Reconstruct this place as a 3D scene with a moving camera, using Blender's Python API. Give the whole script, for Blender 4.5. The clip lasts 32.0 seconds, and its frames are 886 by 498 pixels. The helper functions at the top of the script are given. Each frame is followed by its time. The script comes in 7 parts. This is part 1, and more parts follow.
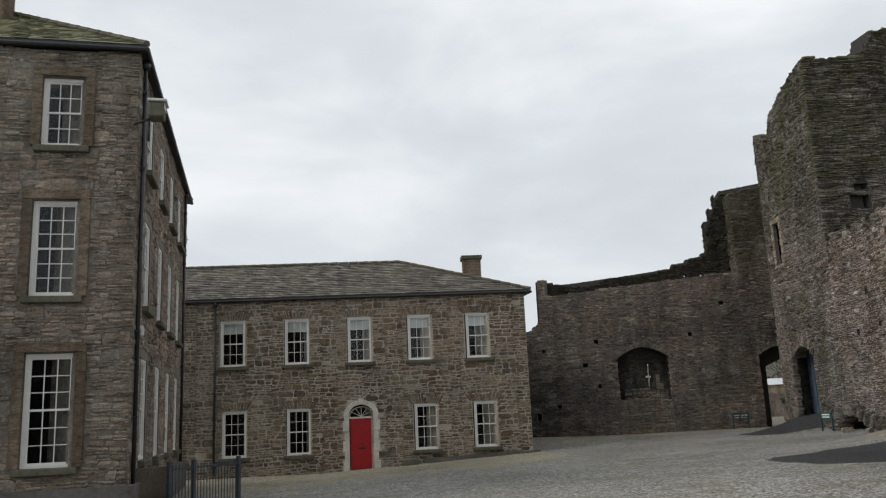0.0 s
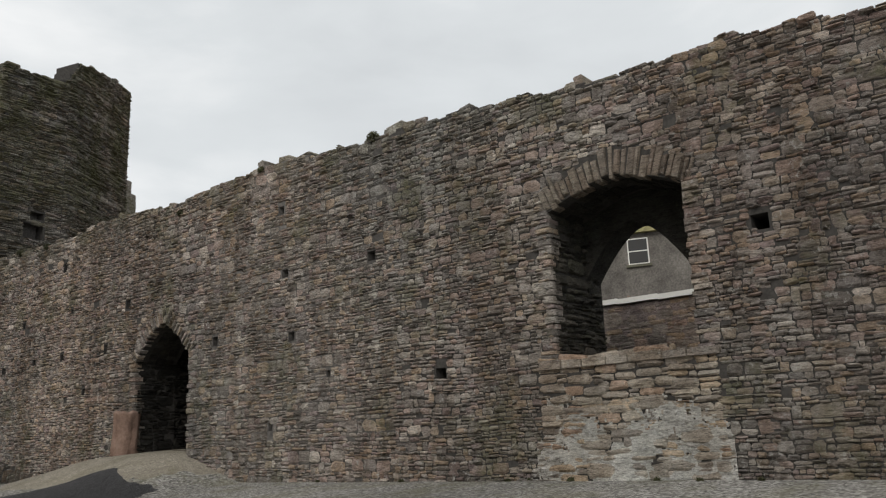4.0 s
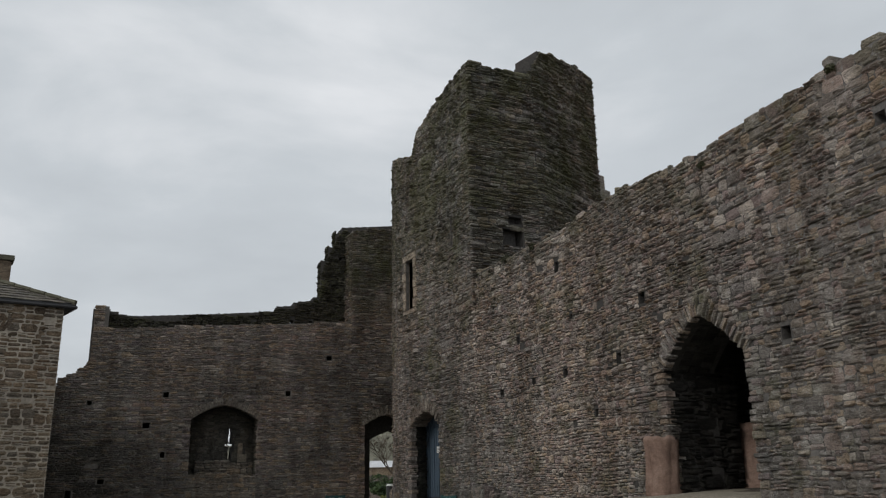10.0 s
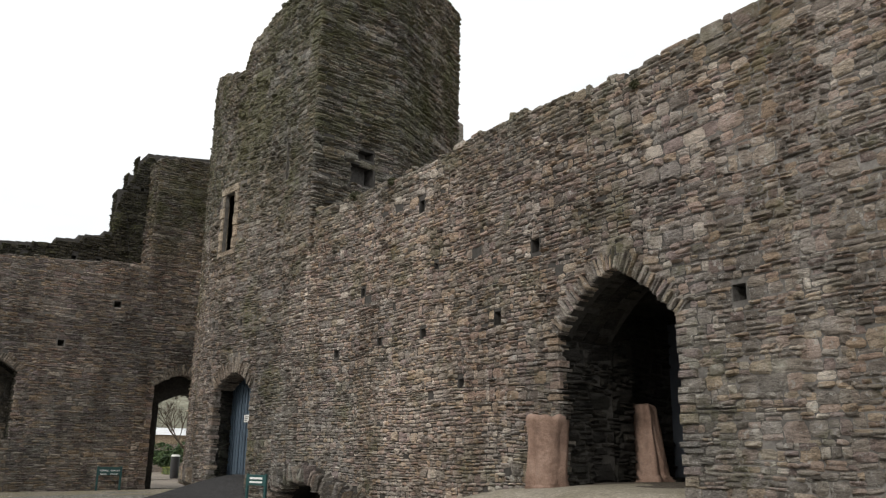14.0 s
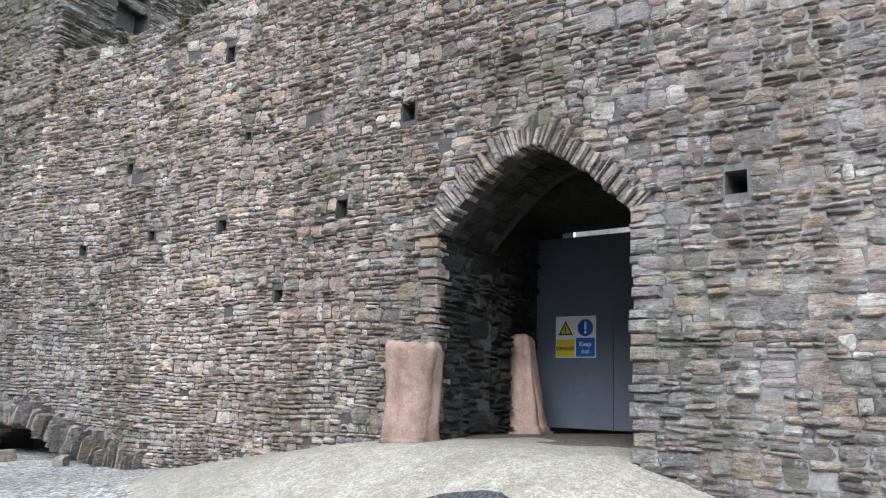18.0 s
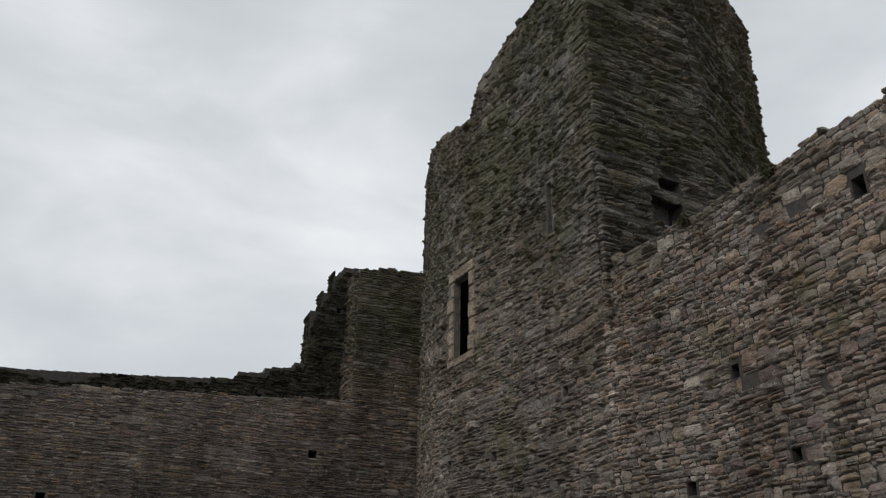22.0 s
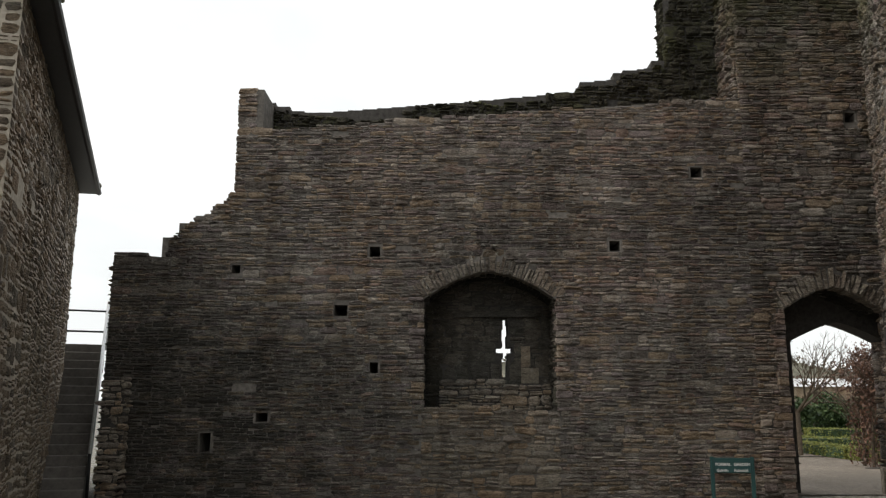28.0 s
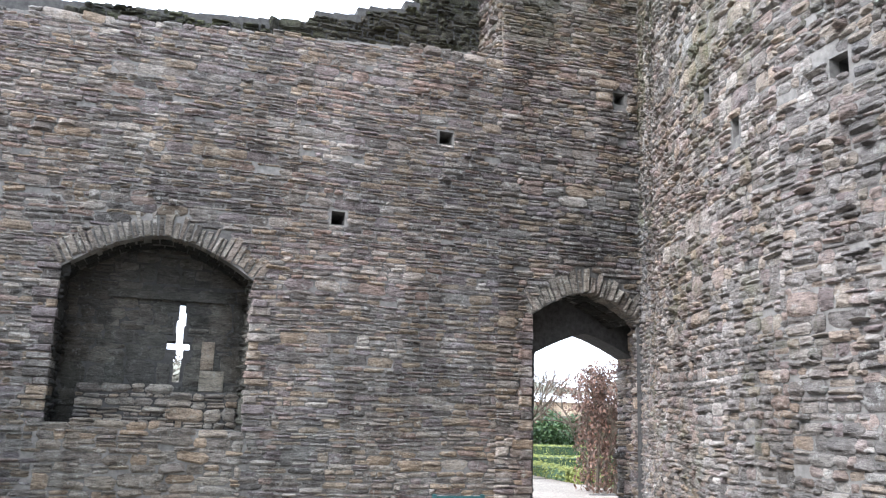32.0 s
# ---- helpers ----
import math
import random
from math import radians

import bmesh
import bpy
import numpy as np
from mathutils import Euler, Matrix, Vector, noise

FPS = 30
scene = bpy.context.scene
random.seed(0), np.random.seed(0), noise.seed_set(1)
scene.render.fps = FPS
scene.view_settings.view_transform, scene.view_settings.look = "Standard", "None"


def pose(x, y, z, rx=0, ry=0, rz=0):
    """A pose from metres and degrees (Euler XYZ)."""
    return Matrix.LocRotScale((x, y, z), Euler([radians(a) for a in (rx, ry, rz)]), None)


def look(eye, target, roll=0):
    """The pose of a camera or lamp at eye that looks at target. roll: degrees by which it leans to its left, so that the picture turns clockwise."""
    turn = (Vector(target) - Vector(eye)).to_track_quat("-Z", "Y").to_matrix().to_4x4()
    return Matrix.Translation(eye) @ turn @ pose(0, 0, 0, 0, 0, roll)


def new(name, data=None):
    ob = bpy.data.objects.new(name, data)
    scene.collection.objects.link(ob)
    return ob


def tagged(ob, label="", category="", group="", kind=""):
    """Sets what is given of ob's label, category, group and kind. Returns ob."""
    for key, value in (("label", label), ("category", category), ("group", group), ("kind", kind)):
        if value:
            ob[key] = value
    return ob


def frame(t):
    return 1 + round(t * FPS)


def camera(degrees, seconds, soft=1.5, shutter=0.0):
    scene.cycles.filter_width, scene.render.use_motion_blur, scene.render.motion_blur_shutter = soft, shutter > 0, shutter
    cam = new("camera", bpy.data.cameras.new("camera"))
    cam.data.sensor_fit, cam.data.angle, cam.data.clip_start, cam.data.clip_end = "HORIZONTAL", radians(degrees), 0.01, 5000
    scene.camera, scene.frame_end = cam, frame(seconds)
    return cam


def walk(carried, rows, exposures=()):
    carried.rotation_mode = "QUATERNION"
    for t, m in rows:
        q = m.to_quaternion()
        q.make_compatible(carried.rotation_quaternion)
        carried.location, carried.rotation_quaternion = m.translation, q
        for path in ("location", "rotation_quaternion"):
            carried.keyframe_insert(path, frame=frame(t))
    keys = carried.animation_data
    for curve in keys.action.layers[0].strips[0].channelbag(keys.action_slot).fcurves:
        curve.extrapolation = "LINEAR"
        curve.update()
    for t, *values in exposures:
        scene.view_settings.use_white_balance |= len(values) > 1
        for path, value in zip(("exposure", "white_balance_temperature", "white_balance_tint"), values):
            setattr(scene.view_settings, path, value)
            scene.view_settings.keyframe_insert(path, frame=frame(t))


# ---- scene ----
# ================= camera =================
cam = camera(56.6, 32.0, 1.2)
PATH = [
    (0, (-4.655, -40.945, 0.942), (-4.893, -39.0, 1.343), -2.5),
    (0.5, (-4.962, -40.623, 0.869), (-5.003, -38.657, 1.233), -3.1),
    (1, (-5.118, -40.084, 0.763), (-5.031, -38.124, 1.153), -2.6),
    (1.5, (-5.212, -39.758, 0.725), (-4.846, -37.833, 1.126), -1.9),
    (2, (-5.365, -39.296, 0.699), (-4.693, -37.467, 1.146), -2.5),
    (2.5, (-5.467, -38.86, 0.655), (-4.649, -37.102, 1.146), -2.7),
    (3, (-5.606, -38.399, 0.602), (-4.714, -36.677, 1.091), -1.8),
    (3.5, (-5.682, -38.073, 0.578), (-4.457, -36.56, 1.036), -1.3),
    (4, (-5.508, -37.621, 0.594), (-3.976, -36.417, 1.047), -2.5),
    (4.5, (-5.401, -37.212, 0.578), (-3.745, -36.188, 1.035), -1.5),
    (6.5, (-4.595, -35.379, 0.518), (-2.92, -34.381, 0.962), -0.7),
    (7, (-4.38, -34.92, 0.593), (-2.663, -33.998, 1.039), -0.1),
    (7.5, (-4.253, -34.552, 0.645), (-2.545, -33.608, 1.083), -1.5),
    (8, (-4.108, -34.065, 0.722), (-2.565, -32.882, 1.193), -1.4),
    (8.5, (-3.936, -33.575, 0.782), (-2.479, -32.279, 1.224), -0.1),
    (9, (-3.764, -33.029, 0.811), (-2.532, -31.522, 1.266), -0.4),
    (9.5, (-3.748, -32.57, 0.786), (-2.796, -30.895, 1.32), -0.3),
    (10, (-3.683, -32.105, 0.797), (-2.992, -30.312, 1.352), -1.2),
    (10.5, (-3.618, -31.514, 0.807), (-3.099, -29.654, 1.33), -0.3),
    (11, (-3.555, -31.092, 0.817), (-3.028, -29.228, 1.314), -0.5),
    (11.5, (-3.458, -30.629, 0.843), (-2.935, -28.765, 1.344), -0.3),
    (12, (-3.349, -30.16, 0.898), (-2.766, -28.326, 1.442), 0.8),
    (12.5, (-3.225, -29.706, 0.913), (-2.584, -27.912, 1.52), 1.5),
    (13, (-3.178, -29.272, 0.948), (-2.334, -27.563, 1.554), 1.0),
    (13.5, (-3.035, -28.869, 0.934), (-2.013, -27.245, 1.497), 0.1),
    (14, (-2.895, -28.405, 0.931), (-1.786, -26.817, 1.428), 0.9),
    (14.5, (-2.844, -27.971, 0.874), (-1.642, -26.434, 1.314), 1.2),
    (16.5, (-2.123, -26.019, 1.064), (-0.769, -24.614, 1.501), -0.4),
    (17, (-1.866, -25.571, 1.014), (-0.404, -24.286, 1.476), -1.8),
    (17.5, (-1.616, -25.097, 0.999), (-0.073, -23.894, 1.412), 1.9),
    (18, (-1.44, -24.639, 0.972), (0.14, -23.47, 1.341), 2.1),
    (18.5, (-1.301, -24.13, 0.967), (0.005, -22.676, 1.392), 1.3),
    (19, (-1.296, -23.6, 1.019), (-0.247, -21.97, 1.515), 1.4),
    (19.5, (-1.22, -23.05, 1.062), (-0.558, -21.228, 1.553), 0.9),
    (20, (-1.308, -22.548, 1.001), (-0.906, -20.646, 1.47), 3.3),
    (20.5, (-1.353, -22.164, 1.053), (-0.975, -20.254, 1.513), 2.9),
    (21, (-1.319, -21.753, 1.103), (-0.889, -19.896, 1.707), 3.8),
    (21.5, (-1.279, -21.234, 1.178), (-0.671, -19.504, 1.977), 3.3),
    (22, (-1.223, -20.848, 1.246), (-0.551, -19.186, 2.133), 1.3),
    (22.5, (-1.208, -20.344, 1.276), (-0.543, -18.717, 2.23), 0.9),
    (23, (-1.138, -19.988, 1.281), (-0.545, -18.34, 2.247), 0.9),
    (23.5, (-1.217, -19.487, 1.268), (-0.698, -17.766, 2.144), 1.9),
    (24, (-1.247, -19.04, 1.223), (-0.745, -17.25, 1.958), 1.5),
    (24.5, (-1.275, -18.483, 1.248), (-0.986, -16.604, 1.869), 0.8),
    (25, (-1.337, -17.987, 1.29), (-1.304, -16.069, 1.858), -1.0),
    (25.5, (-1.481, -17.41, 1.261), (-1.745, -15.511, 1.827), -1.9),
    (27.5, (-1.115, -15.558, 1.458), (-1.224, -13.61, 1.896), -0.0),
    (28, (-0.983, -15.096, 1.482), (-0.992, -13.13, 1.849), 0.3),
    (28.5, (-0.882, -14.648, 1.495), (-0.809, -12.674, 1.807), -0.0),
    (29, (-0.722, -14.074, 1.522), (-0.6, -12.096, 1.788), -0.6),
    (29.5, (-0.653, -13.707, 1.529), (-0.423, -11.735, 1.773), -1.0),
    (30, (-0.53, -13.238, 1.559), (-0.114, -11.298, 1.808), -1.7),
    (30.5, (-0.368, -12.81, 1.603), (0.117, -10.885, 1.841), -1.1),
    (31, (-0.242, -12.343, 1.593), (0.406, -10.467, 1.833), 0.0),
    (31.5, (-0.115, -11.951, 1.616), (0.541, -10.075, 1.836), 0.4),
    (32, (0.074, -11.452, 1.672), (0.674, -9.584, 2.063), 2.0),
]
EXPO = [(0, 0.02, 6500, 10), (3, -0.11, 6500, 10), (4, 0.03, 6700, 10), (4.5, 0.27, 6700, 10), (6.5, 0.46, 6350, 10), (7.2, 0.48, 6200, 10), (8, 0.78, 6080, 10), (9, 0.42, 6130, 10), (9.5, -0.07, 6450, 10), (10.3, -0.33, 6450, 10), (11, -0.02, 6500, 10), (12.5, 0.12, 6550, 10), (13, 0.16, 6650, 10), (13.5, 0.4, 6750, 10), (14, 0.6, 6800, 10), (14.5, 1.0, 6700, 10), (16.5, 1.68, 5700, 10), (17.2, 1.72, 5680, 10), (18.5, 1.94, 5650, 10), (19.3, 1.15, 5962, 10), (19.8, -0.2, 6300, 10), (20.2, -0.76, 6366, 10), (21, -0.77, 6500, 10), (21.7, -0.23, 6517, 10), (24, 0.02, 6500, 10), (25, 0.3, 6550, 10), (25.5, 0.25, 6550, 10), (27.5, 0.3, 6700, 10), (28.3, 0.7, 7000, 10), (29, 1.25, 7300, 10), (29.5, 1.82, 6800, 10), (30, 2.9, 5850, 11), (31, 2.74, 5820, 11), (32, 2.62, 5640, 11)]
walk(cam, [(t, look(eye, target, roll)) for t, eye, target, roll in PATH], EXPO)

# ================= world and sun: an overcast day =================
world = bpy.data.worlds.new("overcast_sky")
scene.world = world
world.use_nodes = True
wn, wl = world.node_tree.nodes, world.node_tree.links
wn.clear()
w_out = wn.new("ShaderNodeOutputWorld")
w_bg = wn.new("ShaderNodeBackground")
w_sky = wn.new("ShaderNodeTexSky")
w_sky.sky_type, w_sky.sun_disc = "NISHITA", False
w_sky.sun_elevation, w_sky.sun_rotation = radians(37), radians(252)
w_sky.air_density, w_sky.dust_density = 1.0, 3.0
w_scale = wn.new("ShaderNodeMix")
w_scale.data_type, w_scale.blend_type = "RGBA", "MULTIPLY"
w_scale.inputs[0].default_value = 1.0
w_scale.inputs[7].default_value = (0.09, 0.09, 0.09, 1)
wl.new(w_sky.outputs[0], w_scale.inputs[6])
w_co = wn.new("ShaderNodeTexCoord")
w_map = wn.new("ShaderNodeMapping")
w_map.inputs["Scale"].default_value = (1.0, 1.0, 2.6)
w_map.inputs["Location"].default_value = (0.35, 0.1, 0.0)
wl.new(w_co.outputs["Generated"], w_map.inputs[0])
w_n1 = wn.new("ShaderNodeTexNoise")
w_n1.inputs["Scale"].default_value, w_n1.inputs["Detail"].default_value = 2.4, 7.0
w_n1.inputs["Roughness"].default_value, w_n1.inputs["Distortion"].default_value = 0.5, 0.25
wl.new(w_map.outputs[0], w_n1.inputs[0])
w_ramp = wn.new("ShaderNodeValToRGB")
e = w_ramp.color_ramp.elements
e[0].position, e[0].color = 0.30, (0.58, 0.615, 0.645, 1)
e[1].position, e[1].color = 0.70, (0.90, 0.92, 0.94, 1)
mid = e.new(0.5)
mid.color = (0.675, 0.715, 0.745, 1)
wl.new(w_n1.outputs[0], w_ramp.inputs[0])
w_mix = wn.new("ShaderNodeMix")
w_mix.data_type = "RGBA"
w_mix.inputs[0].default_value = 0.92
wl.new(w_scale.outputs[2], w_mix.inputs[6])
wl.new(w_ramp.outputs[0], w_mix.inputs[7])
wl.new(w_mix.outputs[2], w_bg.inputs[0])
w_bg.inputs[1].default_value = 1.1
wl.new(w_bg.outputs[0], w_out.inputs[0])
sun_data = bpy.data.lights.new("sun", "SUN")
sun_data.energy, sun_data.angle, sun_data.color = 1.1, radians(25), (1.0, 0.96, 0.9)
sun = new("sun", sun_data)
sun.matrix_world = look((-66, -34, 50), (0, -12, 0))

# ================= materials =================
def node_mat(name):
    m = bpy.data.materials.new(name)
    m.use_nodes = True
    return m, m.node_tree.nodes, m.node_tree.links, m.node_tree.nodes["Principled BSDF"]


def noise_node(nt, scale, detail=4.0, rough=0.55, coords=None):
    n = nt.nodes.new("ShaderNodeTexNoise")
    n.inputs["Scale"].default_value, n.inputs["Detail"].default_value, n.inputs["Roughness"].default_value = scale, detail, rough
    if coords is not None:
        nt.links.new(coords, n.inputs["Vector"])
    return n


def ramp_node(nt, fac, stops, interp="LINEAR"):
    r = nt.nodes.new("ShaderNodeValToRGB")
    r.color_ramp.interpolation = interp
    el = r.color_ramp.elements
    while len(el) < len(stops):
        el.new(0.5)
    for q, (p, c) in zip(el, stops):
        q.position, q.color = p, (*c, 1)
    nt.links.new(fac, r.inputs[0])
    return r


def mix_node(nt, fac, a, b, blend="MIX"):
    m = nt.nodes.new("ShaderNodeMix")
    m.data_type, m.blend_type = "RGBA", blend
    for sock, v in ((m.inputs[0], fac), (m.inputs[6], a), (m.inputs[7], b)):
        if isinstance(v, (int, float)):
            sock.default_value = v
        elif isinstance(v, tuple):
            sock.default_value = (*v, 1)
        else:
            nt.links.new(v, sock)
    return m.outputs[2]


def world_pos(nt):
    return nt.nodes.new("ShaderNodeNewGeometry").outputs["Position"]


def bump_to(nt, bsdf, height, strength=0.4, dist=0.02):
    b = nt.nodes.new("ShaderNodeBump")
    b.inputs["Strength"].default_value, b.inputs["Distance"].default_value = strength, dist
    nt.links.new(height, b.inputs["Height"])
    nt.links.new(b.outputs[0], bsdf.inputs["Normal"])


def piece_random(nt):
    """One random value a piece, whether it is an object of its own or an island of a joined mesh."""
    info = nt.nodes.new("ShaderNodeObjectInfo")
    geo = nt.nodes.new("ShaderNodeNewGeometry")
    add = nt.nodes.new("ShaderNodeMath")
    add.operation = "ADD"
    nt.links.new(info.outputs["Random"], add.inputs[0])
    nt.links.new(geo.outputs["Random Per Island"], add.inputs[1])
    fr = nt.nodes.new("ShaderNodeMath")
    fr.operation = "FRACT"
    nt.links.new(add.outputs[0], fr.inputs[0])
    return fr.outputs[0]


def stone_mat(name, palette, lichen=(0.42, 0.41, 0.37), lichen_amount=0.5, moss=(0.075, 0.085, 0.03), moss_from=None, moss_to=None, dark=0.75, stain=(0.55, 0.5, 0.45), green=0.0, crust_amount=0.85, algae=None, even=0.25):
    """Rubble stone: a tone a piece, grain, pale lichen spots, damp patches at a scale of metres, and moss towards the exposed top."""
    m, n, l, b = node_mat(name)
    nt = m.node_tree
    pos = world_pos(nt)
    rnd = piece_random(nt)
    mean = [sum(c[i] for c in palette) / len(palette) for i in range(3)]
    tone = ramp_node(nt, rnd, [(i / len(palette), tuple(v + (w - v) * even for v, w in zip(c, mean))) for i, c in enumerate(palette)])
    tone.color_ramp.interpolation = "CONSTANT"
    patch = noise_node(nt, 0.35, 5, 0.6, pos)
    stretched = n.new("ShaderNodeMapping")
    stretched.inputs["Scale"].default_value = (1.2, 1.2, 0.25)
    l.new(pos, stretched.inputs[0])
    streak = noise_node(nt, 1.3, 5, 0.6, stretched.outputs[0])
    damp = ramp_node(nt, patch.outputs[0], [(0.36, (dark, dark, dark)), (0.62, (1.15, 1.12, 1.08))])
    col = mix_node(nt, 1.0, tone.outputs[0], damp.outputs[0], "MULTIPLY")
    drift = noise_node(nt, 0.16, 3, 0.5, pos)
    hue = ramp_node(nt, drift.outputs[0], [(0.38, (0.96, 1.0, 1.0)), (0.62, (1.05, 0.995, 0.97))])
    col = mix_node(nt, 1.0, col, hue.outputs[0], "MULTIPLY")
    st = ramp_node(nt, streak.outputs[0], [(0.40, stain), (0.56, (1, 1, 1))])
    col = mix_node(nt, 0.7, col, st.outputs[0], "MULTIPLY")
    lay = n.new("ShaderNodeMapping")
    lay.inputs["Scale"].default_value = (1, 1, 3.5)
    l.new(pos, lay.inputs[0])
    grain = noise_node(nt, 16, 8, 0.78, lay.outputs[0])
    gr = ramp_node(nt, grain.outputs[0], [(0.32, (0.5, 0.49, 0.48)), (0.68, (1.35, 1.34, 1.32))])
    col = mix_node(nt, 0.8, col, gr.outputs[0], "MULTIPLY")
    dirt = noise_node(nt, 3.1, 8, 0.78, lay.outputs[0])
    dr = ramp_node(nt, dirt.outputs[0], [(0.36, (0.42, 0.41, 0.4)), (0.52, (1.0, 1.0, 1.0)), (0.68, (1.22, 1.21, 1.2))])
    col = mix_node(nt, 0.85, col, dr.outputs[0], "MULTIPLY")
    beds = n.new("ShaderNodeMapping")
    beds.inputs["Scale"].default_value = (1, 1, 4.5)
    l.new(pos, beds.inputs[0])
    lam = noise_node(nt, 8.5, 8, 0.76, beds.outputs[0])
    lr = ramp_node(nt, lam.outputs[0], [(0.39, (0.32, 0.31, 0.3)), (0.455, (0.95, 0.95, 0.95)), (0.62, (1.12, 1.12, 1.12))])
    col = mix_node(nt, 0.8, col, lr.outputs[0], "MULTIPLY")
    fine = noise_node(nt, 70, 6, 0.75, lay.outputs[0])
    fr = ramp_node(nt, fine.outputs[0], [(0.35, (0.6, 0.6, 0.6)), (0.65, (1.35, 1.35, 1.35))])
    col = mix_node(nt, 0.8, col, fr.outputs[0], "MULTIPLY")
    spots = noise_node(nt, 9.5, 8, 0.8, pos)
    sp = ramp_node(nt, spots.outputs[0], [(0.555, (0, 0, 0)), (0.62, (lichen_amount,) * 3)])
    col = mix_node(nt, sp.outputs[0], col, lichen)
    crust = noise_node(nt, 30, 7, 0.8, lay.outputs[0])
    cr = ramp_node(nt, crust.outputs[0], [(0.33, (0.35, 0.34, 0.33)), (0.45, (1.0, 1.0, 1.0)), (0.56, (1.0, 1.0, 1.0)), (0.66, (1.7, 1.7, 1.66))])
    col = mix_node(nt, crust_amount, col, cr.outputs[0], "MULTIPLY")
    if algae:
        x0, x1, z1 = algae
        part_ = n.new("ShaderNodeSeparateXYZ")
        l.new(pos, part_.inputs[0])
        masks = []
        for axis, lo, hi in ((0, x1, x0), (2, z1 + 1.2, z1 - 1.2)):
            mk = n.new("ShaderNodeMapRange")
            mk.inputs["From Min"].default_value, mk.inputs["From Max"].default_value = lo, hi
            mk.inputs["To Min"].default_value, mk.inputs["To Max"].default_value = -0.22, 0.1
            l.new(part_.outputs[axis], mk.inputs[0])
            masks.append(mk.outputs[0])
        blot = noise_node(nt, 0.8, 8, 0.72, lay.outputs[0])
        total = blot.outputs[0]
        for mk in masks:
            ad = n.new("ShaderNodeMath")
            ad.operation = "ADD"
            l.new(total, ad.inputs[0])
            l.new(mk, ad.inputs[1])
            total = ad.outputs[0]
        ar = ramp_node(nt, total, [(0.5, (0, 0, 0)), (0.64, (0.86, 0.86, 0.86))])
        col = mix_node(nt, ar.outputs[0], col, (0.035, 0.034, 0.03))
    if green:
        gn = noise_node(nt, 0.75, 8, 0.75, pos)
        gm = ramp_node(nt, gn.outputs[0], [(0.52, (0, 0, 0)), (0.68, (green,) * 3)])
        col = mix_node(nt, gm.outputs[0], col, (0.13, 0.135, 0.055))
    if moss_from is not None:
        sep = n.new("ShaderNodeSeparateXYZ")
        l.new(pos, sep.inputs[0])
        hi = n.new("ShaderNodeMapRange")
        hi.inputs["From Min"].default_value, hi.inputs["From Max"].default_value = moss_from, moss_to
        l.new(sep.outputs[2], hi.inputs[0])
        mn = noise_node(nt, 1.1, 6, 0.7, pos)
        mul = n.new("ShaderNodeMath")
        mul.operation = "MULTIPLY"
        mr = ramp_node(nt, mn.outputs[0], [(0.38, (0, 0, 0)), (0.62, (0.85, 0.85, 0.85))])
        l.new(hi.outputs[0], mul.inputs[0])
        l.new(mr.outputs[0], mul.inputs[1])
        col = mix_node(nt, mul.outputs[0], col, moss)
    l.new(col, b.inputs["Base Color"])
    b.inputs["Roughness"].default_value = 0.9
    b.inputs["Specular IOR Level"].default_value = 0.25
    both = n.new("ShaderNodeMath")
    both.operation = "ADD"
    l.new(grain.outputs[0], both.inputs[0])
    l.new(lam.outputs[0], both.inputs[1])
    bump_to(nt, b, both.outputs[0], 1.0, 0.045)
    return m


def plain_mat(name, colour, rough=0.6, metal=0.0, grain=18.0, vary=0.18, bump=0.15, spec=0.5, patch=1.2):
    m, n, l, b = node_mat(name)
    nt = m.node_tree
    pos = world_pos(nt)
    g = noise_node(nt, grain, 5, 0.65, pos)
    p = noise_node(nt, patch, 4, 0.6, pos)
    lo, hi = (1 - vary,) * 3, (1 + vary,) * 3
    c1 = ramp_node(nt, g.outputs[0], [(0.3, lo), (0.7, hi)])
    c2 = ramp_node(nt, p.outputs[0], [(0.3, lo), (0.7, hi)])
    col = mix_node(nt, 1.0, colour, c1.outputs[0], "MULTIPLY")
    col = mix_node(nt, 1.0, col, c2.outputs[0], "MULTIPLY")
    l.new(col, b.inputs["Base Color"])
    b.inputs["Roughness"].default_value, b.inputs["Metallic"].default_value = rough, metal
    b.inputs["Specular IOR Level"].default_value = spec
    if bump:
        bump_to(nt, b, g.outputs[0], bump, 0.01)
    return m


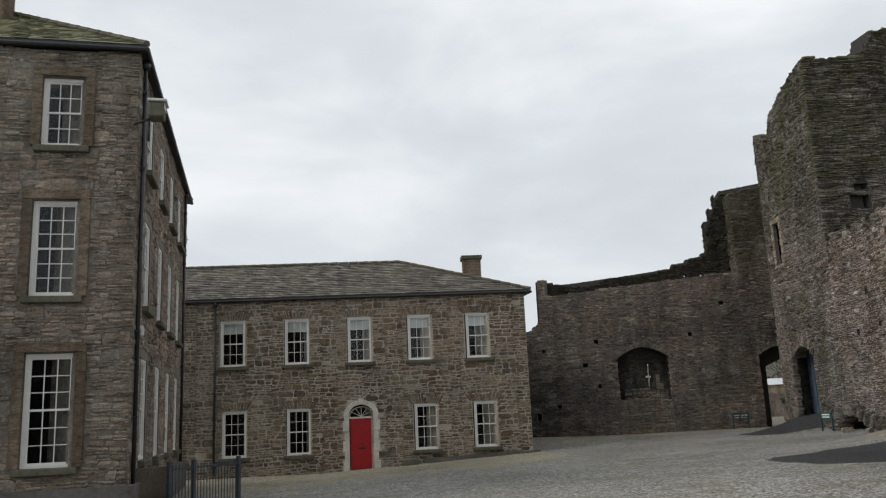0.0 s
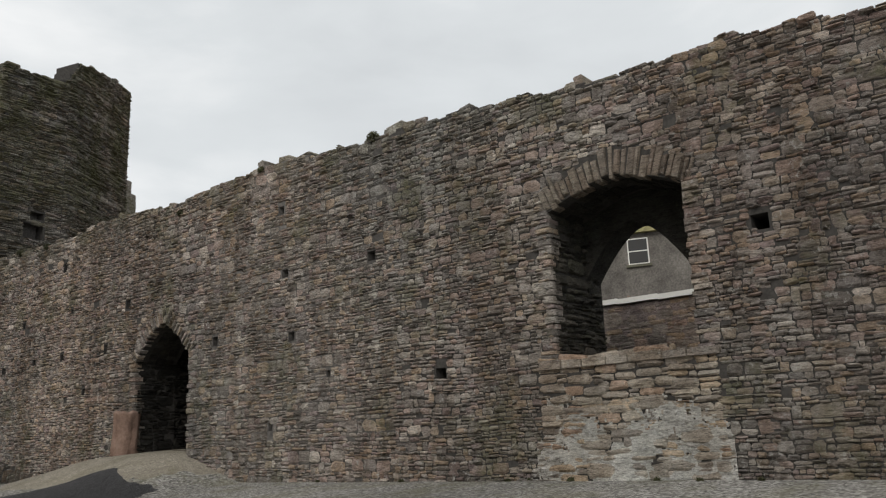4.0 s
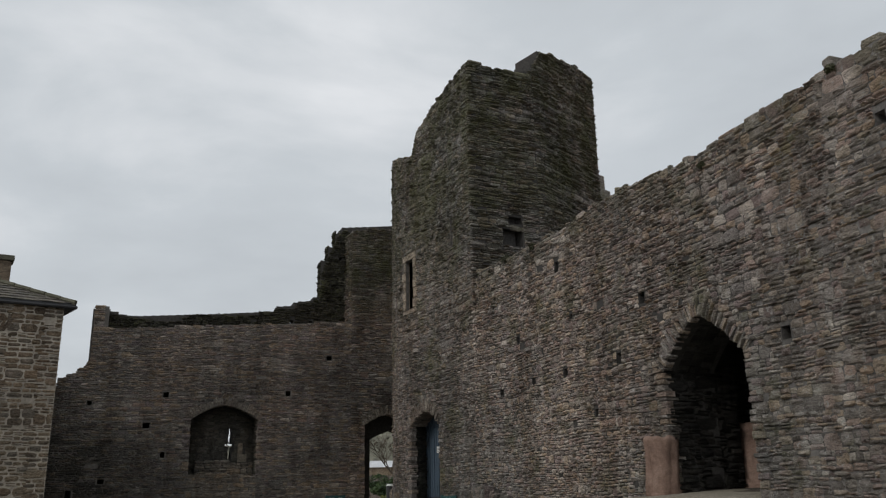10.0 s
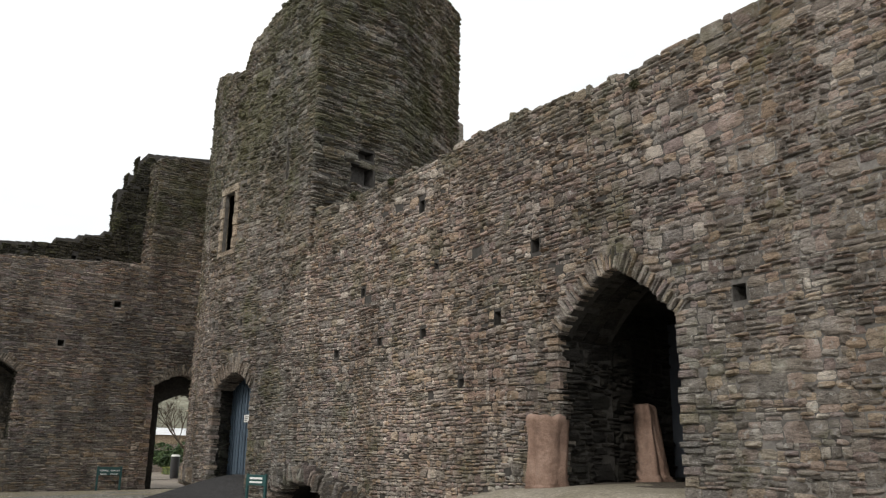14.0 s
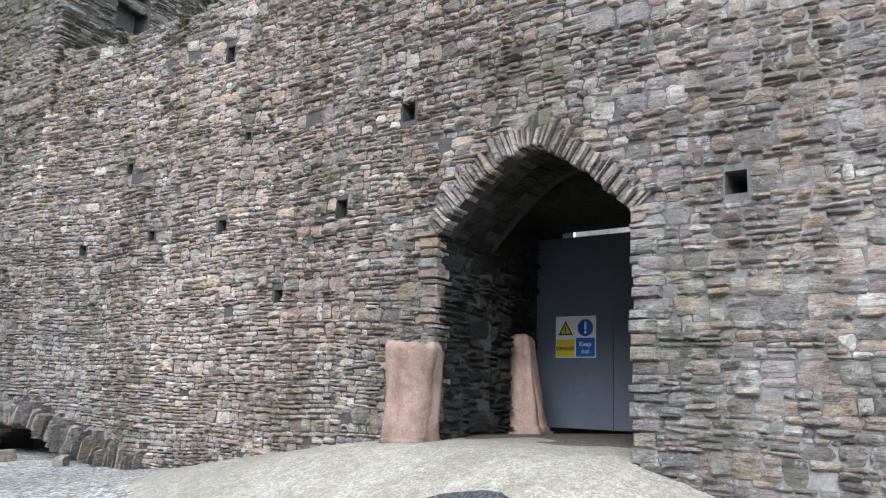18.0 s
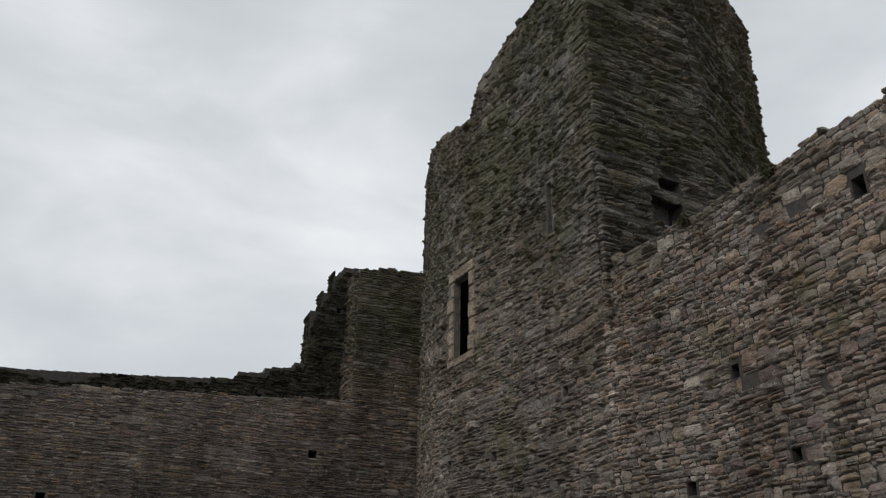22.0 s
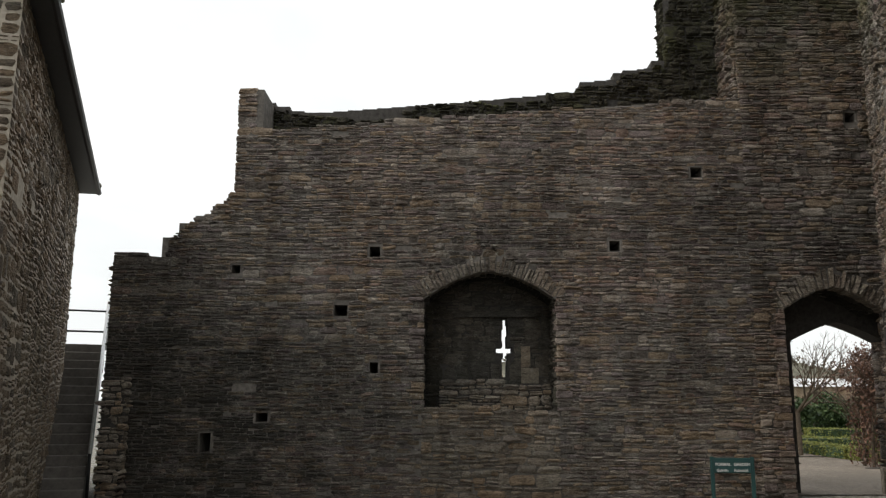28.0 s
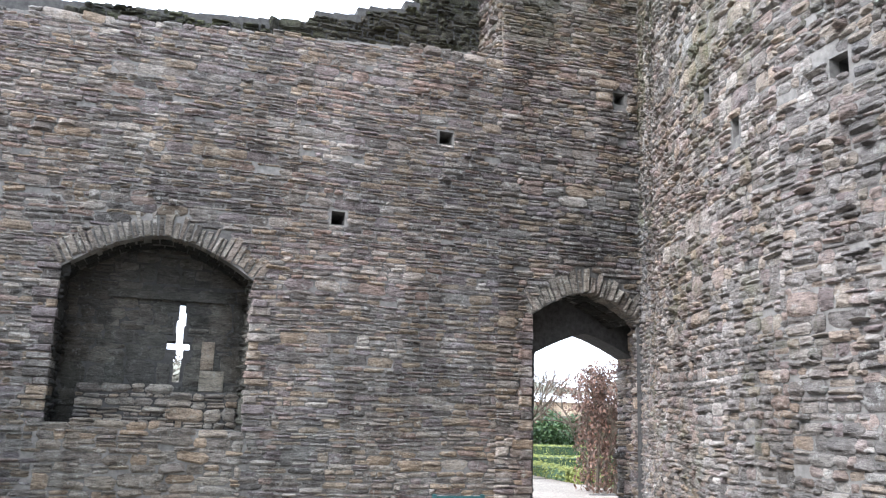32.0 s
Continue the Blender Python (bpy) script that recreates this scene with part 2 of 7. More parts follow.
def pebble_mat(name, stops, scale=45.0, patch_a=(0.75, 0.74, 0.72), patch_b=(1.15, 1.13, 1.1), grass=None, grass_amount=0.0, bump=0.9):
    """Loose gravel: small stones of several tones, worn tracks, and moss or grass where nobody treads."""
    m, n, l, b = node_mat(name)
    nt = m.node_tree
    pos = world_pos(nt)
    v = n.new("ShaderNodeTexVoronoi")
    v.inputs["Scale"].default_value = scale
    l.new(pos, v.inputs["Vector"])
    bw = n.new("ShaderNodeSeparateColor")
    l.new(v.outputs["Color"], bw.inputs[0])
    tone = ramp_node(nt, bw.outputs[0], stops)
    speck = noise_node(nt, 9, 9, 0.85, pos)
    sk = ramp_node(nt, speck.outputs[0], [(0.34, (0.62, 0.62, 0.62)), (0.5, (1.0, 1.0, 1.0)), (0.66, (1.35, 1.35, 1.35))])
    tone_col = mix_node(nt, 0.9, tone.outputs[0], sk.outputs[0], "MULTIPLY")
    patch = noise_node(nt, 0.22, 6, 0.62, pos)
    pr = ramp_node(nt, patch.outputs[0], [(0.35, patch_a), (0.65, patch_b)])
    col = mix_node(nt, 1.0, tone_col, pr.outputs[0], "MULTIPLY")
    if grass:
        gn = noise_node(nt, 0.9, 7, 0.72, pos)
        gr = ramp_node(nt, gn.outputs[0], [(0.47, (0, 0, 0)), (0.62, (grass_amount,) * 3)])
        col = mix_node(nt, gr.outputs[0], col, grass)
    l.new(col, b.inputs["Base Color"])
    b.inputs["Roughness"].default_value = 0.92
    b.inputs["Specular IOR Level"].default_value = 0.2
    bump_to(nt, b, v.outputs["Distance"], bump, 0.015)
    return m


def leaf_mat(name, colours, trans=0.25):
    m, n, l, b = node_mat(name)
    nt = m.node_tree
    rnd = piece_random(nt)
    k = max(1, len(colours) - 1)
    r = ramp_node(nt, rnd, [(i / k, c) for i, c in enumerate(colours)])
    p = noise_node(nt, 2.0, 4, 0.6, world_pos(nt))
    pr = ramp_node(nt, p.outputs[0], [(0.3, (0.7, 0.7, 0.7)), (0.7, (1.25, 1.25, 1.25))])
    l.new(mix_node(nt, 1.0, r.outputs[0], pr.outputs[0], "MULTIPLY"), b.inputs["Base Color"])
    b.inputs["Roughness"].default_value = 0.6
    return m



def cloth_mat():
    """Dusty terracotta sacking: weave, crumples and damp dirt stains."""
    m, n, l, b = node_mat("terracotta_cloth")
    nt = m.node_tree
    pos = world_pos(nt)
    base = noise_node(nt, 3.0, 6, 0.7, pos)
    col = ramp_node(nt, base.outputs[0], [(0.3, (0.15, 0.098, 0.076)), (0.5, (0.25, 0.168, 0.132)), (0.7, (0.33, 0.235, 0.19))])
    weave = noise_node(nt, 60, 5, 0.7, pos)
    wr = ramp_node(nt, weave.outputs[0], [(0.3, (0.75, 0.75, 0.75)), (0.7, (1.2, 1.2, 1.2))])
    c = mix_node(nt, 1.0, col.outputs[0], wr.outputs[0], "MULTIPLY")
    dust = noise_node(nt, 9.0, 6, 0.75, pos)
    dr = ramp_node(nt, dust.outputs[0], [(0.56, (0, 0, 0)), (0.68, (0.5, 0.5, 0.5))])
    c = mix_node(nt, dr.outputs[0], c, (0.12, 0.09, 0.075))
    l.new(c, b.inputs["Base Color"])
    b.inputs["Roughness"].default_value = 0.9
    b.inputs["Specular IOR Level"].default_value = 0.15
    crumple = noise_node(nt, 11.0, 5, 0.6, pos)
    bump_to(nt, b, crumple.outputs[0], 0.7, 0.04)
    return m


GREY = lambda q, k, f: tuple(f * (v + (sum(q) / 3 - v) * k) for v in q)
WALL_TONES = [(0.37, 0.29, 0.215), (0.33, 0.265, 0.245), (0.25, 0.235, 0.225), (0.12, 0.114, 0.11), (0.33, 0.31, 0.29), (0.23, 0.185, 0.19), (0.49, 0.463, 0.43), (0.17, 0.167, 0.167), (0.28, 0.26, 0.25), (0.33, 0.25, 0.215), (0.30, 0.29, 0.275), (0.36, 0.31, 0.25), (0.2, 0.19, 0.185)]
BACK_TONES = [(0.27, 0.21, 0.15), (0.19, 0.165, 0.15), (0.15, 0.125, 0.13), (0.23, 0.207, 0.19), (0.15, 0.14, 0.135), (0.34, 0.31, 0.28), (0.09, 0.085, 0.083), (0.24, 0.175, 0.15), (0.18, 0.155, 0.165), (0.21, 0.2, 0.19), (0.25, 0.2, 0.15)]
M_wall = stone_mat("rubble_stone", [GREY(q, 0.13, 1.5) for q in WALL_TONES], lichen=(0.5, 0.49, 0.46), lichen_amount=0.75, moss_from=5.7, moss_to=6.9, moss=(0.16, 0.157, 0.1), green=0.6)
M_tower = stone_mat("tower_stone", [GREY(q, 0.22, 1.1) for q in WALL_TONES], lichen=(0.48, 0.47, 0.43), lichen_amount=0.5, moss_from=4.8, moss_to=10.0, moss=(0.11, 0.108, 0.052), dark=0.72, green=0.65)
M_back = stone_mat("back_wall_stone", [GREY(q, 0.05, 1.5) for q in BACK_TONES], lichen_amount=0.5, algae=(-6.5, -0.5, 3.4), moss_from=7.0, moss_to=9.0, moss=(0.085, 0.085, 0.04), dark=0.5)
# greenish algae stone, darkened so its tones carry the shade inside openings
M_algae_shade = stone_mat("shaded_algae_stone", [(0.11, 0.105, 0.095), (0.075, 0.073, 0.066), (0.14, 0.13, 0.115), (0.055, 0.055, 0.052), (0.1, 0.1, 0.08)], lichen=(0.1, 0.105, 0.07), lichen_amount=0.4)
# near-black recess stone: the shade under the arches is in its tones
M_recess_shade = stone_mat("shaded_recess_stone", [(0.05, 0.048, 0.045), (0.035, 0.034, 0.033), (0.065, 0.062, 0.056), (0.045, 0.046, 0.042)], lichen=(0.07, 0.07, 0.06), lichen_amount=0.3)
M_mossy = stone_mat("dark_mossy_stone", [(0.075, 0.072, 0.055), (0.05, 0.05, 0.04), (0.1, 0.094, 0.075), (0.06, 0.06, 0.038)], lichen=(0.1, 0.105, 0.05), lichen_amount=0.5, green=0.7)
# alcove stone with the shade of the recess put into its palette
M_alcove_shade = stone_mat("shaded_alcove_stone", [(0.16, 0.15, 0.135), (0.11, 0.106, 0.1), (0.2, 0.185, 0.16), (0.13, 0.128, 0.115)], lichen_amount=0.25, dark=0.5)
M_pale = stone_mat("repaired_stone", [GREY(q, 0.0, 1.3) for q in ((0.43, 0.38, 0.33), (0.54, 0.49, 0.43), (0.34, 0.31, 0.28), (0.55, 0.44, 0.33), (0.45, 0.42, 0.385), (0.29, 0.265, 0.25), (0.5, 0.36, 0.28))], lichen_amount=0.5, dark=0.85)
M_street = stone_mat("grey_street_stone", [(0.42, 0.395, 0.36), (0.3, 0.285, 0.265), (0.48, 0.45, 0.41), (0.38, 0.345, 0.3)], lichen_amount=0.2, dark=0.9, crust_amount=0.4)
M_panel = stone_mat("blocking_stone", [(0.36, 0.31, 0.26), (0.4, 0.36, 0.31), (0.26, 0.235, 0.21), (0.42, 0.32, 0.23), (0.33, 0.305, 0.275), (0.24, 0.215, 0.2)], lichen_amount=0.45, dark=0.7)
M_arch = stone_mat("arch_stone", [(0.24, 0.215, 0.19), (0.34, 0.305, 0.265), (0.29, 0.245, 0.21), (0.38, 0.345, 0.30)], lichen_amount=0.5)
M_dress = stone_mat("dressed_stone", [(0.36, 0.32, 0.265), (0.43, 0.38, 0.31), (0.38, 0.31, 0.245)], lichen_amount=0.4, dark=0.9)
M_house = stone_mat("house_stone", [(0.27, 0.21, 0.155), (0.34, 0.275, 0.205), (0.19, 0.16, 0.13), (0.38, 0.31, 0.23), (0.3, 0.24, 0.18), (0.24, 0.22, 0.195)], lichen_amount=0.2, dark=0.85, crust_amount=0.6)
def mortar_mat():
    """Old dark mortar, with grey lime pointing along the stretch south of the gate arch."""
    m, n, l, b = node_mat("old_mortar")
    nt = m.node_tree
    pos = world_pos(nt)
    sep = n.new("ShaderNodeSeparateXYZ")
    l.new(pos, sep.inputs[0])
    north, south = n.new("ShaderNodeMapRange"), n.new("ShaderNodeMapRange")
    for q, lo, hi in ((north, -21.2, -23.0), (south, -28.5, -24.5)):
        q.inputs["From Min"].default_value, q.inputs["From Max"].default_value = lo, hi
        l.new(sep.outputs[1], q.inputs[0])
    both = n.new("ShaderNodeMath")
    both.operation = "MULTIPLY"
    l.new(north.outputs[0], both.inputs[0])
    l.new(south.outputs[0], both.inputs[1])
    patch = noise_node(nt, 0.9, 6, 0.7, pos)
    pr = ramp_node(nt, patch.outputs[0], [(0.4, (0.25, 0.25, 0.25)), (0.6, (0.95, 0.95, 0.95))])
    share = n.new("ShaderNodeMath")
    share.operation = "MULTIPLY"
    l.new(both.outputs[0], share.inputs[0])
    l.new(pr.outputs[0], share.inputs[1])
    grain = noise_node(nt, 14, 6, 0.7, pos)
    gr = ramp_node(nt, grain.outputs[0], [(0.3, (0.6, 0.6, 0.6)), (0.7, (1.4, 1.4, 1.4))])
    col = mix_node(nt, share.outputs[0], (0.062, 0.058, 0.054), (0.24, 0.226, 0.211))
    l.new(mix_node(nt, 1.0, col, gr.outputs[0], "MULTIPLY"), b.inputs["Base Color"])
    b.inputs["Roughness"].default_value, b.inputs["Specular IOR Level"].default_value = 0.95, 0.2
    bump_to(nt, b, grain.outputs[0], 0.8, 0.01)
    return m


M_mortar = mortar_mat()
M_tall = stone_mat("tall_house_stone", [(0.4, 0.32, 0.26), (0.52, 0.435, 0.36), (0.3, 0.252, 0.216), (0.6, 0.515, 0.43), (0.43, 0.36, 0.295), (0.41, 0.38, 0.35)], lichen=(0.55, 0.54, 0.51), lichen_amount=0.5, dark=0.8)
M_joint = plain_mat("grey_lime_mortar", (0.15, 0.138, 0.125), 0.95, grain=12, vary=0.35, bump=0.8, spec=0.2)
M_bed = plain_mat("house_mortar", (0.2, 0.178, 0.152), 0.95, grain=12, vary=0.35, bump=0.8, spec=0.2)
M_pointing = plain_mat("lime_pointing", (0.40, 0.355, 0.295), 0.95, grain=14, vary=0.25, bump=0.6, spec=0.2)
M_lime = stone_mat("stained_lime_render", [(0.72, 0.71, 0.69), (0.8, 0.79, 0.77)], lichen=(0.7, 0.7, 0.69), lichen_amount=0.7, dark=0.75, stain=(0.7, 0.68, 0.65))
M_gravel = pebble_mat("gravel", [(0.0, (0.095, 0.092, 0.086)), (0.5, (0.235, 0.228, 0.216)), (1.0, (0.46, 0.45, 0.43))], 26, grass=(0.15, 0.14, 0.075), grass_amount=0.45)
M_moss = pebble_mat("mossy_gravel", [(0.0, (0.14, 0.127, 0.106)), (0.5, (0.3, 0.27, 0.218)), (1.0, (0.5, 0.46, 0.39))], 30, grass=(0.23, 0.213, 0.1), grass_amount=0.65)
# dark earth whose tones also hold the shade of the passage
M_shaded_dirt = pebble_mat("shaded_earth", [(0.0, (0.05, 0.043, 0.036)), (0.6, (0.09, 0.078, 0.064)), (1.0, (0.15, 0.13, 0.11))], 50, bump=0.4)
M_asphalt = pebble_mat("asphalt", [(0.0, (0.03, 0.03, 0.032)), (0.6, (0.055, 0.055, 0.058)), (1.0, (0.11, 0.11, 0.115))], 60)
M_sand = pebble_mat("trodden_sand", [(0.0, (0.2, 0.182, 0.15)), (0.6, (0.28, 0.255, 0.212)), (1.0, (0.37, 0.34, 0.29))], 60, grass=(0.15, 0.135, 0.085), grass_amount=0.45, bump=0.4)
M_path = pebble_mat("path_gravel", [(0.0, (0.15, 0.127, 0.105)), (0.6, (0.22, 0.19, 0.16)), (1.0, (0.29, 0.255, 0.22))], 50, bump=0.4)
M_white = plain_mat("white_paint", (0.74, 0.73, 0.69), 0.45, vary=0.06, bump=0.08)
# near black for added screens that stand for unlit rooms
M_dark_screen = plain_mat("dark_screen_paint", (0.018, 0.017, 0.016), 0.8, vary=0.2, bump=0.05)
M_blind = plain_mat("blind_cloth", (0.62, 0.64, 0.62), 0.8, vary=0.05, bump=0.05)
M_red = plain_mat("red_gloss_paint", (0.42, 0.012, 0.018), 0.28, vary=0.08, bump=0.03)
M_lime_st = plain_mat("pale_limestone", (0.60, 0.58, 0.51), 0.85, vary=0.2, bump=0.4, spec=0.3)
M_sill = plain_mat("mossy_sill_stone", (0.12, 0.115, 0.085), 0.9, vary=0.3, bump=0.5, spec=0.2)
M_iron = plain_mat("black_iron", (0.022, 0.022, 0.024), 0.5, vary=0.25, bump=0.1)
M_fence = plain_mat("grey_blue_metal", (0.07, 0.085, 0.1), 0.45, 0.3, vary=0.15, bump=0.05)
M_steel = plain_mat("galvanised_rail", (0.62, 0.63, 0.64), 0.45, 0.6, vary=0.1, bump=0.05)
M_blue = plain_mat("blue_grey_boards", (0.08, 0.115, 0.155), 0.55, vary=0.15, bump=0.2)
M_hoard = plain_mat("grey_hoarding", (0.10, 0.115, 0.14), 0.6, vary=0.08, bump=0.06)
M_green = plain_mat("green_sign_paint", (0.022, 0.075, 0.075), 0.5, vary=0.12, bump=0.05)
M_letter = plain_mat("white_lettering", (0.75, 0.76, 0.74), 0.6, vary=0.04, bump=0.0)
M_yellow = plain_mat("yellow_sign", (0.62, 0.47, 0.03), 0.5, vary=0.05, bump=0.0)
M_signblue = plain_mat("blue_sign", (0.02, 0.10, 0.42), 0.5, vary=0.05, bump=0.0)
M_black = plain_mat("black_sign_paint", (0.015, 0.015, 0.015), 0.5, vary=0.1, bump=0.0)
M_cloth = cloth_mat()
M_box = leaf_mat("box_leaves", [(0.10, 0.13, 0.03), (0.18, 0.2, 0.045), (0.27, 0.27, 0.07)])
M_ivy = leaf_mat("evergreen_leaves", [(0.02, 0.045, 0.015), (0.045, 0.08, 0.025), (0.08, 0.12, 0.04)])
M_beech = leaf_mat("dry_beech_leaves", [(0.075, 0.04, 0.03), (0.13, 0.068, 0.045), (0.19, 0.1, 0.062), (0.1, 0.06, 0.05)])
M_wood = leaf_mat("distant_foliage", [(0.07, 0.065, 0.045), (0.10, 0.085, 0.06), (0.13, 0.10, 0.075)])
M_bark = plain_mat("bark", (0.10, 0.08, 0.06), 0.9, vary=0.3, bump=0.6, spec=0.2)
M_weed = leaf_mat("weed_leaves", [(0.035, 0.04, 0.015), (0.06, 0.065, 0.025), (0.09, 0.08, 0.04)])
M_lawn = plain_mat("lawn", (0.07, 0.11, 0.03), 0.9, grain=30, vary=0.3, bump=0.5, spec=0.2)
M_whiteroof = plain_mat("pale_sheet_roof", (0.55, 0.56, 0.57), 0.6, vary=0.12, bump=0.1)
M_hill = plain_mat("winter_hillside", (0.16, 0.155, 0.12), 0.95, grain=0.3, vary=0.4, bump=0.0, spec=0.1, patch=0.05)
M_mossroof = plain_mat("mossy_roof", (0.24, 0.215, 0.105), 0.95, grain=5, vary=0.4, bump=0.6, spec=0.2)
M_step = plain_mat("grey_stone_steps", (0.13, 0.12, 0.11), 0.9, grain=10, vary=0.25, bump=0.4, spec=0.2)
M_ivory = plain_mat("white_lamp_housing", (0.6, 0.6, 0.57), 0.5, vary=0.08, bump=0.0)


def slate_mat(name, from_, to_, moss):
    """Uneven slates with moss from one level of a noise to another."""
    m, n, l, b = node_mat(name)
    nt = m.node_tree
    rnd = piece_random(nt)
    r = ramp_node(nt, rnd, [(0.0, (0.045, 0.042, 0.04)), (0.35, (0.10, 0.088, 0.078)), (0.7, (0.13, 0.115, 0.095)), (1.0, (0.22, 0.2, 0.17))])
    pos = world_pos(nt)
    mn = noise_node(nt, 1.4, 6, 0.7, pos)
    mr = ramp_node(nt, mn.outputs[0], [(from_, (0, 0, 0)), (to_, (0.8, 0.8, 0.8))])
    col = mix_node(nt, mr.outputs[0], r.outputs[0], moss)
    blot = noise_node(nt, 2.2, 6, 0.75, pos)
    br = ramp_node(nt, blot.outputs[0], [(0.38, (0.45, 0.42, 0.4)), (0.6, (1.25, 1.22, 1.15))])
    col = mix_node(nt, 0.9, col, br.outputs[0], "MULTIPLY")
    sp = noise_node(nt, 7.0, 6, 0.8, pos)
    sr = ramp_node(nt, sp.outputs[0], [(0.57, (0, 0, 0)), (0.63, (0.7, 0.7, 0.7))])
    col = mix_node(nt, sr.outputs[0], col, (0.34, 0.33, 0.28))
    l.new(col, b.inputs["Base Color"])
    b.inputs["Roughness"].default_value = 0.75
    g = noise_node(nt, 25, 5, 0.6, pos)
    bump_to(nt, b, g.outputs[0], 0.4, 0.01)
    return m


M_slate = slate_mat("dark_slates", 0.5, 0.7, (0.14, 0.14, 0.075))
M_green_slate = slate_mat("moss_grown_slates", 0.2, 0.5, (0.24, 0.25, 0.13))


def glass_mat():
    m, n, l, b = node_mat("window_glass")
    b.inputs["Base Color"].default_value = (0.9, 0.93, 0.92, 1)
    b.inputs["Roughness"].default_value = 0.03
    b.inputs["Transmission Weight"].default_value = 1.0
    b.inputs["IOR"].default_value = 1.3
    w = noise_node(m.node_tree, 3.0, 2, 0.5, world_pos(m.node_tree))
    bump_to(m.node_tree, b, w.outputs[0], 0.08, 0.01)
    return m


M_glass = glass_mat()


# ================= building helpers =================
def mesh_object(name, verts, faces, material, parent=None, smooth=False):
    me = bpy.data.meshes.new(name)
    me.from_pydata([tuple(v) for v in verts], [], faces)
    me.materials.append(material)
    if smooth:
        me.polygons.foreach_set("use_smooth", [True] * len(me.polygons))
    me.update()
    ob = new(name, me)
    if parent is not None:
        ob.parent = parent
    return ob


def part(name, bm, material, parent, label="", smooth=False):
    bmesh.ops.recalc_face_normals(bm, faces=bm.faces)
    me = bpy.data.meshes.new(name)
    bm.to_mesh(me)
    bm.free()
    me.materials.append(material)
    if smooth:
        me.polygons.foreach_set("use_smooth", [True] * len(me.polygons))
    ob = new(name, me)
    if parent is not None:
        ob.parent = parent
    if label:
        tagged(ob, label)
    return ob


def thing(name, m, label, category, group="", kind=""):
    ob = new(name)
    ob.empty_display_size = 0.1
    ob.matrix_world = m
    return tagged(ob, label, category, group, kind)


def add_box(bm, x0, x1, y0, y1, z0, z1, bevel=0.0):
    vs = [bm.verts.new(p) for p in [(x0, y0, z0), (x1, y0, z0), (x1, y1, z0), (x0, y1, z0), (x0, y0, z1), (x1, y0, z1), (x1, y1, z1), (x0, y1, z1)]]
    fs = [bm.faces.new([vs[i] for i in q]) for q in [(0, 3, 2, 1), (4, 5, 6, 7), (0, 1, 5, 4), (1, 2, 6, 5), (2, 3, 7, 6), (3, 0, 4, 7)]]
    if bevel:
        bmesh.ops.bevel(bm, geom=list({ed for q in fs for ed in q.edges}), offset=bevel, segments=1, affect="EDGES")
    return vs


def box_part(name, ext, material, parent, bevel=0.0, label=""):
    bm = bmesh.new()
    add_box(bm, *ext, bevel)
    return part(name, bm, material, parent, label)


def add_tube(bm, a, b, r0, r1=None, seg=8):
    a, b = Vector(a), Vector(b)
    q = (b - a).to_track_quat("Z", "Y")
    r1 = r0 if r1 is None else r1
    rings = []
    for p, r in ((a, r0), (b, r1)):
        rings.append([bm.verts.new(p + q @ Vector((r * math.cos(2 * math.pi * i / seg), r * math.sin(2 * math.pi * i / seg), 0))) for i in range(seg)])
    for i in range(seg):
        bm.faces.new((rings[0][i], rings[0][(i + 1) % seg], rings[1][(i + 1) % seg], rings[1][i]))
    bm.faces.new(rings[0][::-1])
    bm.faces.new(rings[1])


def tube_part(name, a, b, r, material, parent, seg=8, label=""):
    bm = bmesh.new()
    add_tube(bm, a, b, r, r, seg)
    return part(name, bm, material, parent, label, True)


class Run:
    """A line on the plan that a wall's front face follows; its front lies to the right of the way along it. d counts into the wall."""

    def __init__(self, pts):
        self.p = [Vector(q) for q in pts]
        self.s = [0.0]
        dirs = []
        for a, b in zip(self.p, self.p[1:]):
            self.s.append(self.s[-1] + (b - a).length)
            dirs.append((b - a).normalized())
        self.n = []
        for i in range(len(self.p)):
            d0, d1 = dirs[max(0, i - 1)], dirs[min(i, len(dirs) - 1)]
            n0, n1 = Vector((d0.y, -d0.x)), Vector((d1.y, -d1.x))
            mid_n = (n0 + n1).normalized()
            self.n.append(mid_n / max(0.4, mid_n.dot(n0)))
        self.length = self.s[-1]

    def seg(self, u):
        i = 0
        while i < len(self.s) - 2 and u > self.s[i + 1]:
            i += 1
        return i, (u - self.s[i]) / (self.s[i + 1] - self.s[i])

    def at(self, u, d, z):
        i, f = self.seg(u)
        q = self.p[i].lerp(self.p[i + 1], f) - self.n[i].lerp(self.n[i + 1], f) * d
        return (q.x, q.y, z)

    def turn(self, u):
        i, f = self.seg(u)
        d = self.p[i + 1] - self.p[i]
        return math.atan2(d.y, d.x)

    def u_of_y(self, y):
        for i in range(len(self.p) - 1):
            a, b = self.p[i].y, self.p[i + 1].y
            if min(a, b) <= y <= max(a, b) and a != b:
                return self.s[i] + (y - a) / (b - a) * (self.s[i + 1] - self.s[i])
        return 0.0


def hole(ua, ub, lo, spring, rise=0.0, power=1.5, blunt=0.0):
    """An opening: its two ends along the wall, its foot, the spring of its head, and the head's rise (pointed or flat)."""
    def head(u):
        t = min(1.0, abs((u - (ua + ub) / 2) / ((ub - ua) / 2)))
        return spring + rise * (1 - t ** power)
    return (ua, ub, lo, head, rise)


def profile(pts):
    xs, ys = [q[0] for q in pts], [q[1] for q in pts]
    return lambda u: float(np.interp(u, xs, ys))


